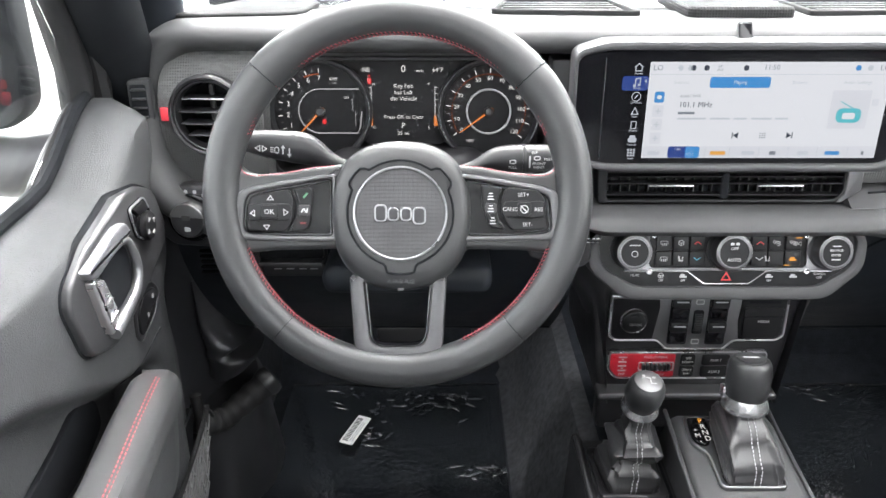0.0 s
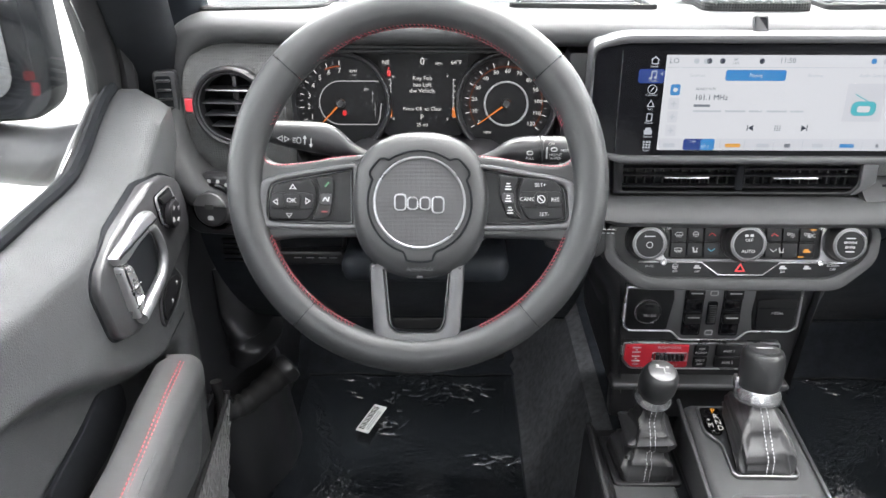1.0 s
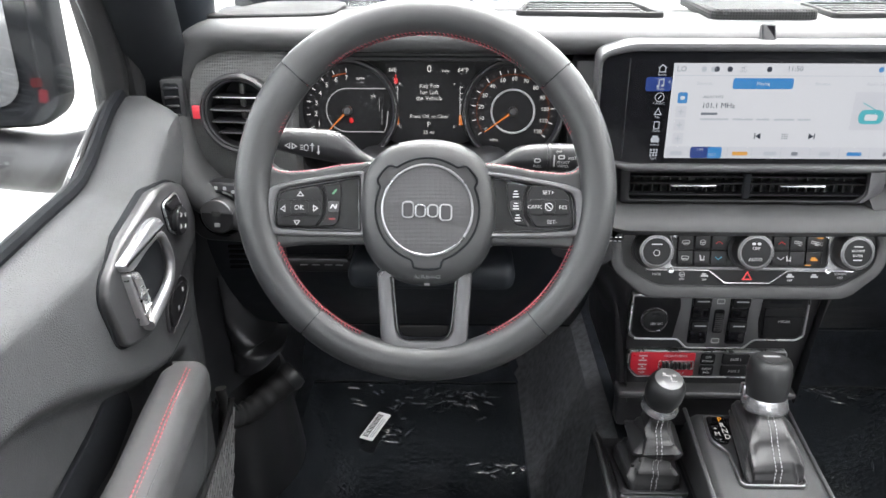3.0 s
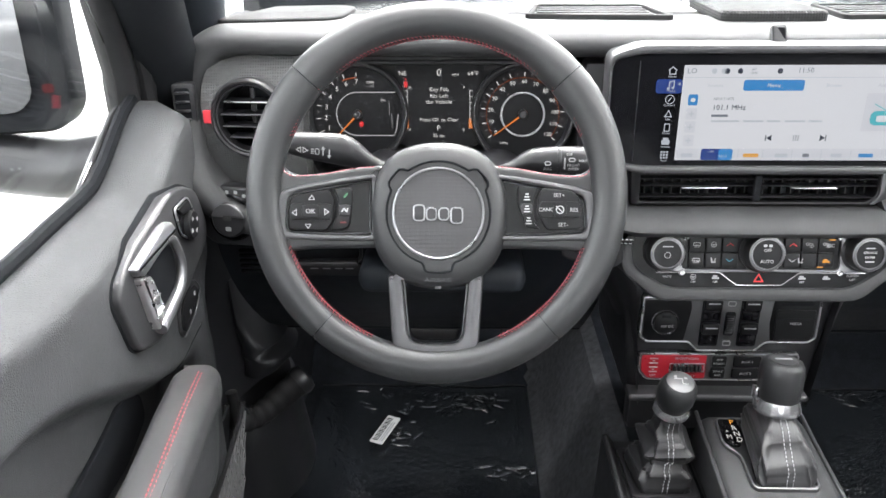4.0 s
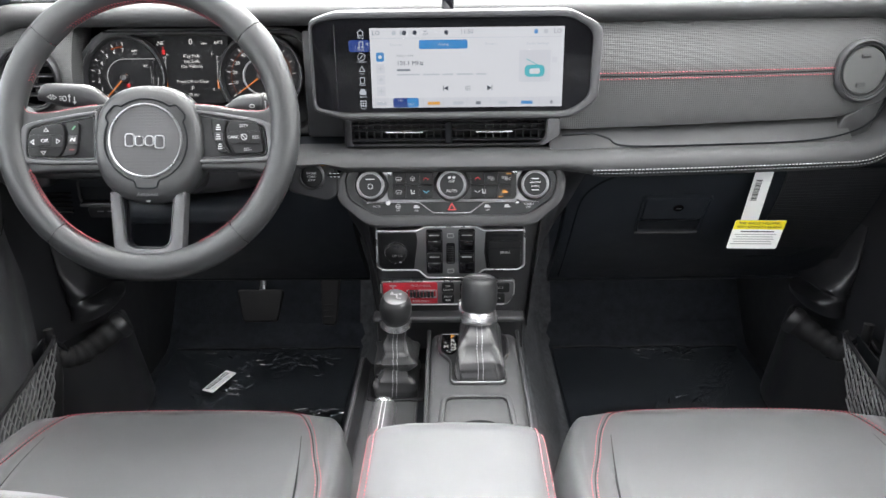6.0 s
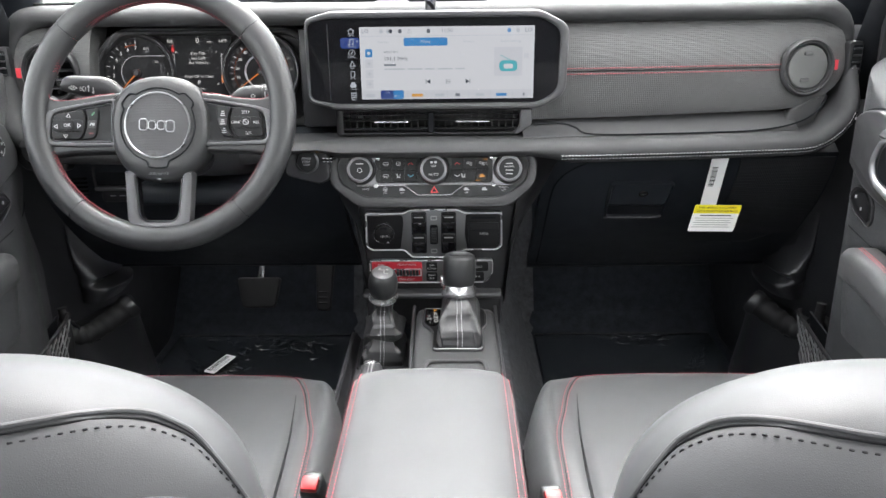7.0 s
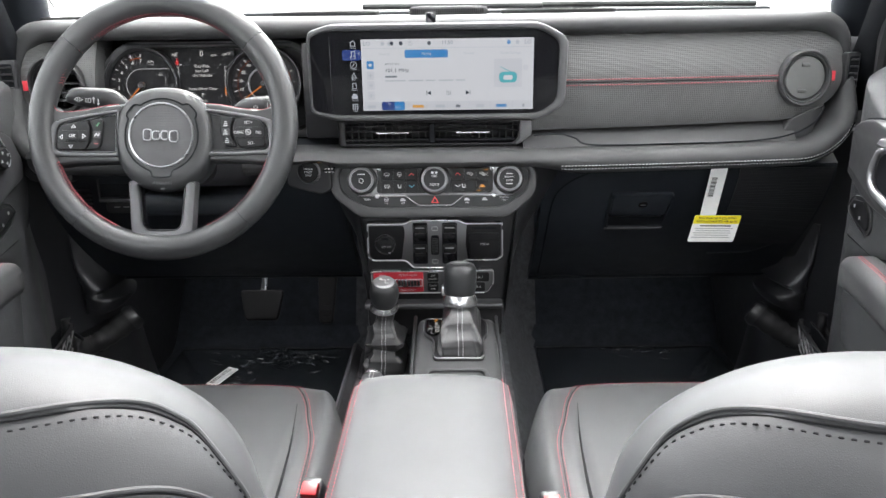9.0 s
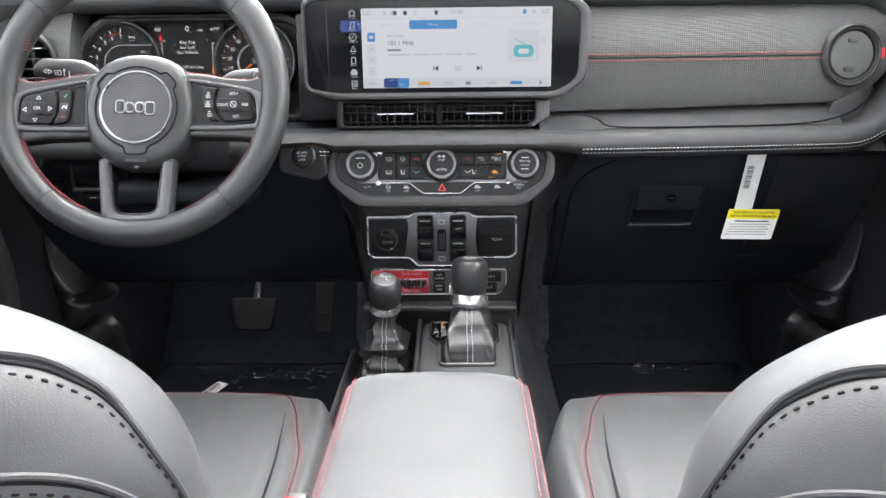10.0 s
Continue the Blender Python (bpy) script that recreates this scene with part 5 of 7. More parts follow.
for x in (-0.076, -0.050, 0.050, 0.078):
    pictogram("wheel" if x < -0.06 else "car", PM @ pose(x, -0.0215, 0.0003), WHITEPRINT, climate)
    if x < 0.06:
        words("OFF", 0.0034, PM @ pose(x, -0.0275, 0.0003), WHITEPRINT, climate)
part("hazard_symbol", ring_plate([(0, 0.0058), (-0.0062, -0.0048), (0.0062, -0.0048)], [(0, 0.0030), (-0.0038, -0.0034), (0.0038, -0.0034)], 0.0003, PM @ pose(0, -0.0225, 0.0002), 0.0001), REDPRINT, climate, smooth=0)
for x, r in ((-0.1125, 0.0212), (0.0, 0.0222), (0.1150, 0.0212)):
    K = PM @ pose(x, 0.0095, 0)
    kb = part("knob", lathe([(r + 0.0025, 0.0), (r + 0.0025, 0.003), (r + 0.0008, 0.005), (r, 0.006)], 40, K, cap=(True, False)), KNURL, climate, "rotary knob with knurled metal ring")
    bm = bmesh.new()
    rings(bm, [[K @ Vector(((rad + (0.0005 if i % 2 else 0)) * math.cos(2 * math.pi * i / 80), (rad + (0.0005 if i % 2 else 0)) * math.sin(2 * math.pi * i / 80), z)) for i in range(80)] for rad, z in ((r - 0.0005, 0.004), (r - 0.001, 0.019), (r - 0.0022, 0.0215), (r - 0.006, 0.0220))], cap=(False, False))
    part("grip", bm, KNURL, kb, "ribbed metal grip")
    part("knob_ring", lathe([(r - 0.0045, 0.0215), (r - 0.0045, 0.0228), (r - 0.0053, 0.0228), (r - 0.0053, 0.0215)], 40, K, cap=(False, False)), GUNMETAL, kb)
    part("knob_face", lathe([(r - 0.0055, 0.0215), (0.001, 0.0217)], 36, K, cap=(False, True)), KEY, kb)
    if x == 0:
        words("OFF", 0.0050, K @ pose(0, 0.0045, 0.0220), WHITEPRINT, kb)
        words("AUTO", 0.0055, K @ pose(0, -0.0085, 0.0220), WHITEPRINT, kb)
        for q in (-0.003, 0.003):
            bar(0.0040, 0.0030, K @ pose(q, 0.0100, 0.0220), WHITEPRINT, kb, "fan_symbol", r=0.001)
    elif x < 0:
        part("power_symbol", ring_plate(circle(0.0038, 16), circle(0.0030, 16), 0.0003, K @ pose(0, -0.0015, 0.0219), 0.0001), WHITEPRINT, kb)
        for w, y in ((0.012, 0.0085),):
            bar(w, 0.0012, K @ pose(0, y, 0.0219), WHITEPRINT, kb, "symbol")
    else:
        words("BROWSE", 0.0038, K @ pose(0, 0.0025, 0.0220), WHITEPRINT, kb)
        words("ENTER", 0.0038, K @ pose(0, -0.0030, 0.0220), WHITEPRINT, kb)
        for y in (0.0075, -0.0080):
            bar(0.010, 0.0013, K @ pose(0, y, 0.0219), WHITEPRINT, kb, "symbol")
for x, y in ((-0.087, 0.030), (0.089, 0.030), (-0.090, -0.012), (0.092, -0.012)):
    part("screw", lathe([(0.0035, 0.0), (0.0035, 0.0032), (0.0025, 0.004), (0.001, 0.0035)], 12, PM @ pose(x, y - 0.004, 0)), SILVER, climate, "small silver bolt head")

# ---- switch panel ----
sw = thing("switch_panel", "window switch panel with satin silver frame", "switch panel")
QM = face_pose(-0.006, 0.894, 0.435, 0)
base = rounded([(-0.113, 0.037), (-0.050, 0.037), (-0.040, 0.043), (0.040, 0.043), (0.050, 0.037), (0.113, 0.037), (0.114, -0.022), (0.104, -0.029), (0.050, -0.029), (0.037, -0.042), (-0.037, -0.042), (-0.050, -0.029), (-0.104, -0.029), (-0.114, -0.022)], 0.004, 3)
part("surround", plate(base, 0.010, QM, 0.002), GUNMETAL, sw, "satin gunmetal surround")
part("surround_edge", ring_plate(base, shrink(base, 0.0022), 0.0114, QM, 0.001), SILVER, sw, "bright bevelled edge")
sk = rounded([(-0.110, 0.033), (-0.052, 0.033), (-0.050, 0.020), (-0.056, -0.026), (-0.103, -0.026), (-0.110, -0.020)], 0.003, 3)
socket = part("power_socket", plate(sk, 0.002, QM @ pose(0, 0, 0.009), 0.0008), FACEBLACK, sw, "round capped power socket")
part("socket_ring", lathe([(0.0180, 0.0), (0.0180, 0.004), (0.0165, 0.006), (0.0150, 0.004)], 40, QM @ pose(-0.083, 0.002, 0.010)), CHROME, socket)
part("socket_cap", lathe([(0.0150, 0.0), (0.0150, 0.006), (0.013, 0.0075), (0.001, 0.0078)], 32, QM @ pose(-0.083, 0.002, 0.010)), KEY, socket)
words("12V DC", 0.0050, QM @ pose(-0.081, -0.0015, 0.0180), WHITEPRINT, socket)
bar(0.011, 0.005, QM @ pose(-0.083, 0.0120, 0.0172), DARK, socket, "finger_slot")
md = part("media_flap", plate(rounded([(0.053, 0.034), (0.110, 0.034), (0.110, -0.019), (0.103, -0.026), (0.055, -0.026), (0.051, 0.0)], 0.003, 3), 0.002, QM @ pose(0, 0, 0.009), 0.0008), FACEBLACK, sw, "hinged media port flap")
part("flap_door", plate(rounded([(0.056, 0.020), (0.107, 0.020), (0.107, -0.017), (0.101, -0.023), (0.058, -0.023)], 0.003, 3), 0.003, QM @ pose(0, 0, 0.0105), 0.001), KEY, md)
part("card_slot", plate(rr(0.040, 0.004, 0.001, 3, 0.082, 0.028), 0.0004, QM @ pose(0, 0, 0.0108)), DARK, md)
part("flap_ridge", block(0.082, 0.008, 0.0140, 0.050, 0.0012, 0.0012, 0.0004, 1, QM), DARK, md)
words("MEDIA", 0.0052, QM @ pose(0.083, 0.001, 0.0137), WHITEPRINT, md)
for x in (-0.0245, 0.0245):
    part("switch_well", plate(rounded([(x - 0.0125, 0.038), (x + 0.0125, 0.038), (x + 0.0125, -0.034), (x - 0.0125, -0.034)], 0.004), 0.0005, QM @ pose(0, 0, 0.0100)), DARK, sw)
    for y in (0.0285, -0.0065):
        k = part("window_switch", block(x, y, 0.0135, 0.0225, 0.015, 0.009, 0.0025, 2, QM), KEY, sw, "black rocker window switch")
        part("scoop", block(x, y - 0.0165, 0.0108, 0.0210, 0.016, 0.003, 0.0012, 2, QM), GLOSS, k)
        bar(0.0150, 0.0016, QM @ pose(x, y + 0.0025, 0.0180), WHITEPRINT, k, "white_line")
for y in (0.0275, -0.0300):
    part("window_symbol", ring_plate(rr(0.0105, 0.0075, 0.002), rr(0.0080, 0.0050, 0.001), 0.0006, QM @ pose(0, y, 0.0100), 0.0001), WHITEPRINT, sw, smooth=0)
part("roller_well", plate(rr(0.013, 0.034, 0.003), 0.0006, QM @ pose(0, -0.001, 0.0100)), DARK, sw)
bm = bmesh.new()
for i in range(9):
    block(0, -0.0125 + 0.0029 * i - 0.001, 0.0118 + 0.0022 * math.sin(math.pi * (i + 0.5) / 9), 0.0095, 0.0022, 0.004, 0.0007, 1, QM, bm)
part("roller", bm, SATIN, sw, "ribbed dimmer roller")

lo = thing("axle_switch_panel", "red and black axle lock switch row", "switch panel")
RM = face_pose(-0.010, 0.896, 0.367, -2)
lo_out = rounded([(-0.106, 0.021), (0.103, 0.021), (0.103, -0.004), (0.092, -0.021), (-0.094, -0.021), (-0.106, -0.006)], 0.006)
part("frame", plate(lo_out, 0.008, RM, 0.002), GUNMETAL, lo, "satin gunmetal frame")
part("frame_edge", ring_plate(lo_out, shrink(lo_out, 0.0018), 0.0092, RM, 0.0008), SILVER, lo)
red = part("red_plate", plate(rounded([(-0.102, 0.018), (-0.017, 0.018), (-0.017, -0.018), (-0.091, -0.018), (-0.102, -0.006)], 0.003), 0.002, RM @ pose(0, 0, 0.007), 0.0008), REDTRIM, lo, "translucent red switch plate")
bm = bmesh.new()
for i in range(7):
    block(-0.058 + 0.0055 * i, -0.001, 0.0105, 0.0045, 0.010, 0.006, 0.001, 1, RM, bm)
part("axle_roller", bm, SATIN, red, "ribbed black toggle")
part("toggle_slot", ring_plate(rr(0.047, 0.014, 0.002), rr(0.043, 0.010, 0.001), 0.0012, RM @ pose(-0.0415, -0.001, 0.0085), 0.0003), SILVER, red)
words("FRONT+REAR", 0.0050, RM @ pose(-0.043, 0.0130, 0.0092), WHITEPRINT, red)
words("REAR ONLY", 0.0050, RM @ pose(-0.043, -0.0140, 0.0092), WHITEPRINT, red)
words("OFF", 0.0048, RM @ pose(-0.086, -0.0135, 0.0092), WHITEPRINT, red)
for y in (0.0095, -0.004):
    for dy, w in ((0.0035, 0.011), (0, 0.0025), (-0.0035, 0.011)):
        bar(w, 0.0018, RM @ pose(-0.086, y + dy, 0.0090), WHITEPRINT, red, "axle_symbol")
for y, t in ((0.0090, ("OFF", "ROAD+")), (-0.0090, ("SWAY", "BAR"))):
    k = part("key", plate(rr(0.019, 0.0165, 0.003), 0.003, RM @ pose(-0.0005, y, 0.007), 0.001), KEY, lo)
    words(t[0], 0.0046, RM @ pose(-0.0005, y + 0.003, 0.0102), WHITEPRINT, k)
    words(t[1], 0.0046, RM @ pose(-0.0005, y - 0.0028, 0.0102), WHITEPRINT, k)
for i, (x, y) in enumerate(((0.036, 0.0090), (0.036, -0.0090), (0.077, 0.0090), (0.073, -0.0090))):
    k = part("aux_key", plate(rr(0.036 if i < 3 else 0.030, 0.0165, 0.003), 0.003, RM @ pose(x, y, 0.007), 0.001), KEY, lo)
    words("AUX %d" % (i + 1), 0.0054, RM @ pose(x, y, 0.0102), WHITEPRINT, k)

# ---- console ----
console = thing("centre_console", "dark grey centre console with padded lid", "console")


def ctop(y):
    return 0.297 + 0.17 * (y - 0.73) if y > 0.55 else 0.2664


def console_edge(y):
    return 0.0965 - 0.004 * ease(0.66, 0.85, y)


# right-hand raised part, with the shifter surround and the cup holder
bm = bmesh.new()
loops = []
for y in (0.662, 0.70, 0.73, 0.80, 0.835, 0.852, 0.866, 0.878):
    z = ctop(y) - 0.045 * max(0.0, (y - 0.838) / 0.04) ** 2
    w0, w1 = -0.036 - 0.004 * ease(0.9, 0.6, y), console_edge(y)
    loops.append([Vector((x, y, zz)) for x, zz in [(w1 + 0.022, 0.10), (w1 + 0.010, z - 0.05), (w1 + 0.003, z - 0.012), (w1 - 0.003, z - 0.003), (w1 - 0.010, z), (0.03, z), (w0 + 0.010, z), (w0 + 0.004, z - 0.003), (w0, z - 0.012), (w0, 0.10)]])
rings(bm, loops, closed=True, cap=(True, True))
part("shifter_deck", bm, SOFT, console, "dark grey raised console deck")
for w0, w1, nm in ((-0.040, -0.018, "deck_rail"), (0.080, 0.0995, "deck_rail")):
    bm = bmesh.new()
    loops = []
    for y in (0.42, 0.54, 0.6625):
        z, e = ctop(y), console_edge(y)
        sec = [(e + 0.022, 0.10), (e + 0.010, z - 0.05), (e + 0.003, z - 0.012), (e - 0.003, z - 0.003), (e - 0.010, z), (w0, z), (w0, 0.10)] if w0 > 0 else [(w1, 0.10), (w1, z), (w0 + 0.010, z), (w0 + 0.004, z - 0.003), (w0, z - 0.012), (w0, 0.10)]
        loops.append([Vector((x, y, zz)) for x, zz in sec])
    rings(bm, loops, cap=(True, True))
    part(nm, bm, SOFT, console)
bm = bmesh.new()
rings(bm, [[Vector((x, y, z)) for x, z in [(-0.036, 0.10), (-0.036, 0.236), (-0.138, 0.236), (-0.146, 0.250), (-0.153, 0.246), (-0.160, 0.10)]] for y in (-0.2, 0.40, 0.66, 0.90)], closed=True, cap=(True, True))
part("lever_deck", bm, SATIN, console, "black lower lever deck")
part("lever_plate", plate(rounded([(-0.134, 0.784), (-0.058, 0.784), (-0.058, 0.40), (-0.134, 0.40)], 0.004), 0.003, pose(0, 0, 0.2352), 0.001), SOFT, console, "dark grey plate round the hand brake")
part("edge_trim", tube([(console_edge(y) + 0.003, y, ctop(y) - 0.006) for y in span(0.45, 0.862, 14)], 0.0028, 8), GREYTRIM, console)
part("edge_trim", tube([(-0.1495, y, 0.251) for y in span(0.45, 0.89, 8)], 0.0030, 8), GREYTRIM, console)
# groove painted by colour: dark plate for its shade, paler tubes for its highlights
part("divider", tube([(-0.040, y, ctop(y) - 0.006) for y in span(0.52, 0.862, 12)], 0.0030, 8), GREYTRIM, console)
part("groove", plate(rr(0.016, 0.44, 0.004), 0.001, pose(-0.049, 0.66, 0.2356)), DARK, console)
part("groove_highlight", tube([(-0.0575, y, 0.2375) for y in span(0.44, 0.88, 6)], 0.0016, 6), GREYTRIM, console)
# tray and cup holder behind the selector
CM = pose(0.031, 0.640, ctop(0.64) + 0.0005) @ pose(0, 0, 0, math.degrees(math.atan(0.17)))
tray_out = rounded([(-0.050, 0.064), (0.045, 0.064), (0.056, -0.075), (-0.060, -0.075)], 0.012)
tray_in = rounded([(-0.043, 0.058), (0.038, 0.058), (0.050, -0.071), (-0.053, -0.071)], 0.010)
part("tray_rim", ring_plate(tray_out, tray_in, 0.0045, CM, 0.002), SOFT, console)
hole = circle(0.0485, 72, 0.0, -0.032)
part("tray_floor", ring_plate(star(tray_in, (0.0, -0.032), 72), hole, 0.004, CM, 0.0008, base=-0.0035), SOFT, console)
part("cup_rim", ring_plate(hole, circle(0.0465, 72, 0.0, -0.032), 0.004, CM, 0.0012, base=-0.002), SOFT, console)
cup_m = CM @ pose(0, -0.032, 0)
part("cup_well", lathe([(0.0485, -0.001), (0.0470, -0.02), (0.042, -0.075), (0.038, -0.078), (0.001, -0.078)], 40, cup_m, cap=(False, True)), PLASTIC, console, "dark round cup well")
part("cup_grip", block(-0.006, 0.008, -0.030, 0.016, 0.012, 0.03, 0.004, 2, cup_m), RUBBER, console)
# padded lid
lx0, lx1 = -0.094, 0.095
lid_sec = [(lx0 + 0.004, 0.325), (lx0, 0.345), (lx0 + 0.001, 0.384), (lx0 + 0.006, 0.402), (lx0 + 0.018, 0.412), (-0.05, 0.4165), (0.0, 0.418), (0.05, 0.4165), (lx1 - 0.018, 0.412), (lx1 - 0.006, 0.402), (lx1 - 0.001, 0.384), (lx1, 0.345), (lx1 - 0.004, 0.325)]
bm = bmesh.new()
loops = []
for i in range(30):
    y = 0.478 - 0.012 * i if i < 8 else 0.394 - 0.029 * (i - 7)
    f = ease(0.480, 0.418, y)
    f = math.sqrt(max(0.0, 1 - (1 - min(1, (0.480 - y) / 0.045)) ** 2))
    loops.append([Vector((0.0005 + (x - 0.0005) * (0.86 + 0.14 * f), y, 0.335 + (z - 0.335) * (0.30 + 0.70 * f) if z > 0.335 else z)) for x, z in lid_sec])
rings(bm, loops, cap=(True, True))
lid = part("lid", bm, LEATHER, console, "smooth grey padded armrest lid with red stitching")
part("lid_base", block(0, 0.15, 0.28, 0.178, 0.62, 0.10, 0.012, 2), SATIN, console)
for s_, xx in ((-1, lx0), (1, lx1)):
    for d, zz in ((0.0016, 0.4005), (0.0085, 0.4085)):
        line = [(xx - s_ * (d + 0.004 + 0.012 * (1 - math.sqrt(max(0.0, 1 - (1 - min(1, (0.480 - y) / 0.045)) ** 2)))), y, 0.0012 + 0.335 + (zz - 0.335) * (0.30 + 0.70 * math.sqrt(max(0.0, 1 - (1 - min(1, (0.480 - y) / 0.045)) ** 2)))) for y in span(0.455, -0.15, 60)]
        part("red_stitching", stitches(line, 0.0034, 0.0024, 0.0006), REDTHREAD, lid, "red double stitching")

# ---- gear selector ----
def boot(parent, base_poly, base_z, tip, tip_r, tilt_deg, folds, seed, profile):
    """A gathered leather boot between a base outline and a neck."""
    rnd = random.Random(seed)
    bm = bmesh.new()
    n = len(base_poly)
    c = Vector((sum(p[0] for p in base_poly) / n, sum(p[1] for p in base_poly) / n, base_z))
    loops = []
    off = Vector((rnd.uniform(0, 9), rnd.uniform(0, 9), 0))
    for k in range(41):
        t = k / 40
        w = next(v0 + (v1 - v0) * (t - t0) / (t1 - t0) for (t0, v0), (t1, v1) in zip(profile, profile[1:]) if t <= t1 + 1e-9)
        mid = c.lerp(Vector(tip), t)
        loop = []
        for i, (x, y) in enumerate(base_poly):
            a = math.atan2(y - c.y, x - c.x)
            b = Vector((x - c.x, y - c.y, 0))
            neck = Vector((math.cos(a), math.sin(a), 0)) * tip_r
            p = neck.lerp(b, w)
            q = Vector((p.x * 36, p.y * 36, (mid.z + 1.2 * p.x - 0.9 * p.y) * 24)) + off
            crease = 1 - 3.0 * abs(noise.noise(q)) + 0.7 * (1 - 3.0 * abs(noise.noise(q * 2.3)))
            p += p.normalized() * folds * crease * math.sin(math.pi * min(1, 0.06 + t * 1.0)) ** 0.6
            z = 0.18 * (y - c.y) * (1 - t) if tilt_deg else 0
            loop.append(mid + p + Vector((0, 0, z)))
        loops.append(loop)
    rings(bm, loops, cap=(True, True))
    return part("boot", bm, BOOT, parent, "gathered black leather boot"), loops


shifter = thing("gear_selector", "automatic gear selector with leather boot", "gear selector")
so = rounded([(-0.024, 0.840), (0.074, 0.840), (0.080, 0.826), (0.079, 0.792), (0.072, 0.782), (0.072, 0.732), (0.067, 0.726), (-0.003, 0.726), (-0.008, 0.732), (-0.009, 0.778), (-0.026, 0.796)], [0.008, 0.008, 0.006, 0.006, 0.006, 0.005, 0.005, 0.005, 0.005, 0.008, 0.012], 5)
SZ = Matrix(((1, 0, 0, 0), (0, 1, 0, 0), (0, 0.17, 1, 0.2967 - 0.17 * 0.73), (0, 0, 0, 1)))
shift_c = so
part("bezel", ring_plate(shift_c, shrink(shift_c, 0.0034), 0.0055, SZ, 0.0015), GUNMETAL, shifter, "satin silver bezel")
part("bezel_floor", plate(shrink(shift_c, 0.003), 0.0015, SZ), SATIN, shifter)
bt, lp = boot(shifter, rounded([(0.010, 0.830), (0.066, 0.830), (0.065, 0.733), (0.001, 0.733)], 0.010, 14), 0.306, (0.0345, 0.798, 0.368), 0.0180, 1, 0.0050, 5, ((0, 1), (0.12, 1.02), (0.35, 0.95), (0.58, 0.72), (0.80, 0.30), (0.92, 0.08), (1, 0)))
for dx in (-0.0035, 0.0035):
    line = []
    for loop in lp:
        cy = min(loop, key=lambda p: p.y).y
        cx = sum(p.x for p in loop) / len(loop)
        cz = min(loop, key=lambda p: p.y).z
        line.append((cx + dx, cy - 0.0008, cz))
    part("grey_stitching", stitches(line, 0.0032, 0.0016, 0.0006), GREYTHREAD, bt)
KN = pose(0.0345, 0.798, 0.361, -7, 1)
part("collar", lathe([(0.0190, -0.004), (0.0262, 0.0), (0.0278, 0.003), (0.0276, 0.007), (0.0240, 0.018), (0.018, 0.019)], 36, KN), CHROME, shifter, "polished chrome collar")
part("knob", lathe([(0.0220, 0.014), (0.0240, 0.020), (0.0260, 0.032), (0.0262, 0.050), (0.0250, 0.060), (0.0225, 0.0650), (0.019, 0.0668), (0.001, 0.0672)], 36, KN), RIM, shifter, "leather wrapped knob")
part("knob_cap", lathe([(0.0170, 0.0665), (0.0170, 0.0678), (0.0155, 0.0683), (0.001, 0.0683)], 28, KN), GREYTRIM, shifter)
bar(0.020, 0.004, KN @ pose(0, 0, 0.0682), GREYPRINT, shifter, "badge_bar")
part("release_button", block(-0.0265, 0.004, 0.022, 0.006, 0.012, 0.016, 0.002, 2, KN), SILVER, shifter)
prn = part("range_display", plate(rounded([(-0.0205, 0.837), (0.0040, 0.837), (0.0040, 0.808), (-0.003, 0.793), (-0.012, 0.793), (-0.0205, 0.802)], 0.004), 0.0045, SZ @ pose(0, 0, 0.001), 0.001), GLOSS, shifter, "gear range display")
RANGEWHITE = glow("range_white", (1.0, 0.98, 0.95), 0.8)
for i, t in enumerate(("P", "R", "N", "D")):
    words(t, 0.0110, SZ @ pose(-0.0045 + 0.0008 * i, 0.8305 - 0.0098 * i, 0.0058), ORANGE if t == "P" else RANGEWHITE, prn)
words("M", 0.0095, SZ @ pose(-0.0135, 0.8060, 0.0058), RANGEWHITE, prn)
words("+", 0.0075, SZ @ pose(-0.0140, 0.8150, 0.0058), RANGEWHITE, prn)
words("-", 0.0080, SZ @ pose(-0.0120, 0.7975, 0.0058), RANGEWHITE, prn)

# ---- transfer lever ----
tcase = thing("transfer_lever", "four-wheel-drive lever with leather boot", "lever")
bt, lp = boot(tcase, rounded([(-0.128, 0.866), (-0.058, 0.866), (-0.058, 0.790), (-0.122, 0.790)], 0.010, 14), 0.238, (-0.088, 0.817, 0.352), 0.0170, 0, 0.0055, 11, ((0, 1), (0.10, 1.0), (0.22, 0.86), (0.33, 0.44), (0.38, 0.36), (0.44, 0.70), (0.49, 0.84), (0.55, 0.62), (0.63, 0.22), (0.72, 0.06), (1, 0)))
for dx in (-0.003, 0.003):
    line = []
    for loop in lp:
        q = min(loop, key=lambda p: p.y)
        line.append((sum(p.x for p in loop) / len(loop) + dx, q.y - 0.0008, q.z))
    part("grey_stitching", stitches(line, 0.0032, 0.0016, 0.0006), GREYTHREAD, bt)
part("boot_frame", ring_plate(rounded([(-0.137, 0.880), (-0.046, 0.880), (-0.046, 0.780), (-0.133, 0.780)], 0.008), rounded([(-0.130, 0.870), (-0.054, 0.870), (-0.056, 0.787), (-0.126, 0.787)], 0.008), 0.006, pose(0, 0, 0.2355), 0.002), SATIN, tcase)
TN = pose(-0.088, 0.816, 0.349, 18, 3)
part("collar", lathe([(0.0165, -0.003), (0.0222, 0.0), (0.0238, 0.002), (0.0236, 0.004), (0.0200, 0.0115), (0.017, 0.012)], 32, TN), CHROME, tcase, "polished chrome collar")
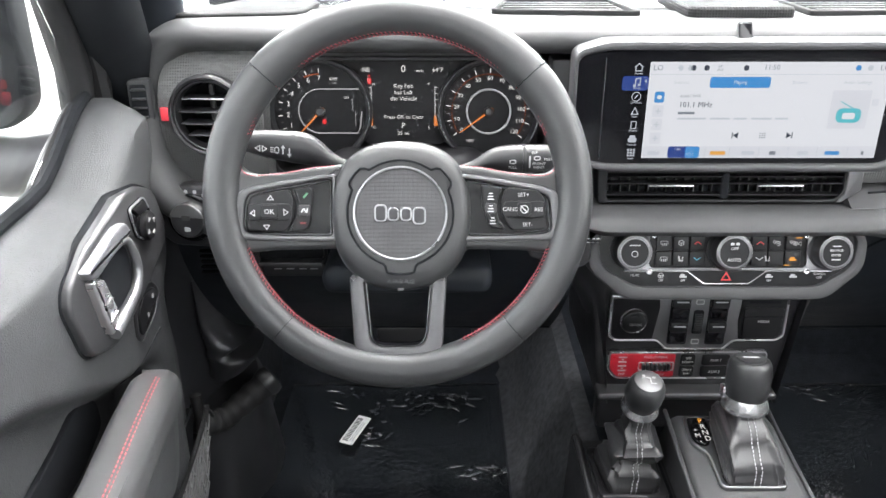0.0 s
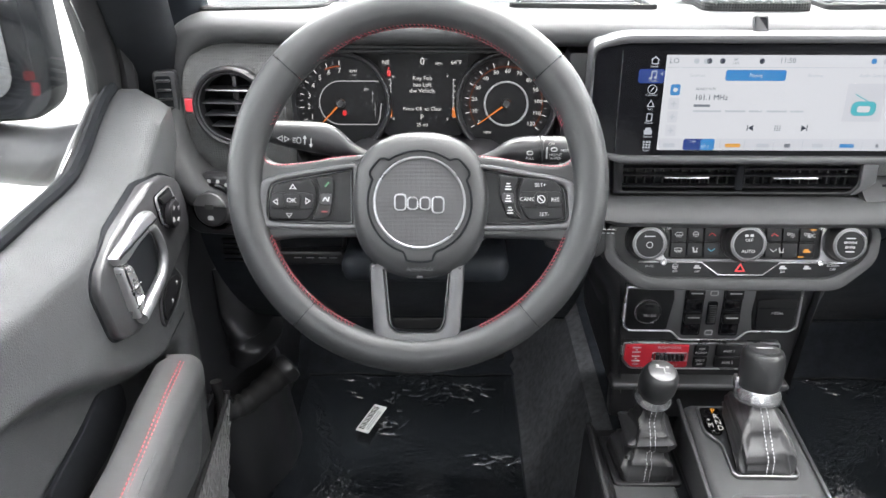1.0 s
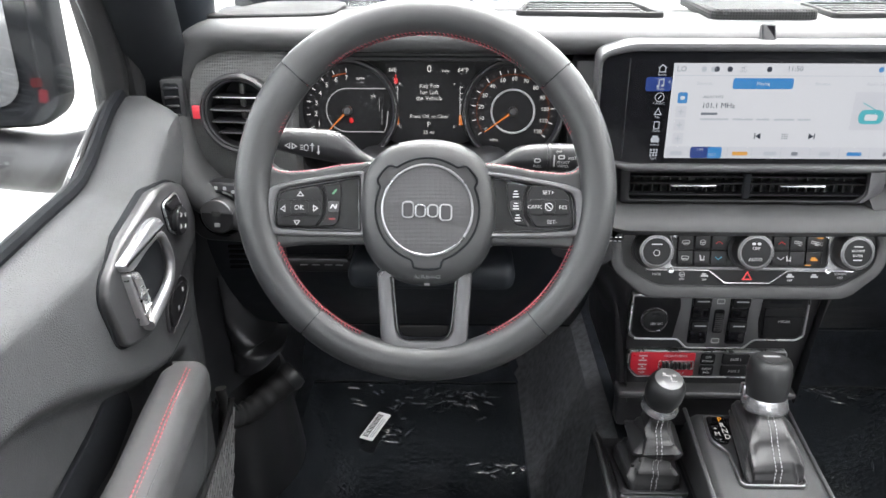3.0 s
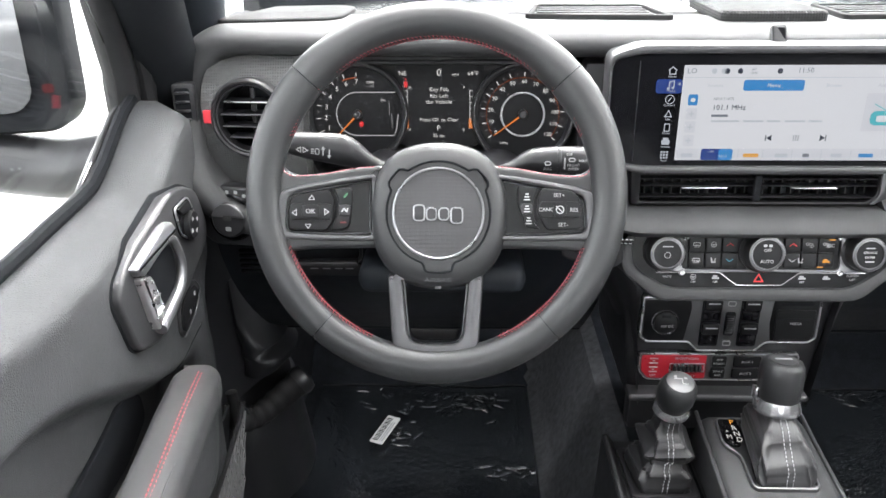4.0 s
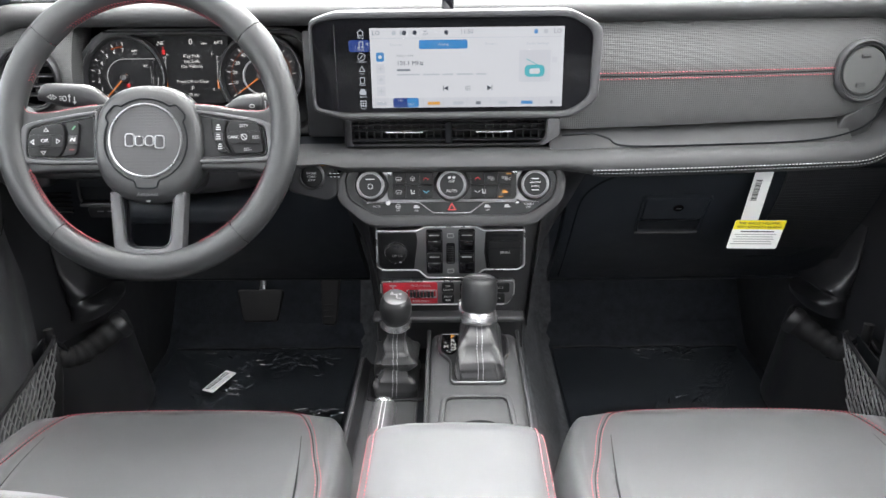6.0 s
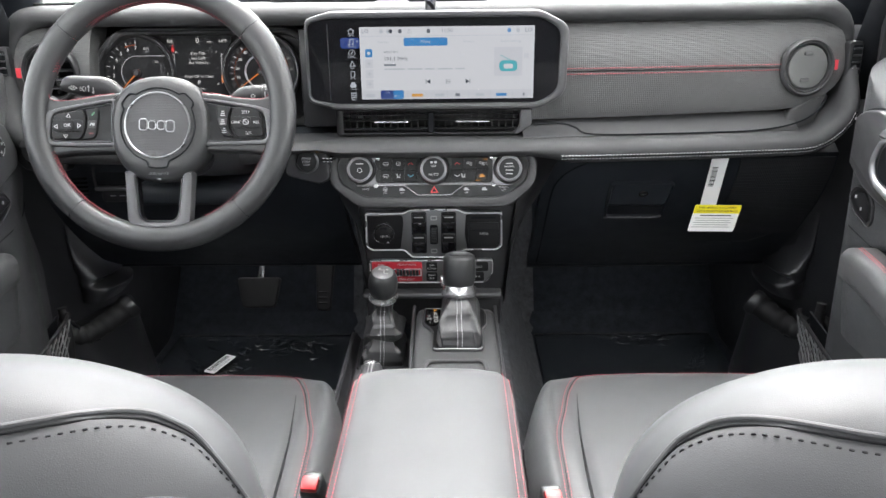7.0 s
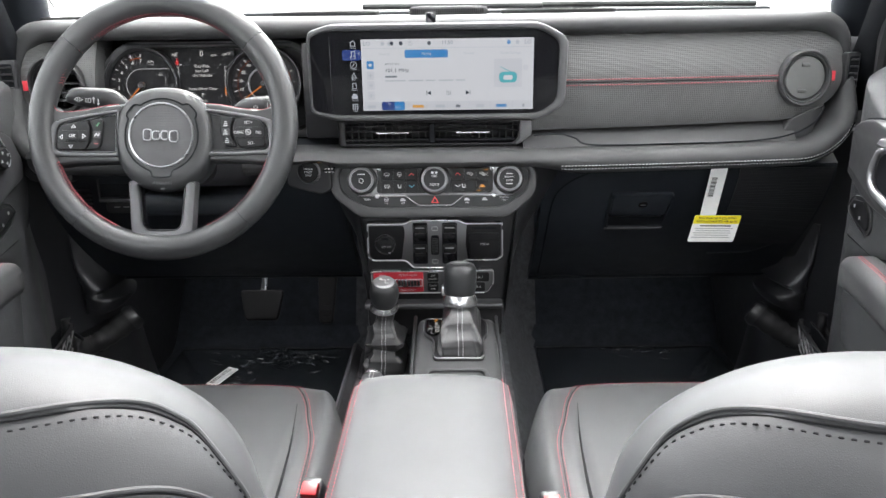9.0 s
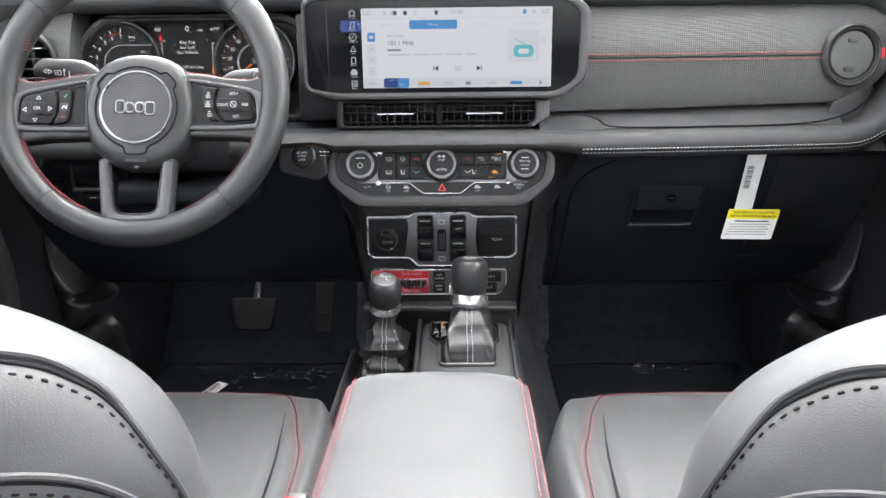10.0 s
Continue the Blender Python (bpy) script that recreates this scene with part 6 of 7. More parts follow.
part("knob", lathe([(0.0185, 0.009), (0.0205, 0.014), (0.0232, 0.024), (0.0236, 0.034), (0.0226, 0.043), (0.0200, 0.0495), (0.0170, 0.0525), (0.001, 0.0530)], 32, TN), RIM, tcase, "rounded leather knob")
part("knob_cap", lathe([(0.0172, 0.0515), (0.0168, 0.0535), (0.014, 0.0548), (0.001, 0.0553)], 28, TN), mat("cap_silver", (0.13, 0.13, 0.133), 0.42, metal=0.6), tcase, "silver shift pattern cap")
for a, b, w, h in ((-0.003, 0.003, 0.010, 0.0014), (0.002, 0.0, 0.0014, 0.008), (0.005, -0.005, 0.007, 0.0014), (-0.0055, 0.006, 0.0035, 0.0035), (0.0065, 0.004, 0.004, 0.003)):
    bar(w, h, TN @ pose(a, b, 0.0553), WHITEPRINT, tcase, "pattern_mark")

# ---- hand brake ----
hb = thing("hand_brake", "leather hand brake lever with grey stitching", "hand brake")
bm = tube(smooth_path([(-0.096, 0.682, 0.288), (-0.095, 0.64, 0.294), (-0.093, 0.56, 0.298), (-0.091, 0.45, 0.292), (-0.090, 0.34, 0.28)], 5), 0.0165, 14)
part("grip", bm, BOOT, hb, "stitched black leather grip")
part("release_button", lathe([(0.0125, -0.006), (0.0125, 0.006), (0.011, 0.010), (0.007, 0.0125), (0.001, 0.013)], 20, pose(-0.0963, 0.676, 0.2935, -62)), CHROME, hb, "silver release button")
for dx in (-0.0025, 0.0025):
    part("grey_stitching", stitches([(-0.094 + dx, y, 0.3106 + 0.003 * ease(0.66, 0.58, y)) for y in span(0.665, 0.42, 20)], 0.0034, 0.0016, 0.0006), GREYTHREAD, hb)


# ---- front seats ----
def seat(name, s, xb, hw, label, high):
    th = thing(name, label, "car seat", "front seats")
    X = s * 0.374

    def cush(x, y):
        u = abs(x) / 0.262
        z = 0.268 - 0.05 * ease(0.62, 0.05, y) + 0.018 * ease(0.77, 0.90, u) * ease(0.80, 0.50, y)
        z -= 0.0035 * math.exp(-((u - 0.80) / 0.03) ** 2) * ease(0.74, 0.66, y)
        z -= 0.007 * math.exp(-((u - 0.69) / 0.022) ** 2) * ease(0.66, 0.52, y)
        z -= 0.10 * max(0, (y - 0.70) / 0.075) ** 2 + 0.13 * max(0, (u - 0.80) / 0.20) ** 2.6
        k = 1 - 0.11 * ease(0.56, 0.79, y) ** 1.5
        return (X + x * k, y - 0.035 * (abs(x) / 0.262) ** 3 * ease(0.4, 0.75, y), z)
    part("cushion", sheet(cush, span(-0.262, 0.262, 110), span(0.0, 0.775, 70), (0, 0, -0.07)), LEATHER, th, "smooth dark grey leather cushion")
    part("cushion_base", block(X, 0.36, 0.09, 0.42, 0.66, 0.16, 0.04, 3), PLASTIC, th)

    def on(x, y, lift=0.0006):
        p = Vector(cush(x, y))
        return p + Vector((0, 0, lift))
    # seams: across the front and back along both bolsters
    seam = 0.188
    path = [(-seam - 0.027, 0.10), (-seam - 0.023, 0.45), (-seam - 0.020, 0.55), (-seam - 0.008, 0.61), (-seam + 0.002, 0.675), (-seam + 0.02, 0.712), (-seam + 0.06, 0.722)] + [(x, 0.724) for x in span(-0.08, 0.08, 4)] + [(seam - 0.06, 0.722), (seam - 0.02, 0.712), (seam - 0.002, 0.675), (seam + 0.008, 0.61), (seam + 0.020, 0.55), (seam + 0.023, 0.45), (seam + 0.027, 0.10)]
    pts2 = [(p.x, p.y) for p in smooth_path([(a, b, 0) for a, b in path], 8)]
    part("seam_piping", tube([on(a, b, 0.0002) for a, b in pts2], 0.0007, 6), THREADSHADE, th)
    for k in (0.987, 1.022):
        line = [on(a * k, b + (0.006 if k > 1 else -0.003) * ease(0.60, 0.71, b), 0.0008) for a, b in pts2]
        part("red_stitching", stitches(line, 0.0034, 0.0024, 0.0006), REDTHREAD, th, "red double stitching")
    for q in (-1, 1):
        # black tubes put the shade of the leather folds into colour
        part("crease_shade", tube([on(q * (0.175 + 0.009 * ease(0.66, 0.46, y)), y, -0.0002) for y in span(0.10, 0.655, 24)], [0.0005 + 0.0024 * ease(0.66, 0.45, y) for y in span(0.10, 0.655, 24)], 6), THREADSHADE, th)
        part("bolster_piping", tube([on(q * 0.252, y, 0.0) for y in span(0.05, 0.62, 20)], 0.0022, 6), THREADSHADE, th)

    def shape(x):
        """Across the backrest: how far out, the rounding, the height of the ridge and its depth; the shoulders fall away and wrap forward."""
        u = min(1, abs(x) / hw)
        fall = max(0.0, (u - 0.45) / 0.55) ** 2.2
        R = max(0.014, 0.085 * max(0.0, 1 - u ** 4) ** 0.6)
        top = high - 0.115 * (1 - max(0.0, 1 - fall) ** 0.45)
        return u, R, top, -0.006 + 0.010 * u * u + 0.342 * R + 0.030 * u ** 5

    def prof(x, j, n=28):
        """A point of the backrest's section at x: from the rear foot over the rounded top to the front foot."""
        u, R, top, yc = shape(x)
        z1 = top - R
        t = j / n
        if t < 0.36:
            z, dy = 0.15 + (z1 - 0.15) * t / 0.36, -R
        elif t > 0.64:
            z = 0.15 + (z1 - 0.15) * (1 - t) / 0.36
            dy = R + max(0.0, 0.078 - R) * ease(0.0, 0.14, z1 - z) * (1 - 0.80 * u ** 8)
        else:
            a = math.pi * (t - 0.36) / 0.28
            z, dy = z1 + R * math.sin(a), -R * math.cos(a)
        return Vector((xb + x, yc + dy + 0.26 * max(0.0, z1 - 0.05 - z), z))

    def rear(x, z, lift=0.0):
        """The point of the rear face at a height, lifted off it."""
        u, R, top, yc = shape(x)
        z1 = top - R
        yc += 0.26 * max(0.0, z1 - 0.05 - z)
        c = math.sqrt(max(0.0, R * R - (z - z1) ** 2)) if z > z1 else R
        n = Vector((0, -c, max(0.0, z - z1))).normalized()
        return Vector((xb + x, yc - c, z)) + n * lift
    xs = [hw * math.sin(math.pi / 2 * i / 44) for i in range(-44, 45)]
    bm = bmesh.new()
    rings(bm, [[prof(x, j) for j in range(29)] for x in xs], closed=True, cap=(True, True))
    part("backrest", bm, LEATHER, th, "smooth dark grey leather backrest")
    # lapped seams with coarse dark stitches round the shoulder
    for upper in (True, False):
        def sample(x, lift, down):
            u, R, top, yc = shape(x)
            d = 0.0008 + 0.0118 * ease(0.84, 0.50, u) + 0.004 * ease(0.88, 1.0, u) if upper else 0.041 - 0.020 * ease(0.65, 0.95, u)
            return rear(x, top - d - down * (0.35 + 0.65 * ease(0.92, 0.60, u) if upper else 1), lift)
        across = [hw * (0.990 if upper else 0.992) * math.sin(math.pi / 2 * i / 60) for i in range(-60, 61)]
        part("lapped_seam", tube([sample(x, 0.0002, 0.0) for x in across], 0.0017, 8), LEATHER, th)
        part("seam_groove", tube([sample(x, -0.0005, 0.0020) for x in across], 0.0007, 6), THREADSHADE, th)
        part("stitching", stitches([sample(x, 0.0000, 0.0056) for x in across], 0.0028, 0.0030, 0.00062), THREADSHADE, th, "coarse dark stitching")
    for q in (-1, 1):
        edge = [Vector(prof(q * hw * 0.9995, 28 * t)) + Vector((q * 0.0004, 0, 0)) for t in span(0.20, 0.80, 40)]
        part("side_piping", tube(edge, 0.0022, 8, up=(1, 0, 0)), LEATHER, th, "raised leather piping")
    return th


seat("driver_seat", -1, -0.374, 0.285, "dark grey leather driver seat with red stitching", 0.6390)
seat("passenger_seat", 1, 0.400, 0.279, "dark grey leather passenger seat with red stitching", 0.6330)

for s, x in ((-1, -0.128), (1, 0.134)):
    b = thing("seatbelt_buckle", "black seat belt buckle with red release button", "buckle", "seat belt buckles")
    M = pose(x + s * (0.004 if s < 0 else -0.004), 0.392 if s < 0 else 0.366, 0.284, 25, 0, s * 6)
    part("body", block(0, 0, 0, 0.024, 0.030, 0.060, 0.005, 3, M), SATIN, b)
    part("release_button", block(0, -0.004, 0.032, 0.019, 0.018, 0.010, 0.003, 2, M), mat("red_button", (0.28, 0.008, 0.010), 0.35, vary=0.03), b, "bright red push button")
    part("strap", block(0, 0.004, -0.06, 0.020, 0.006, 0.08, 0.002, 2, M), DARK, b)


# ---- doors ----
HANDLE = mat("satin_silver_handle", (0.24, 0.24, 0.25), 0.36, metal=0.8, vary=0.04)
HANDLETRIM = mat("handle_trim", (0.024, 0.024, 0.0255), 0.40, grain=0.15, grain_size=0.0008)


def sill_z(y):
    return 0.650 + 0.012 * ease(0.50, 0.72, y) + 0.066 * ease(0.70, 0.86, y)


def door(name, s, label):
    th = thing(name, label, "car door", kind="structure")

    def skin_x(y, z):
        top = sill_z(y)
        x = 0.662
        x += 0.045 * ease(top - 0.026, top + 0.010, z)          # rolls out to the sill
        x += 0.018 * ease(0.62, 0.40, y)
        brow = 0.562 - 0.105 * ease(0.46, 0.78, y)
        pocket = ease(brow, brow - 0.036, z) * ease(0.18, 0.24, z)
        x += 0.038 * pocket * ease(0.80, 0.74, y)                  # hollow below the arm rest
        x += 0.02 * ease(0.22, 0.10, z)
        x += 0.03 * ease(0.88, 0.95, y) * ease(0.5, 0.7, z) + 0.035 * ease(0.815, 0.93, y) * ease(0.56, 0.48, z)
        x += (0.055 * ease(0.80, 0.92, y) if s > 0 else 0.0)
        return x

    def skin(y, v):
        z = 0.06 + (sill_z(y) - 0.06) * v
        y = -0.10 + (y + 0.10) * (1.03 - 0.07 * ease(0.36, 0.56, z)) / 1.03
        z = 0.06 + (sill_z(y) - 0.06) * v
        return (s * skin_x(y, z), y, z)
    part("trim_panel", sheet(skin, span(-0.10, 0.93, 110), span(0, 1, 90), (s * 0.022, 0, 0)), DOORSKIN, th, "grained dark grey door trim")
    part("outer_skin", sheet(lambda y, v: (s * (0.765 - 0.02 * v ** 3), y, 0.0 + (sill_z(y) - 0.018) * v), span(-0.10, 0.95, 20), span(0, 1, 10), (s * 0.01, 0, 0)), PAINT, th, "dark painted outer door skin")
    # window seal along the sill and the frame that rises in front of the glass
    sill = [(s * 0.722, y, sill_z(y) + 0.005) for y in span(-0.10, 0.850, 30)]
    part("window_seal", tube(sill, 0.007, 8), DARK, th, "black rubber window seal")
    part("outer_sill", tube([(s * 0.737, p[1], p[2] - 0.008) for p in sill], 0.006, 8), RUBBER, th)
    part("front_frame", tube([(s * 0.738, 0.862, 0.700), (s * 0.733, 0.855, 0.76), (s * 0.713, 0.765, 0.93), (s * 0.66, 0.46, 1.26)], 0.020, 10, flat=1.0), RUBBER, th, "black window frame")
    part("front_seal", tube([(s * 0.718, 0.880, 0.700), (s * 0.712, 0.872, 0.76), (s * 0.692, 0.780, 0.93), (s * 0.64, 0.48, 1.26)], 0.012, 8), RUBBER, th)
    g = part("pane", sheet(lambda y, v: (s * (0.735 - 0.075 * v), y - 0.42 * v * ease(0.3, 0.86, y), sill_z(y) + (1.25 - sill_z(y)) * v), span(-0.08, 0.87, 12), span(0, 1, 3), (s * 0.003, 0, 0)), GLASS, th, "clear window glass")
    g.visible_shadow = False

    def DM(y, z, x=0.657):
        """A pose on the door: local x runs forward, y up, z into the cabin."""
        return Matrix(((0, 0, -s, s * x), (1, 0, 0, y), (0, 1, 0, z), (0, 0, 0, 1)))

    def lay(name, bm, material, parent, lab=""):
        """Fits a flat piece to the curve of the trim."""
        for v in bm.verts:
            v.co.x += s * (skin_x(v.co.y, v.co.z) - 0.662)
        return part(name, bm, material, parent, lab)
    # handle surround with lever and loop; a flat black plate paints the cup's shade
    bez = rounded([(0.751, 0.656), (0.789, 0.650), (0.824, 0.634), (0.846, 0.588), (0.839, 0.566), (0.740, 0.532), (0.672, 0.524), (0.620, 0.540), (0.599, 0.600), (0.606, 0.618), (0.640, 0.636)], [0.012, 0.01, 0.014, 0.012, 0.014, 0.03, 0.012, 0.014, 0.010, 0.014, 0.02], 4)
    bp = lay("handle_bezel", plate(bez, 0.013, DM(0, 0, 0.666), 0.004), HANDLETRIM, th, "dark grey handle surround")
    lay("bezel_gap", ring_plate(shrink(bez, -0.0030), shrink(bez, 0.0015), 0.0016, DM(0, 0, 0.6625), 0.0004), DARK, bp)
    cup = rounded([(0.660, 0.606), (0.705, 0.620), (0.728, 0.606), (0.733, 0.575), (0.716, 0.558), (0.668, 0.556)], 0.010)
    lay("handle_cup_shade", plate(cup, 0.0025, DM(0, 0, 0.6545), 0.001), DARK, bp, "flat black plate, painted shade of the handle cup")
    loop = [(0.702, 0.622), (0.722, 0.614), (0.735, 0.584), (0.724, 0.563), (0.695, 0.553), (0.658, 0.545)]
    bm = tube([DM(0, 0, 0.647) @ Vector((q.x, q.y, 0)) for q in smooth_path([(a, b, 0) for a, b in loop], 6)], [0.0038 + 0.0030 * i / 30 for i in range(31)], 10, up=(1, 0, 0))
    lay("handle_loop", bm, HANDLE, bp, "satin silver handle loop")
    pull = rounded([(0.700, 0.638), (0.722, 0.635), (0.732, 0.622), (0.712, 0.616), (0.680, 0.615), (0.644, 0.610), (0.630, 0.615), (0.623, 0.625)], 0.005)
    lay("pull_lever", plate(pull, 0.011, DM(0, 0, 0.655), 0.005), HANDLE, bp, "satin silver pull lever")
    stem = rounded([(0.632, 0.612), (0.654, 0.606), (0.671, 0.566), (0.666, 0.556), (0.654, 0.545), (0.647, 0.560)], 0.004)
    lay("lever_stem", plate(stem, 0.011, DM(0, 0, 0.655), 0.004), SILVER, bp, "satin silver lever stem")
    for t in (0.35, 0.80):
        p0, p1 = Vector((0.637, 0.600)).lerp(Vector((0.650, 0.552)), t), Vector((0.660, 0.595)).lerp(Vector((0.668, 0.558)), t)
        lay("stem_joint", tube([DM(0, 0, 0.6435) @ Vector((p0.x, p0.y, 0)), DM(0, 0, 0.6435) @ Vector((p1.x, p1.y, 0))], 0.0009, 6), CHROME, bp)
    if s < 0:
        sw_o = rounded([(0.745, 0.640), (0.786, 0.640), (0.797, 0.622), (0.808, 0.606), (0.800, 0.590), (0.776, 0.592), (0.754, 0.606)], 0.007, 4)
        mirror_pod = lay("mirror_switch", plate(sw_o, 0.004, DM(0, 0, 0.6545), 0.001), GLOSS, bp, "black mirror adjuster")
        lay("switch_edge", ring_plate(sw_o, shrink(sw_o, 0.0018), 0.002, DM(0, 0, 0.6515), 0.0004), SILVER, mirror_pod)
        lay("adjuster_dial", lathe([(0.0165, 0.0), (0.0165, 0.004), (0.0145, 0.006), (0.001, 0.006)], 24, DM(0.781, 0.608, 0.6505)), KEY, mirror_pod)
        for a in (0, 90, 180, 270):
            lay("arrow_mark", plate([(0.0032 * math.cos(b), 0.0032 * math.sin(b)) for b in (0, 2.1, 4.2)], 0.0008, DM(0.781, 0.608, 0.6445) @ pose(0, 0, 0, 0, 0, a + 25) @ pose(0.0095, 0, 0)), WHITEPRINT, mirror_pod)
        lay("side_key", plate(rounded([(0.750, 0.637), (0.784, 0.636), (0.790, 0.624), (0.762, 0.626)], 0.003), 0.003, DM(0, 0, 0.6510), 0.001), KEY, mirror_pod)
    lock_o = rounded([(0.760, 0.541), (0.796, 0.536), (0.812, 0.516), (0.790, 0.497), (0.745, 0.484), (0.735, 0.496), (0.738, 0.522)], 0.008)
    lock = lay("lock_switch", plate(lock_o, 0.004, DM(0, 0, 0.664), 0.001), SATIN, th, "black door lock switch")
    lay("switch_edge", ring_plate(lock_o, shrink(lock_o, 0.0016), 0.002, DM(0, 0, 0.6605), 0.0004), GREYTRIM, lock)
    lay("rocker", plate(shrink(lock_o, 0.007), 0.003, DM(0, 0, 0.6605), 0.001), KEY, lock)
    for y, z in ((0.766, 0.508), (0.785, 0.522)):
        lay("lock_mark", plate(rr(0.0035, 0.0050, 0.001), 0.0008, DM(y, z, 0.6575)), WHITEPRINT, lock)
    part("panel_seam", tube([(s * (skin_x(y, z) - 0.0002), y, z) for y, z in ((0.895, 0.492), (0.853, 0.481), (0.800, 0.471), (0.729, 0.460), (0.70, 0.462))], 0.0011, 6), DARK, th)

    # padded arm rest; the shaded pull cup behind it is only a black plate
    path = [(0.645, 0.742, 0.448), (0.642, 0.730, 0.464), (0.640, 0.700, 0.470), (0.638, 0.64, 0.466), (0.637, 0.56, 0.452), (0.637, 0.45, 0.433), (0.637, 0.30, 0.420), (0.637, 0.05, 0.415)]
    bm = bmesh.new()
    loops = []
    for i, (x, y, z) in enumerate(path):
        k = 0.45 if i == 0 else (0.86 if i == 1 else 1)
        w = 0.0255 + 0.010 * ease(0.52, 0.36, y)
        loops.append([Vector((s * (x + 0.006 * ease(0.52, 0.36, y) + w * k * a), y, z - 0.030 + 0.030 * k * b)) for a, b in rr(2, 2, 0.70, 6)])
    rings(bm, loops, cap=(True, True))
    arm = part("armrest", bm, SOFT, th, "padded armrest with red double stitching")
    part("armrest_side", sheet(lambda y, v: (s * (0.617 + 0.010 * v * v + 0.020 * ease(0.70, 0.75, y)), y, (0.45 - 0.10 * ease(0.60, 0.2, y)) * (1 - v) + 0.36 * v - 0.03 * v), span(0.05, 0.745, 24), span(0, 1, 6), (s * 0.030, 0, 0)), DOORSKIN, th)
    for d in (0.0, 0.0034):
        line = smooth_path([(s * (x - 0.0115 + d), y, z + 0.0004 + 0.0002 * (d > 0) - 0.0012 * (d == 0)) for x, y, z in path[2:]], 8)
        part("red_stitching", stitches(line, 0.0040, 0.0014, 0.0008), REDTHREAD, arm, "red double stitching")
    part("pull_cup_shade", plate(rounded([(0.520, 0.438), (0.591, 0.452), (0.651, 0.468), (0.690, 0.450), (0.694, 0.415), (0.635, 0.395), (0.560, 0.395)], 0.012), 0.006, DM(0, 0, 0.7010), 0.002), DARK, th, "flat black plate for the shade in the pull cup")
    # map pocket with a net
    rim_ = [(s * 0.668, 0.928, 0.270), (s * 0.664, 0.90, 0.265), (s * 0.660, 0.78, 0.247), (s * 0.658, 0.60, 0.222), (s * 0.658, 0.20, 0.180)]
    part("pocket_rim", tube(smooth_path(rim_, 6), 0.0035, 8), RUBBER, th)
    part("pocket_edge", tube(smooth_path([(s * 0.668, 0.932, 0.275), (s * 0.670, 0.895, 0.20), (s * 0.675, 0.835, 0.06)], 6), 0.005, 8), RUBBER, th)
    part("pocket_shell", sheet(lambda y, v: (s * 0.686, y - 0.10 * (1 - v), 0.06 + v * (0.21 - 0.15 * (0.93 - y))), span(0.15, 0.93, 16), span(0, 1, 4), (s * 0.003, 0, 0)), DARK, th)
    bm = bmesh.new()
    net = lambda y, v: Vector((s * (0.668 - 0.006 * v - 0.004 * math.sin(v * 3.1)), y - 0.10 * (1 - v), 0.06 + v * (0.207 - 0.145 * (0.93 - y))))
    for k in range(-10, 46):
        for slope in (1, -1):
            pts = []
            for i in range(15):
                v = i / 14
                y = 0.30 + k * 0.0180 + slope * (v - 0.5) * 0.13 + 0.002 * math.sin(i * 2.1 + k)
                if 0.30 < y < 0.925:
                    pts.append(net(y, v))
            if len(pts) > 2:
                tube(pts, 0.0017, 5, bm, cap=False)
    part("net", bm, mat("net_cord", (0.12, 0.12, 0.122), 0.6), th, "stretched dark cord net")
    return th


door("door_1", -1, "closed driver door with dark grey trim")
door("door_2", 1, "closed passenger door with dark grey trim").location.x = -0.028


# ---- foot wells ----
pedal = thing("brake_pedal", "black rubber faced brake pedal on a steel arm", "pedal")
BP = pose(-0.408, 1.262, 0.176, 62)
part("pad", plate(rounded([(-0.048, 0.034), (0.050, 0.034), (0.038, -0.034), (-0.034, -0.034)], 0.010), 0.012, BP, 0.004), RUBBER, pedal)
part("arm", tube([(-0.405, 1.275, 0.20), (-0.400, 1.30, 0.27), (-0.392, 1.26, 0.42), (-0.39, 1.20, 0.52)], 0.008, 8), SILVER, pedal, "bare steel arm")
gasp = thing("accelerator_pedal", "long narrow black accelerator pedal", "pedal")
GP = pose(-0.262, 1.27, 0.195, 62)
part("pad", plate(rounded([(-0.020, 0.065), (0.024, 0.065), (0.016, -0.062), (-0.014, -0.062)], 0.010), 0.014, GP, 0.004), RUBBER, gasp)
for i in range(3):
    part("rib", block(0.001, -0.045 + 0.012 * i, 0.0143, 0.022, 0.004, 0.003, 0.001, 1, GP), RUBBER, gasp)
part("arm", tube([(-0.26, 1.285, 0.22), (-0.26, 1.33, 0.32), (-0.26, 1.34, 0.45)], 0.010, 8), SATIN, gasp)

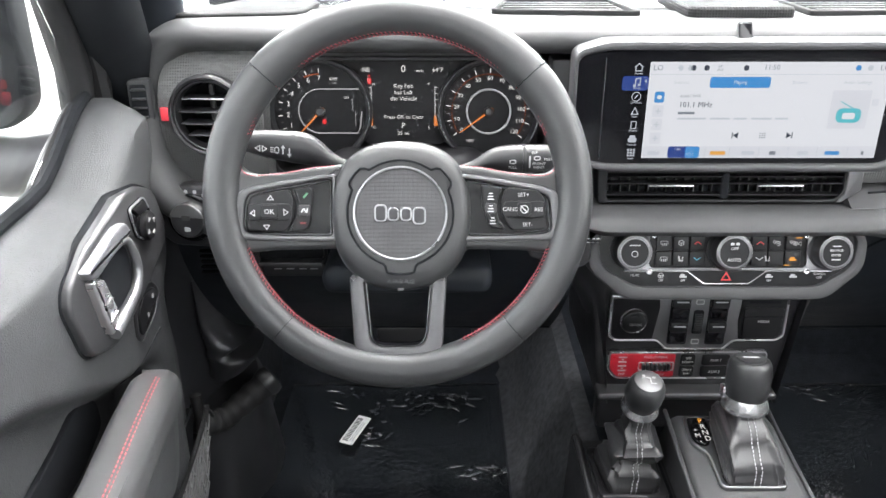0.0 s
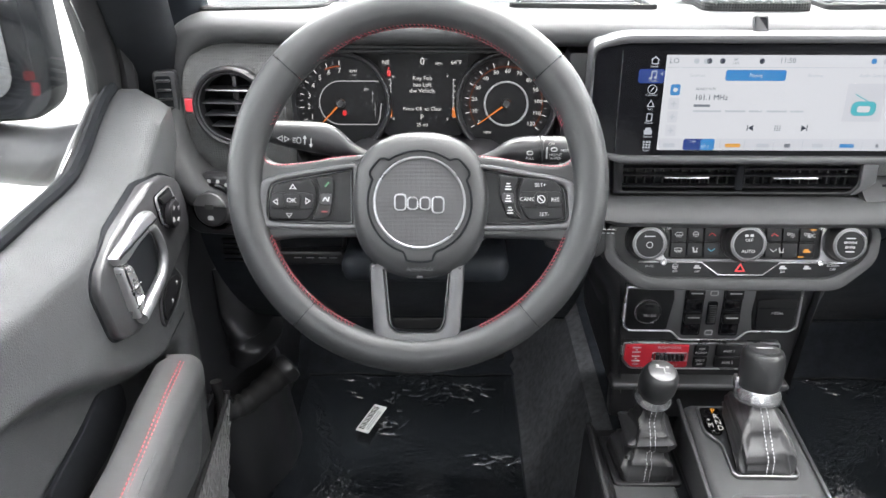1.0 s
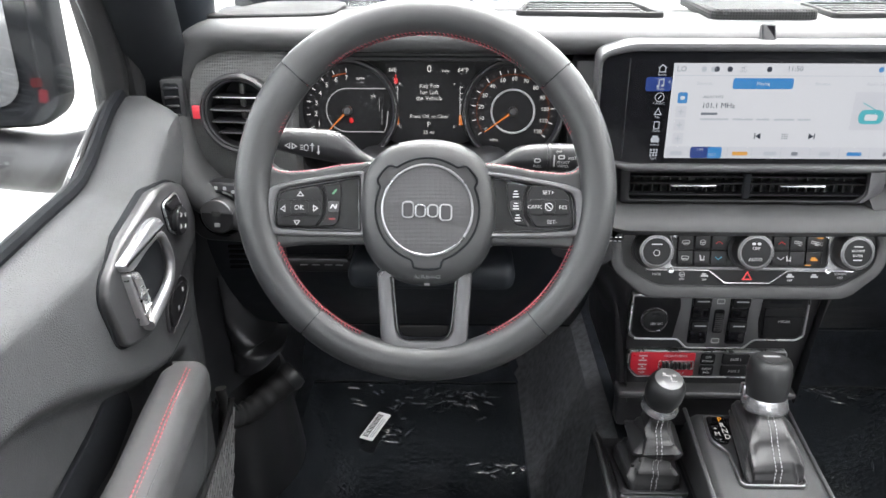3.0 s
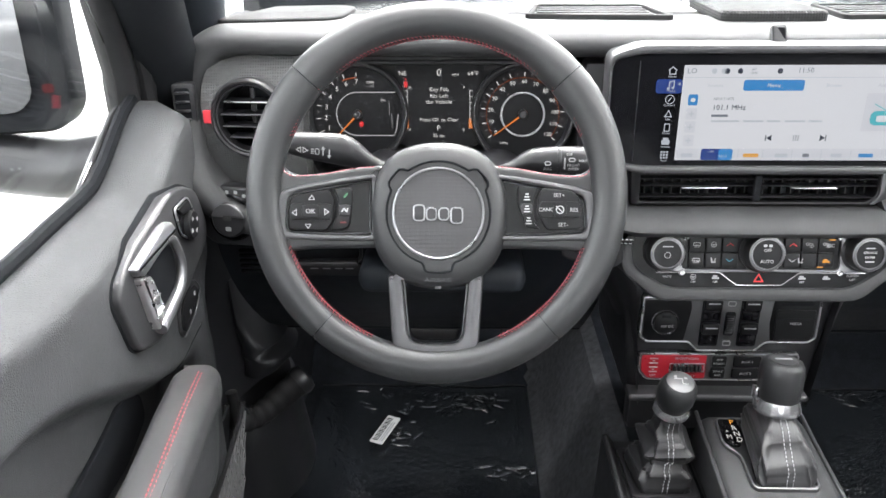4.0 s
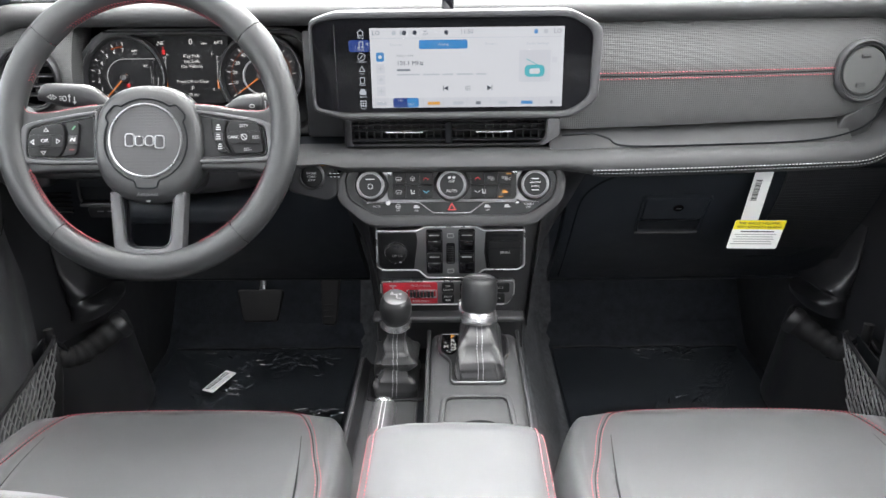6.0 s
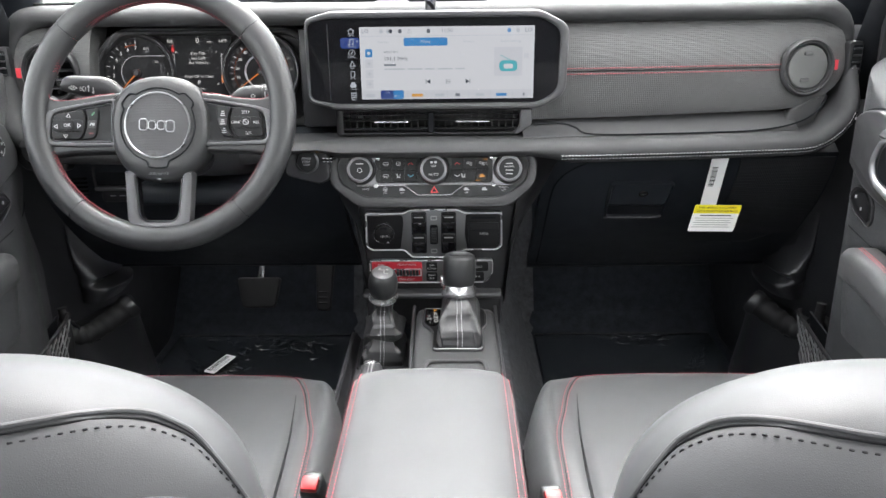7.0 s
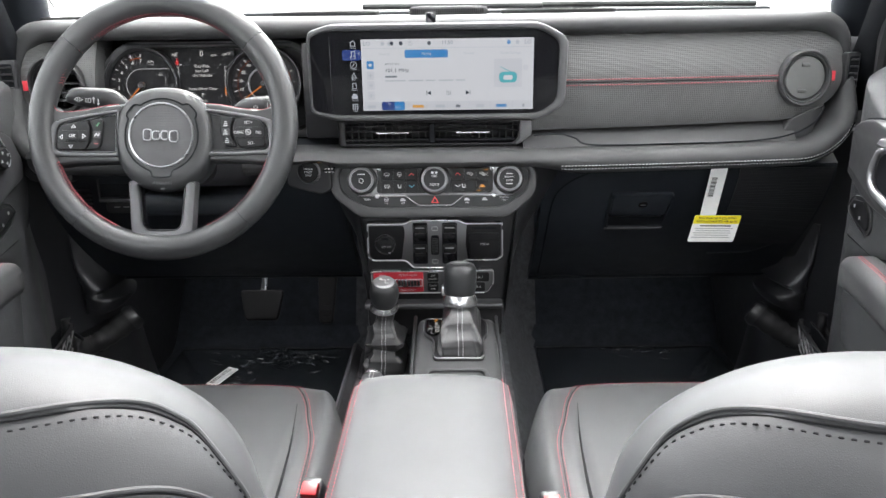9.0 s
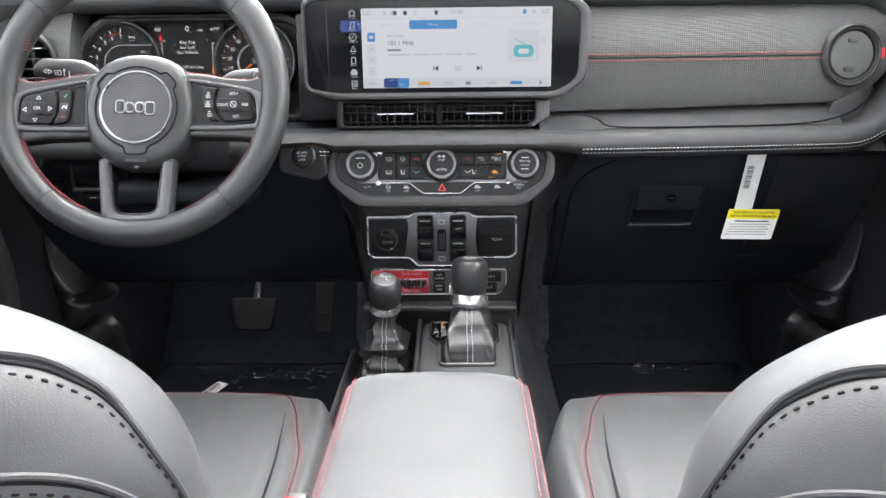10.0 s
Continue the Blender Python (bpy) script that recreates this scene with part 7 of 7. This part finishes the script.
# where the film is bunched: place, direction of the folds, number of folds
CLUSTERS = {-1: ((-0.521, 1.335, 0.4, 4), (-0.449, 1.300, 0.2, 7), (-0.380, 1.338, 0.9, 12), (-0.315, 1.315, 2.4, 12), (-0.353, 1.285, 0.3, 9), (-0.466, 1.207, 0.1, 5), (-0.262, 1.100, 0.7, 7), (-0.430, 1.355, 1.2, 6)),
            1: ((0.340, 1.345, 1.3, 5), (0.495, 1.345, 0.5, 9), (0.42, 1.355, 0.2, 7), (0.45, 1.15, 1.0, 3))}
for s in (-1, 1):
    mt = thing("floor_mat", "black floor mat in a foot well", "floor mat", "floor mats")
    xm = s * 0.43
    part("mat", sheet(lambda x, y: (xm + x, y, 0.012 + 0.42 * ease(1.39, 1.66, y) + 0.10 * ease(0.16, 0.26, -s * x) * 0), span(-0.22, 0.22, 10), span(0.55, 1.44, 30), (0, 0, -0.008)), CARPET, mt)
    fm = thing("protective_film", "crinkled clear protective film over the floor mat", "plastic film", "protective films")
    rnd = random.Random(4 + s)
    cr = [(cx - xm + rnd.gauss(0, 0.024), cy + rnd.gauss(0, 0.020), a0 + rnd.gauss(0, 0.5), rnd.uniform(0.0008, 0.0026), rnd.uniform(0.003, 0.017)) for cx, cy, a0, k in CLUSTERS[s] for _ in range(2 * k)]

    def crinkle(x, y, cr=cr):
        z = 0.0
        for a, b, t, h, l in cr:
            u, v = (x - a) * math.cos(t) + (y - b) * math.sin(t), -(x - a) * math.sin(t) + (y - b) * math.cos(t)
            if abs(v) < 0.005 and abs(u) < 2.5 * l:
                z += h * math.exp(-(u / l) ** 2 - (v / 0.0014) ** 2)
        return z + 0.0008 * math.sin(37 * x + 11 * y)
    part("film", sheet(lambda x, y: (xm + x, y, 0.018 + 0.42 * ease(1.39, 1.66, y) + crinkle(x, y)), span(-0.21, 0.21, 300), [0.60, 0.75, 0.90] + span(1.02, 1.375, 260)), mat("clear_film_over_black", (0.016, 0.0185, 0.022), 0.07, rough_vary=0.04, spec=0.6, grain=0.25, grain_size=0.02), fm)
    for ye in (0.61, 1.372):
        part("edge_fold", tube([(xm + x, ye + 0.004 * math.sin(40 * x), 0.020 + 0.42 * ease(1.39, 1.66, ye) + crinkle(x, ye)) for x in span(-0.21, 0.21, 40)], 0.0012, 5), RUBBER, fm)
tg = thing("paper_tag", "white printed paper tag on the floor film", "tag")
TM = pose(-0.4945, 1.203, 0.030, 3, 0, 71)
part("sheet", plate(rr(0.086, 0.026, 0.002), 0.001, TM), PAPER, tg)
for i in range(16):
    bar(0.0018 if i % 3 else 0.0030, 0.011, TM @ pose(-0.034 + 0.0045 * i, 0.005, 0.001), INK, tg, "code_bar")
for y in (-0.004, -0.008):
    bar(0.060, 0.0016, TM @ pose(-0.004, y, 0.001), GREYPRINT, tg, "text_bar")

# kick panels and wiring beside the foot wells
for s in (-1, 1):
    kp = part("kick_panel_left" if s < 0 else "kick_panel_right", sheet(lambda y, z: (s * (0.655 + 0.07 * ease(1.18, 0.93, y) + 0.02 * ease(0.3, 0.0, z)), y, z), span(0.90, 1.68, 24), span(0.0, 0.60, 14), (s * 0.03, 0, 0)), KICK)
    tagged(kp, "black plastic kick panel beside the foot well", "panel", kind="structure")
    cw = part("cowl_left" if s < 0 else "cowl_right", block(s * 0.765, 1.22, 0.40, 0.06, 0.60, 0.72, 0.02), DARK)
    tagged(cw, "black body side ahead of the door", "panel", kind="structure")
    kt = thing("kick_trim", "rounded black plastic trim at the foot of the door pillar", "trim", "door pillar trims")
    bm = bmesh.new()
    rings(bm, [[Vector((s * (0.715 - 0.088 * k * math.cos(a)), 1.085 + 0.125 * k * math.sin(a) + 0.04 * (1 - z / 0.24), z)) for a in span(-math.pi, math.pi, 36)[:-1]] for z, k in ((0.0, 1.16), (0.06, 1.10), (0.12, 1.04), (0.18, 1.0), (0.205, 0.96), (0.215, 0.88))], cap=(True, True))
    part("body", bm, KICK, kt)
    # moulded shelf with a finger groove above the strap
    bm = bmesh.new()
    rings(bm, [[Vector((s * (0.690 - w * (0.5 + 0.5 * math.cos(a)) + 0.02), 1.10 + 0.07 * math.sin(a), z)) for a in span(-math.pi, math.pi, 30)[:-1]] for z, w in ((0.250, 0.070), (0.266, 0.086), (0.276, 0.088), (0.281, 0.080), (0.284, 0.066), (0.290, 0.060), (0.300, 0.074), (0.310, 0.060), (0.345, 0.030), (0.42, 0.020))], cap=(True, True))
    part("moulded_shelf", bm, KICK, kt, "smooth black moulded shelf")
    part("seal", tube(smooth_path([(s * 0.690, 0.955, 0.275), (s * 0.684, 0.948, 0.20), (s * 0.694, 0.942, 0.12), (s * 0.712, 0.935, 0.0)], 6), 0.0085, 10), RUBBER, kt, "black rubber door seal")
    dc = thing("door_check_strap", "black fabric door strap with its wiring sleeve", "strap", "door straps")
    run = smooth_path([(s * 0.712, 0.955, 0.235), (s * 0.690, 0.972, 0.212), (s * 0.668, 0.995, 0.205), (s * 0.640, 1.020, 0.218), (s * 0.606, 1.045, 0.240)], 8)
    part("sleeve", tube(run, [0.0125 + 0.0012 * math.sin(i * 1.7) + 0.006 * i / 32 for i in range(33)], 14, flat=1.25), RUBBER, dc, "wrinkled black sleeve")
    part("end_cap", tube([run[-3], run[-1], run[-1] + (run[-1] - run[-4]).normalized() * 0.010, run[-1] + (run[-1] - run[-4]).normalized() * 0.013], [0.0200, 0.0215, 0.0185, 0.0100], 16, flat=1.25), KICK, dc, "rounded plastic end cap")
    part("wire", tube(smooth_path([(s * 0.700, 0.960, 0.252), (s * 0.682, 0.975, 0.232), (s * 0.672, 0.985, 0.196), (s * 0.655, 1.005, 0.190)], 8), 0.0042, 8), DARK, dc)

# ---- air bag label hanging below the dash ----
lb = thing("airbag_label", "white and yellow airbag notice on a paper strap", "label")
part("strap", sheet(lambda x, v: (0.4605 - 0.004 * v + x, 0.897 + 0.028 * v, 0.560 - 0.092 * v), span(-0.0135, 0.0135, 2), span(0, 1, 6), (0, -0.0006, 0)), PAPER, lb)
NM = face_pose(0.469, 0.923, 0.4470, -10, 0) @ pose(0, 0, 0, 0, 0, -1)
part("card", plate(rounded([(-0.036, 0.025), (0.042, 0.025), (0.036, -0.025), (-0.042, -0.025)], 0.003), 0.0008, NM), PAPER, lb)
part("yellow_band", plate(rounded([(-0.036, 0.025), (0.042, 0.025), (0.0402, 0.0095), (-0.0378, 0.0095)], 0.002), 0.0004, NM @ pose(0, 0, 0.0008)), YELLOW, lb, "yellow heading band")
words("THIS VEHICLE IS EQUIPPED", 0.0054, NM @ pose(0.002, 0.0200, 0.0014), INK, lb)
words("WITH ADVANCED AIR BAGS", 0.0054, NM @ pose(0.002, 0.0140, 0.0014), INK, lb)
bar(0.052, 0.0018, NM @ pose(0.001, 0.0055, 0.0008), INK, lb, "text_bar")
for i in range(5):
    bar(0.064 - 0.006 * (i % 2), 0.0012, NM @ pose(-0.001 - 0.001 * i, 0.0005 - 0.0042 * i, 0.0008), GREYPRINT, lb, "text_bar")
for i in range(14):
    bar(0.0090, 0.0010 if i % 3 else 0.0018, face_pose(0.4548 - 0.0001 * i, 0.9008 + 0.00085 * i, 0.5400 - 0.0026 * i, -18), INK, lb, "code_bar")

# ---- pillar trim foot beside the dash top ----
for s in (-1, 1):
    ph = thing("pillar_trim_foot", "black moulded foot of the windscreen pillar trim", "pillar trim", "pillar trim feet")
    part("moulding", tube(smooth_path([(s * 0.690, 0.985, 0.77), (s * 0.682, 0.965, 0.83), (s * 0.672, 0.92, 0.90), (s * 0.655, 0.84, 1.0)], 6), [0.036, 0.037, 0.038, 0.040, 0.042, 0.042, 0.043, 0.043, 0.043, 0.043, 0.042, 0.041, 0.040, 0.040, 0.040, 0.040, 0.040, 0.040, 0.040][:19], 16), PLASTIC, ph)

# ---- outside: door mirror, bonnet and a parked car ----
mr = thing("door_mirror", "black door mirror with heated glass", "door mirror")
MM = pose(-0.968, 0.985, 0.765, 90, 0, 13)
sh = rr(0.20, 0.215, 0.045, 7)
bm = bmesh.new()
rings(bm, [[MM @ Vector((x * k, y * k, z)) for x, y in sh] for k, z in ((0.76, 0.002), (0.80, 0.006), (0.98, 0.006), (1.02, 0.0), (1.04, -0.01), (1.06, -0.05), (0.95, -0.10), (0.6, -0.125))], cap=(True, True))
part("housing", bm, DARK, mr, "dusty black plastic housing")
MIRROR = mat("mirror_silver", (0.85, 0.86, 0.88), 0.02, metal=1.0, vary=0.02, rough_vary=0.01)
part("mirror_glass", plate(rr(0.150, 0.178, 0.035, 7), 0.002, MM @ pose(-0.022, 0.008, 0.004)), MIRROR, mr, "silvered mirror glass")
# small dull red dot on the housing beside the glass
part("red_dot", plate(rr(0.014, 0.012, 0.003), 0.0006, MM @ pose(0.074, -0.050, 0.0066)), mat("dull_red", (0.05, 0.006, 0.007), 0.6, spec=0.1), mr)
part("mirror_arm", tube(smooth_path([(-0.99, 1.01, 0.610), (-0.90, 1.015, 0.600), (-0.82, 1.00, 0.615), (-0.765, 0.97, 0.635)], 6), 0.052, 14, flat=0.8, up=(0, 0, 1)), SATIN, mr)
bonnet = thing("bonnet", "dark painted bonnet and cowl with wipers", "bonnet")
part("panel", sheet(lambda x, y: (x, y, 0.765 - 0.02 * (x / 0.6) ** 2 + 0.012 * ease(1.28, 1.34, y)), span(-0.66, 0.66, 16), span(1.26, 2.45, 14), (0, 0, -0.03)), PAINT, bonnet)
for x0, x1 in ((-0.15, 0.30), (0.20, 0.62)):
    part("wiper", tube([(x0, 1.235, 0.815), (x1, 1.255, 0.812)], 0.006, 8), RUBBER, bonnet, "black wiper blade")
CARGREY = mat("dark_grey_paint", (0.014, 0.0145, 0.016), 0.5, vary=0.05)
car = thing("parked_car", "grey car parked alongside", "car")
body = [(-2.2, -0.30), (-2.2, 0.25), (-1.9, 0.45), (-1.2, 0.50), (-0.7, 0.95), (0.9, 0.98), (1.5, 0.52), (2.2, 0.40), (2.25, -0.30)]
part("body", plate(rounded([(x, z) for x, z in body], 0.10), 1.7, Matrix(((0, 0, -1, -0.90), (1, 0, 0, -5.2), (0, 1, 0, 0), (0, 0, 0, 1))), 0.08), CARGREY, car)
part("side_glass", plate(rounded([(-0.95, 0.55), (-0.62, 0.88), (0.82, 0.90), (1.25, 0.55)], 0.05), 0.01, Matrix(((0, 0, 1, -0.90), (1, 0, 0, -5.2), (0, 1, 0, 0), (0, 0, 0, 1)))), GLOSS, car)
for y in (-6.6, -3.8):
    wh = part("wheel", lathe([(0.30, 0.0), (0.33, 0.03), (0.33, 0.18), (0.30, 0.21)], 32, Matrix(((0, 0, 1, -1.08), (1, 0, 0, y), (0, 1, 0, -0.22), (0, 0, 0, 1)))), RUBBER, car)
    part("rim", lathe([(0.22, 0.212), (0.20, 0.205), (0.001, 0.20)], 24, Matrix(((0, 0, 1, -1.08), (1, 0, 0, y), (0, 1, 0, -0.22), (0, 0, 0, 1)))), SILVER, wh)
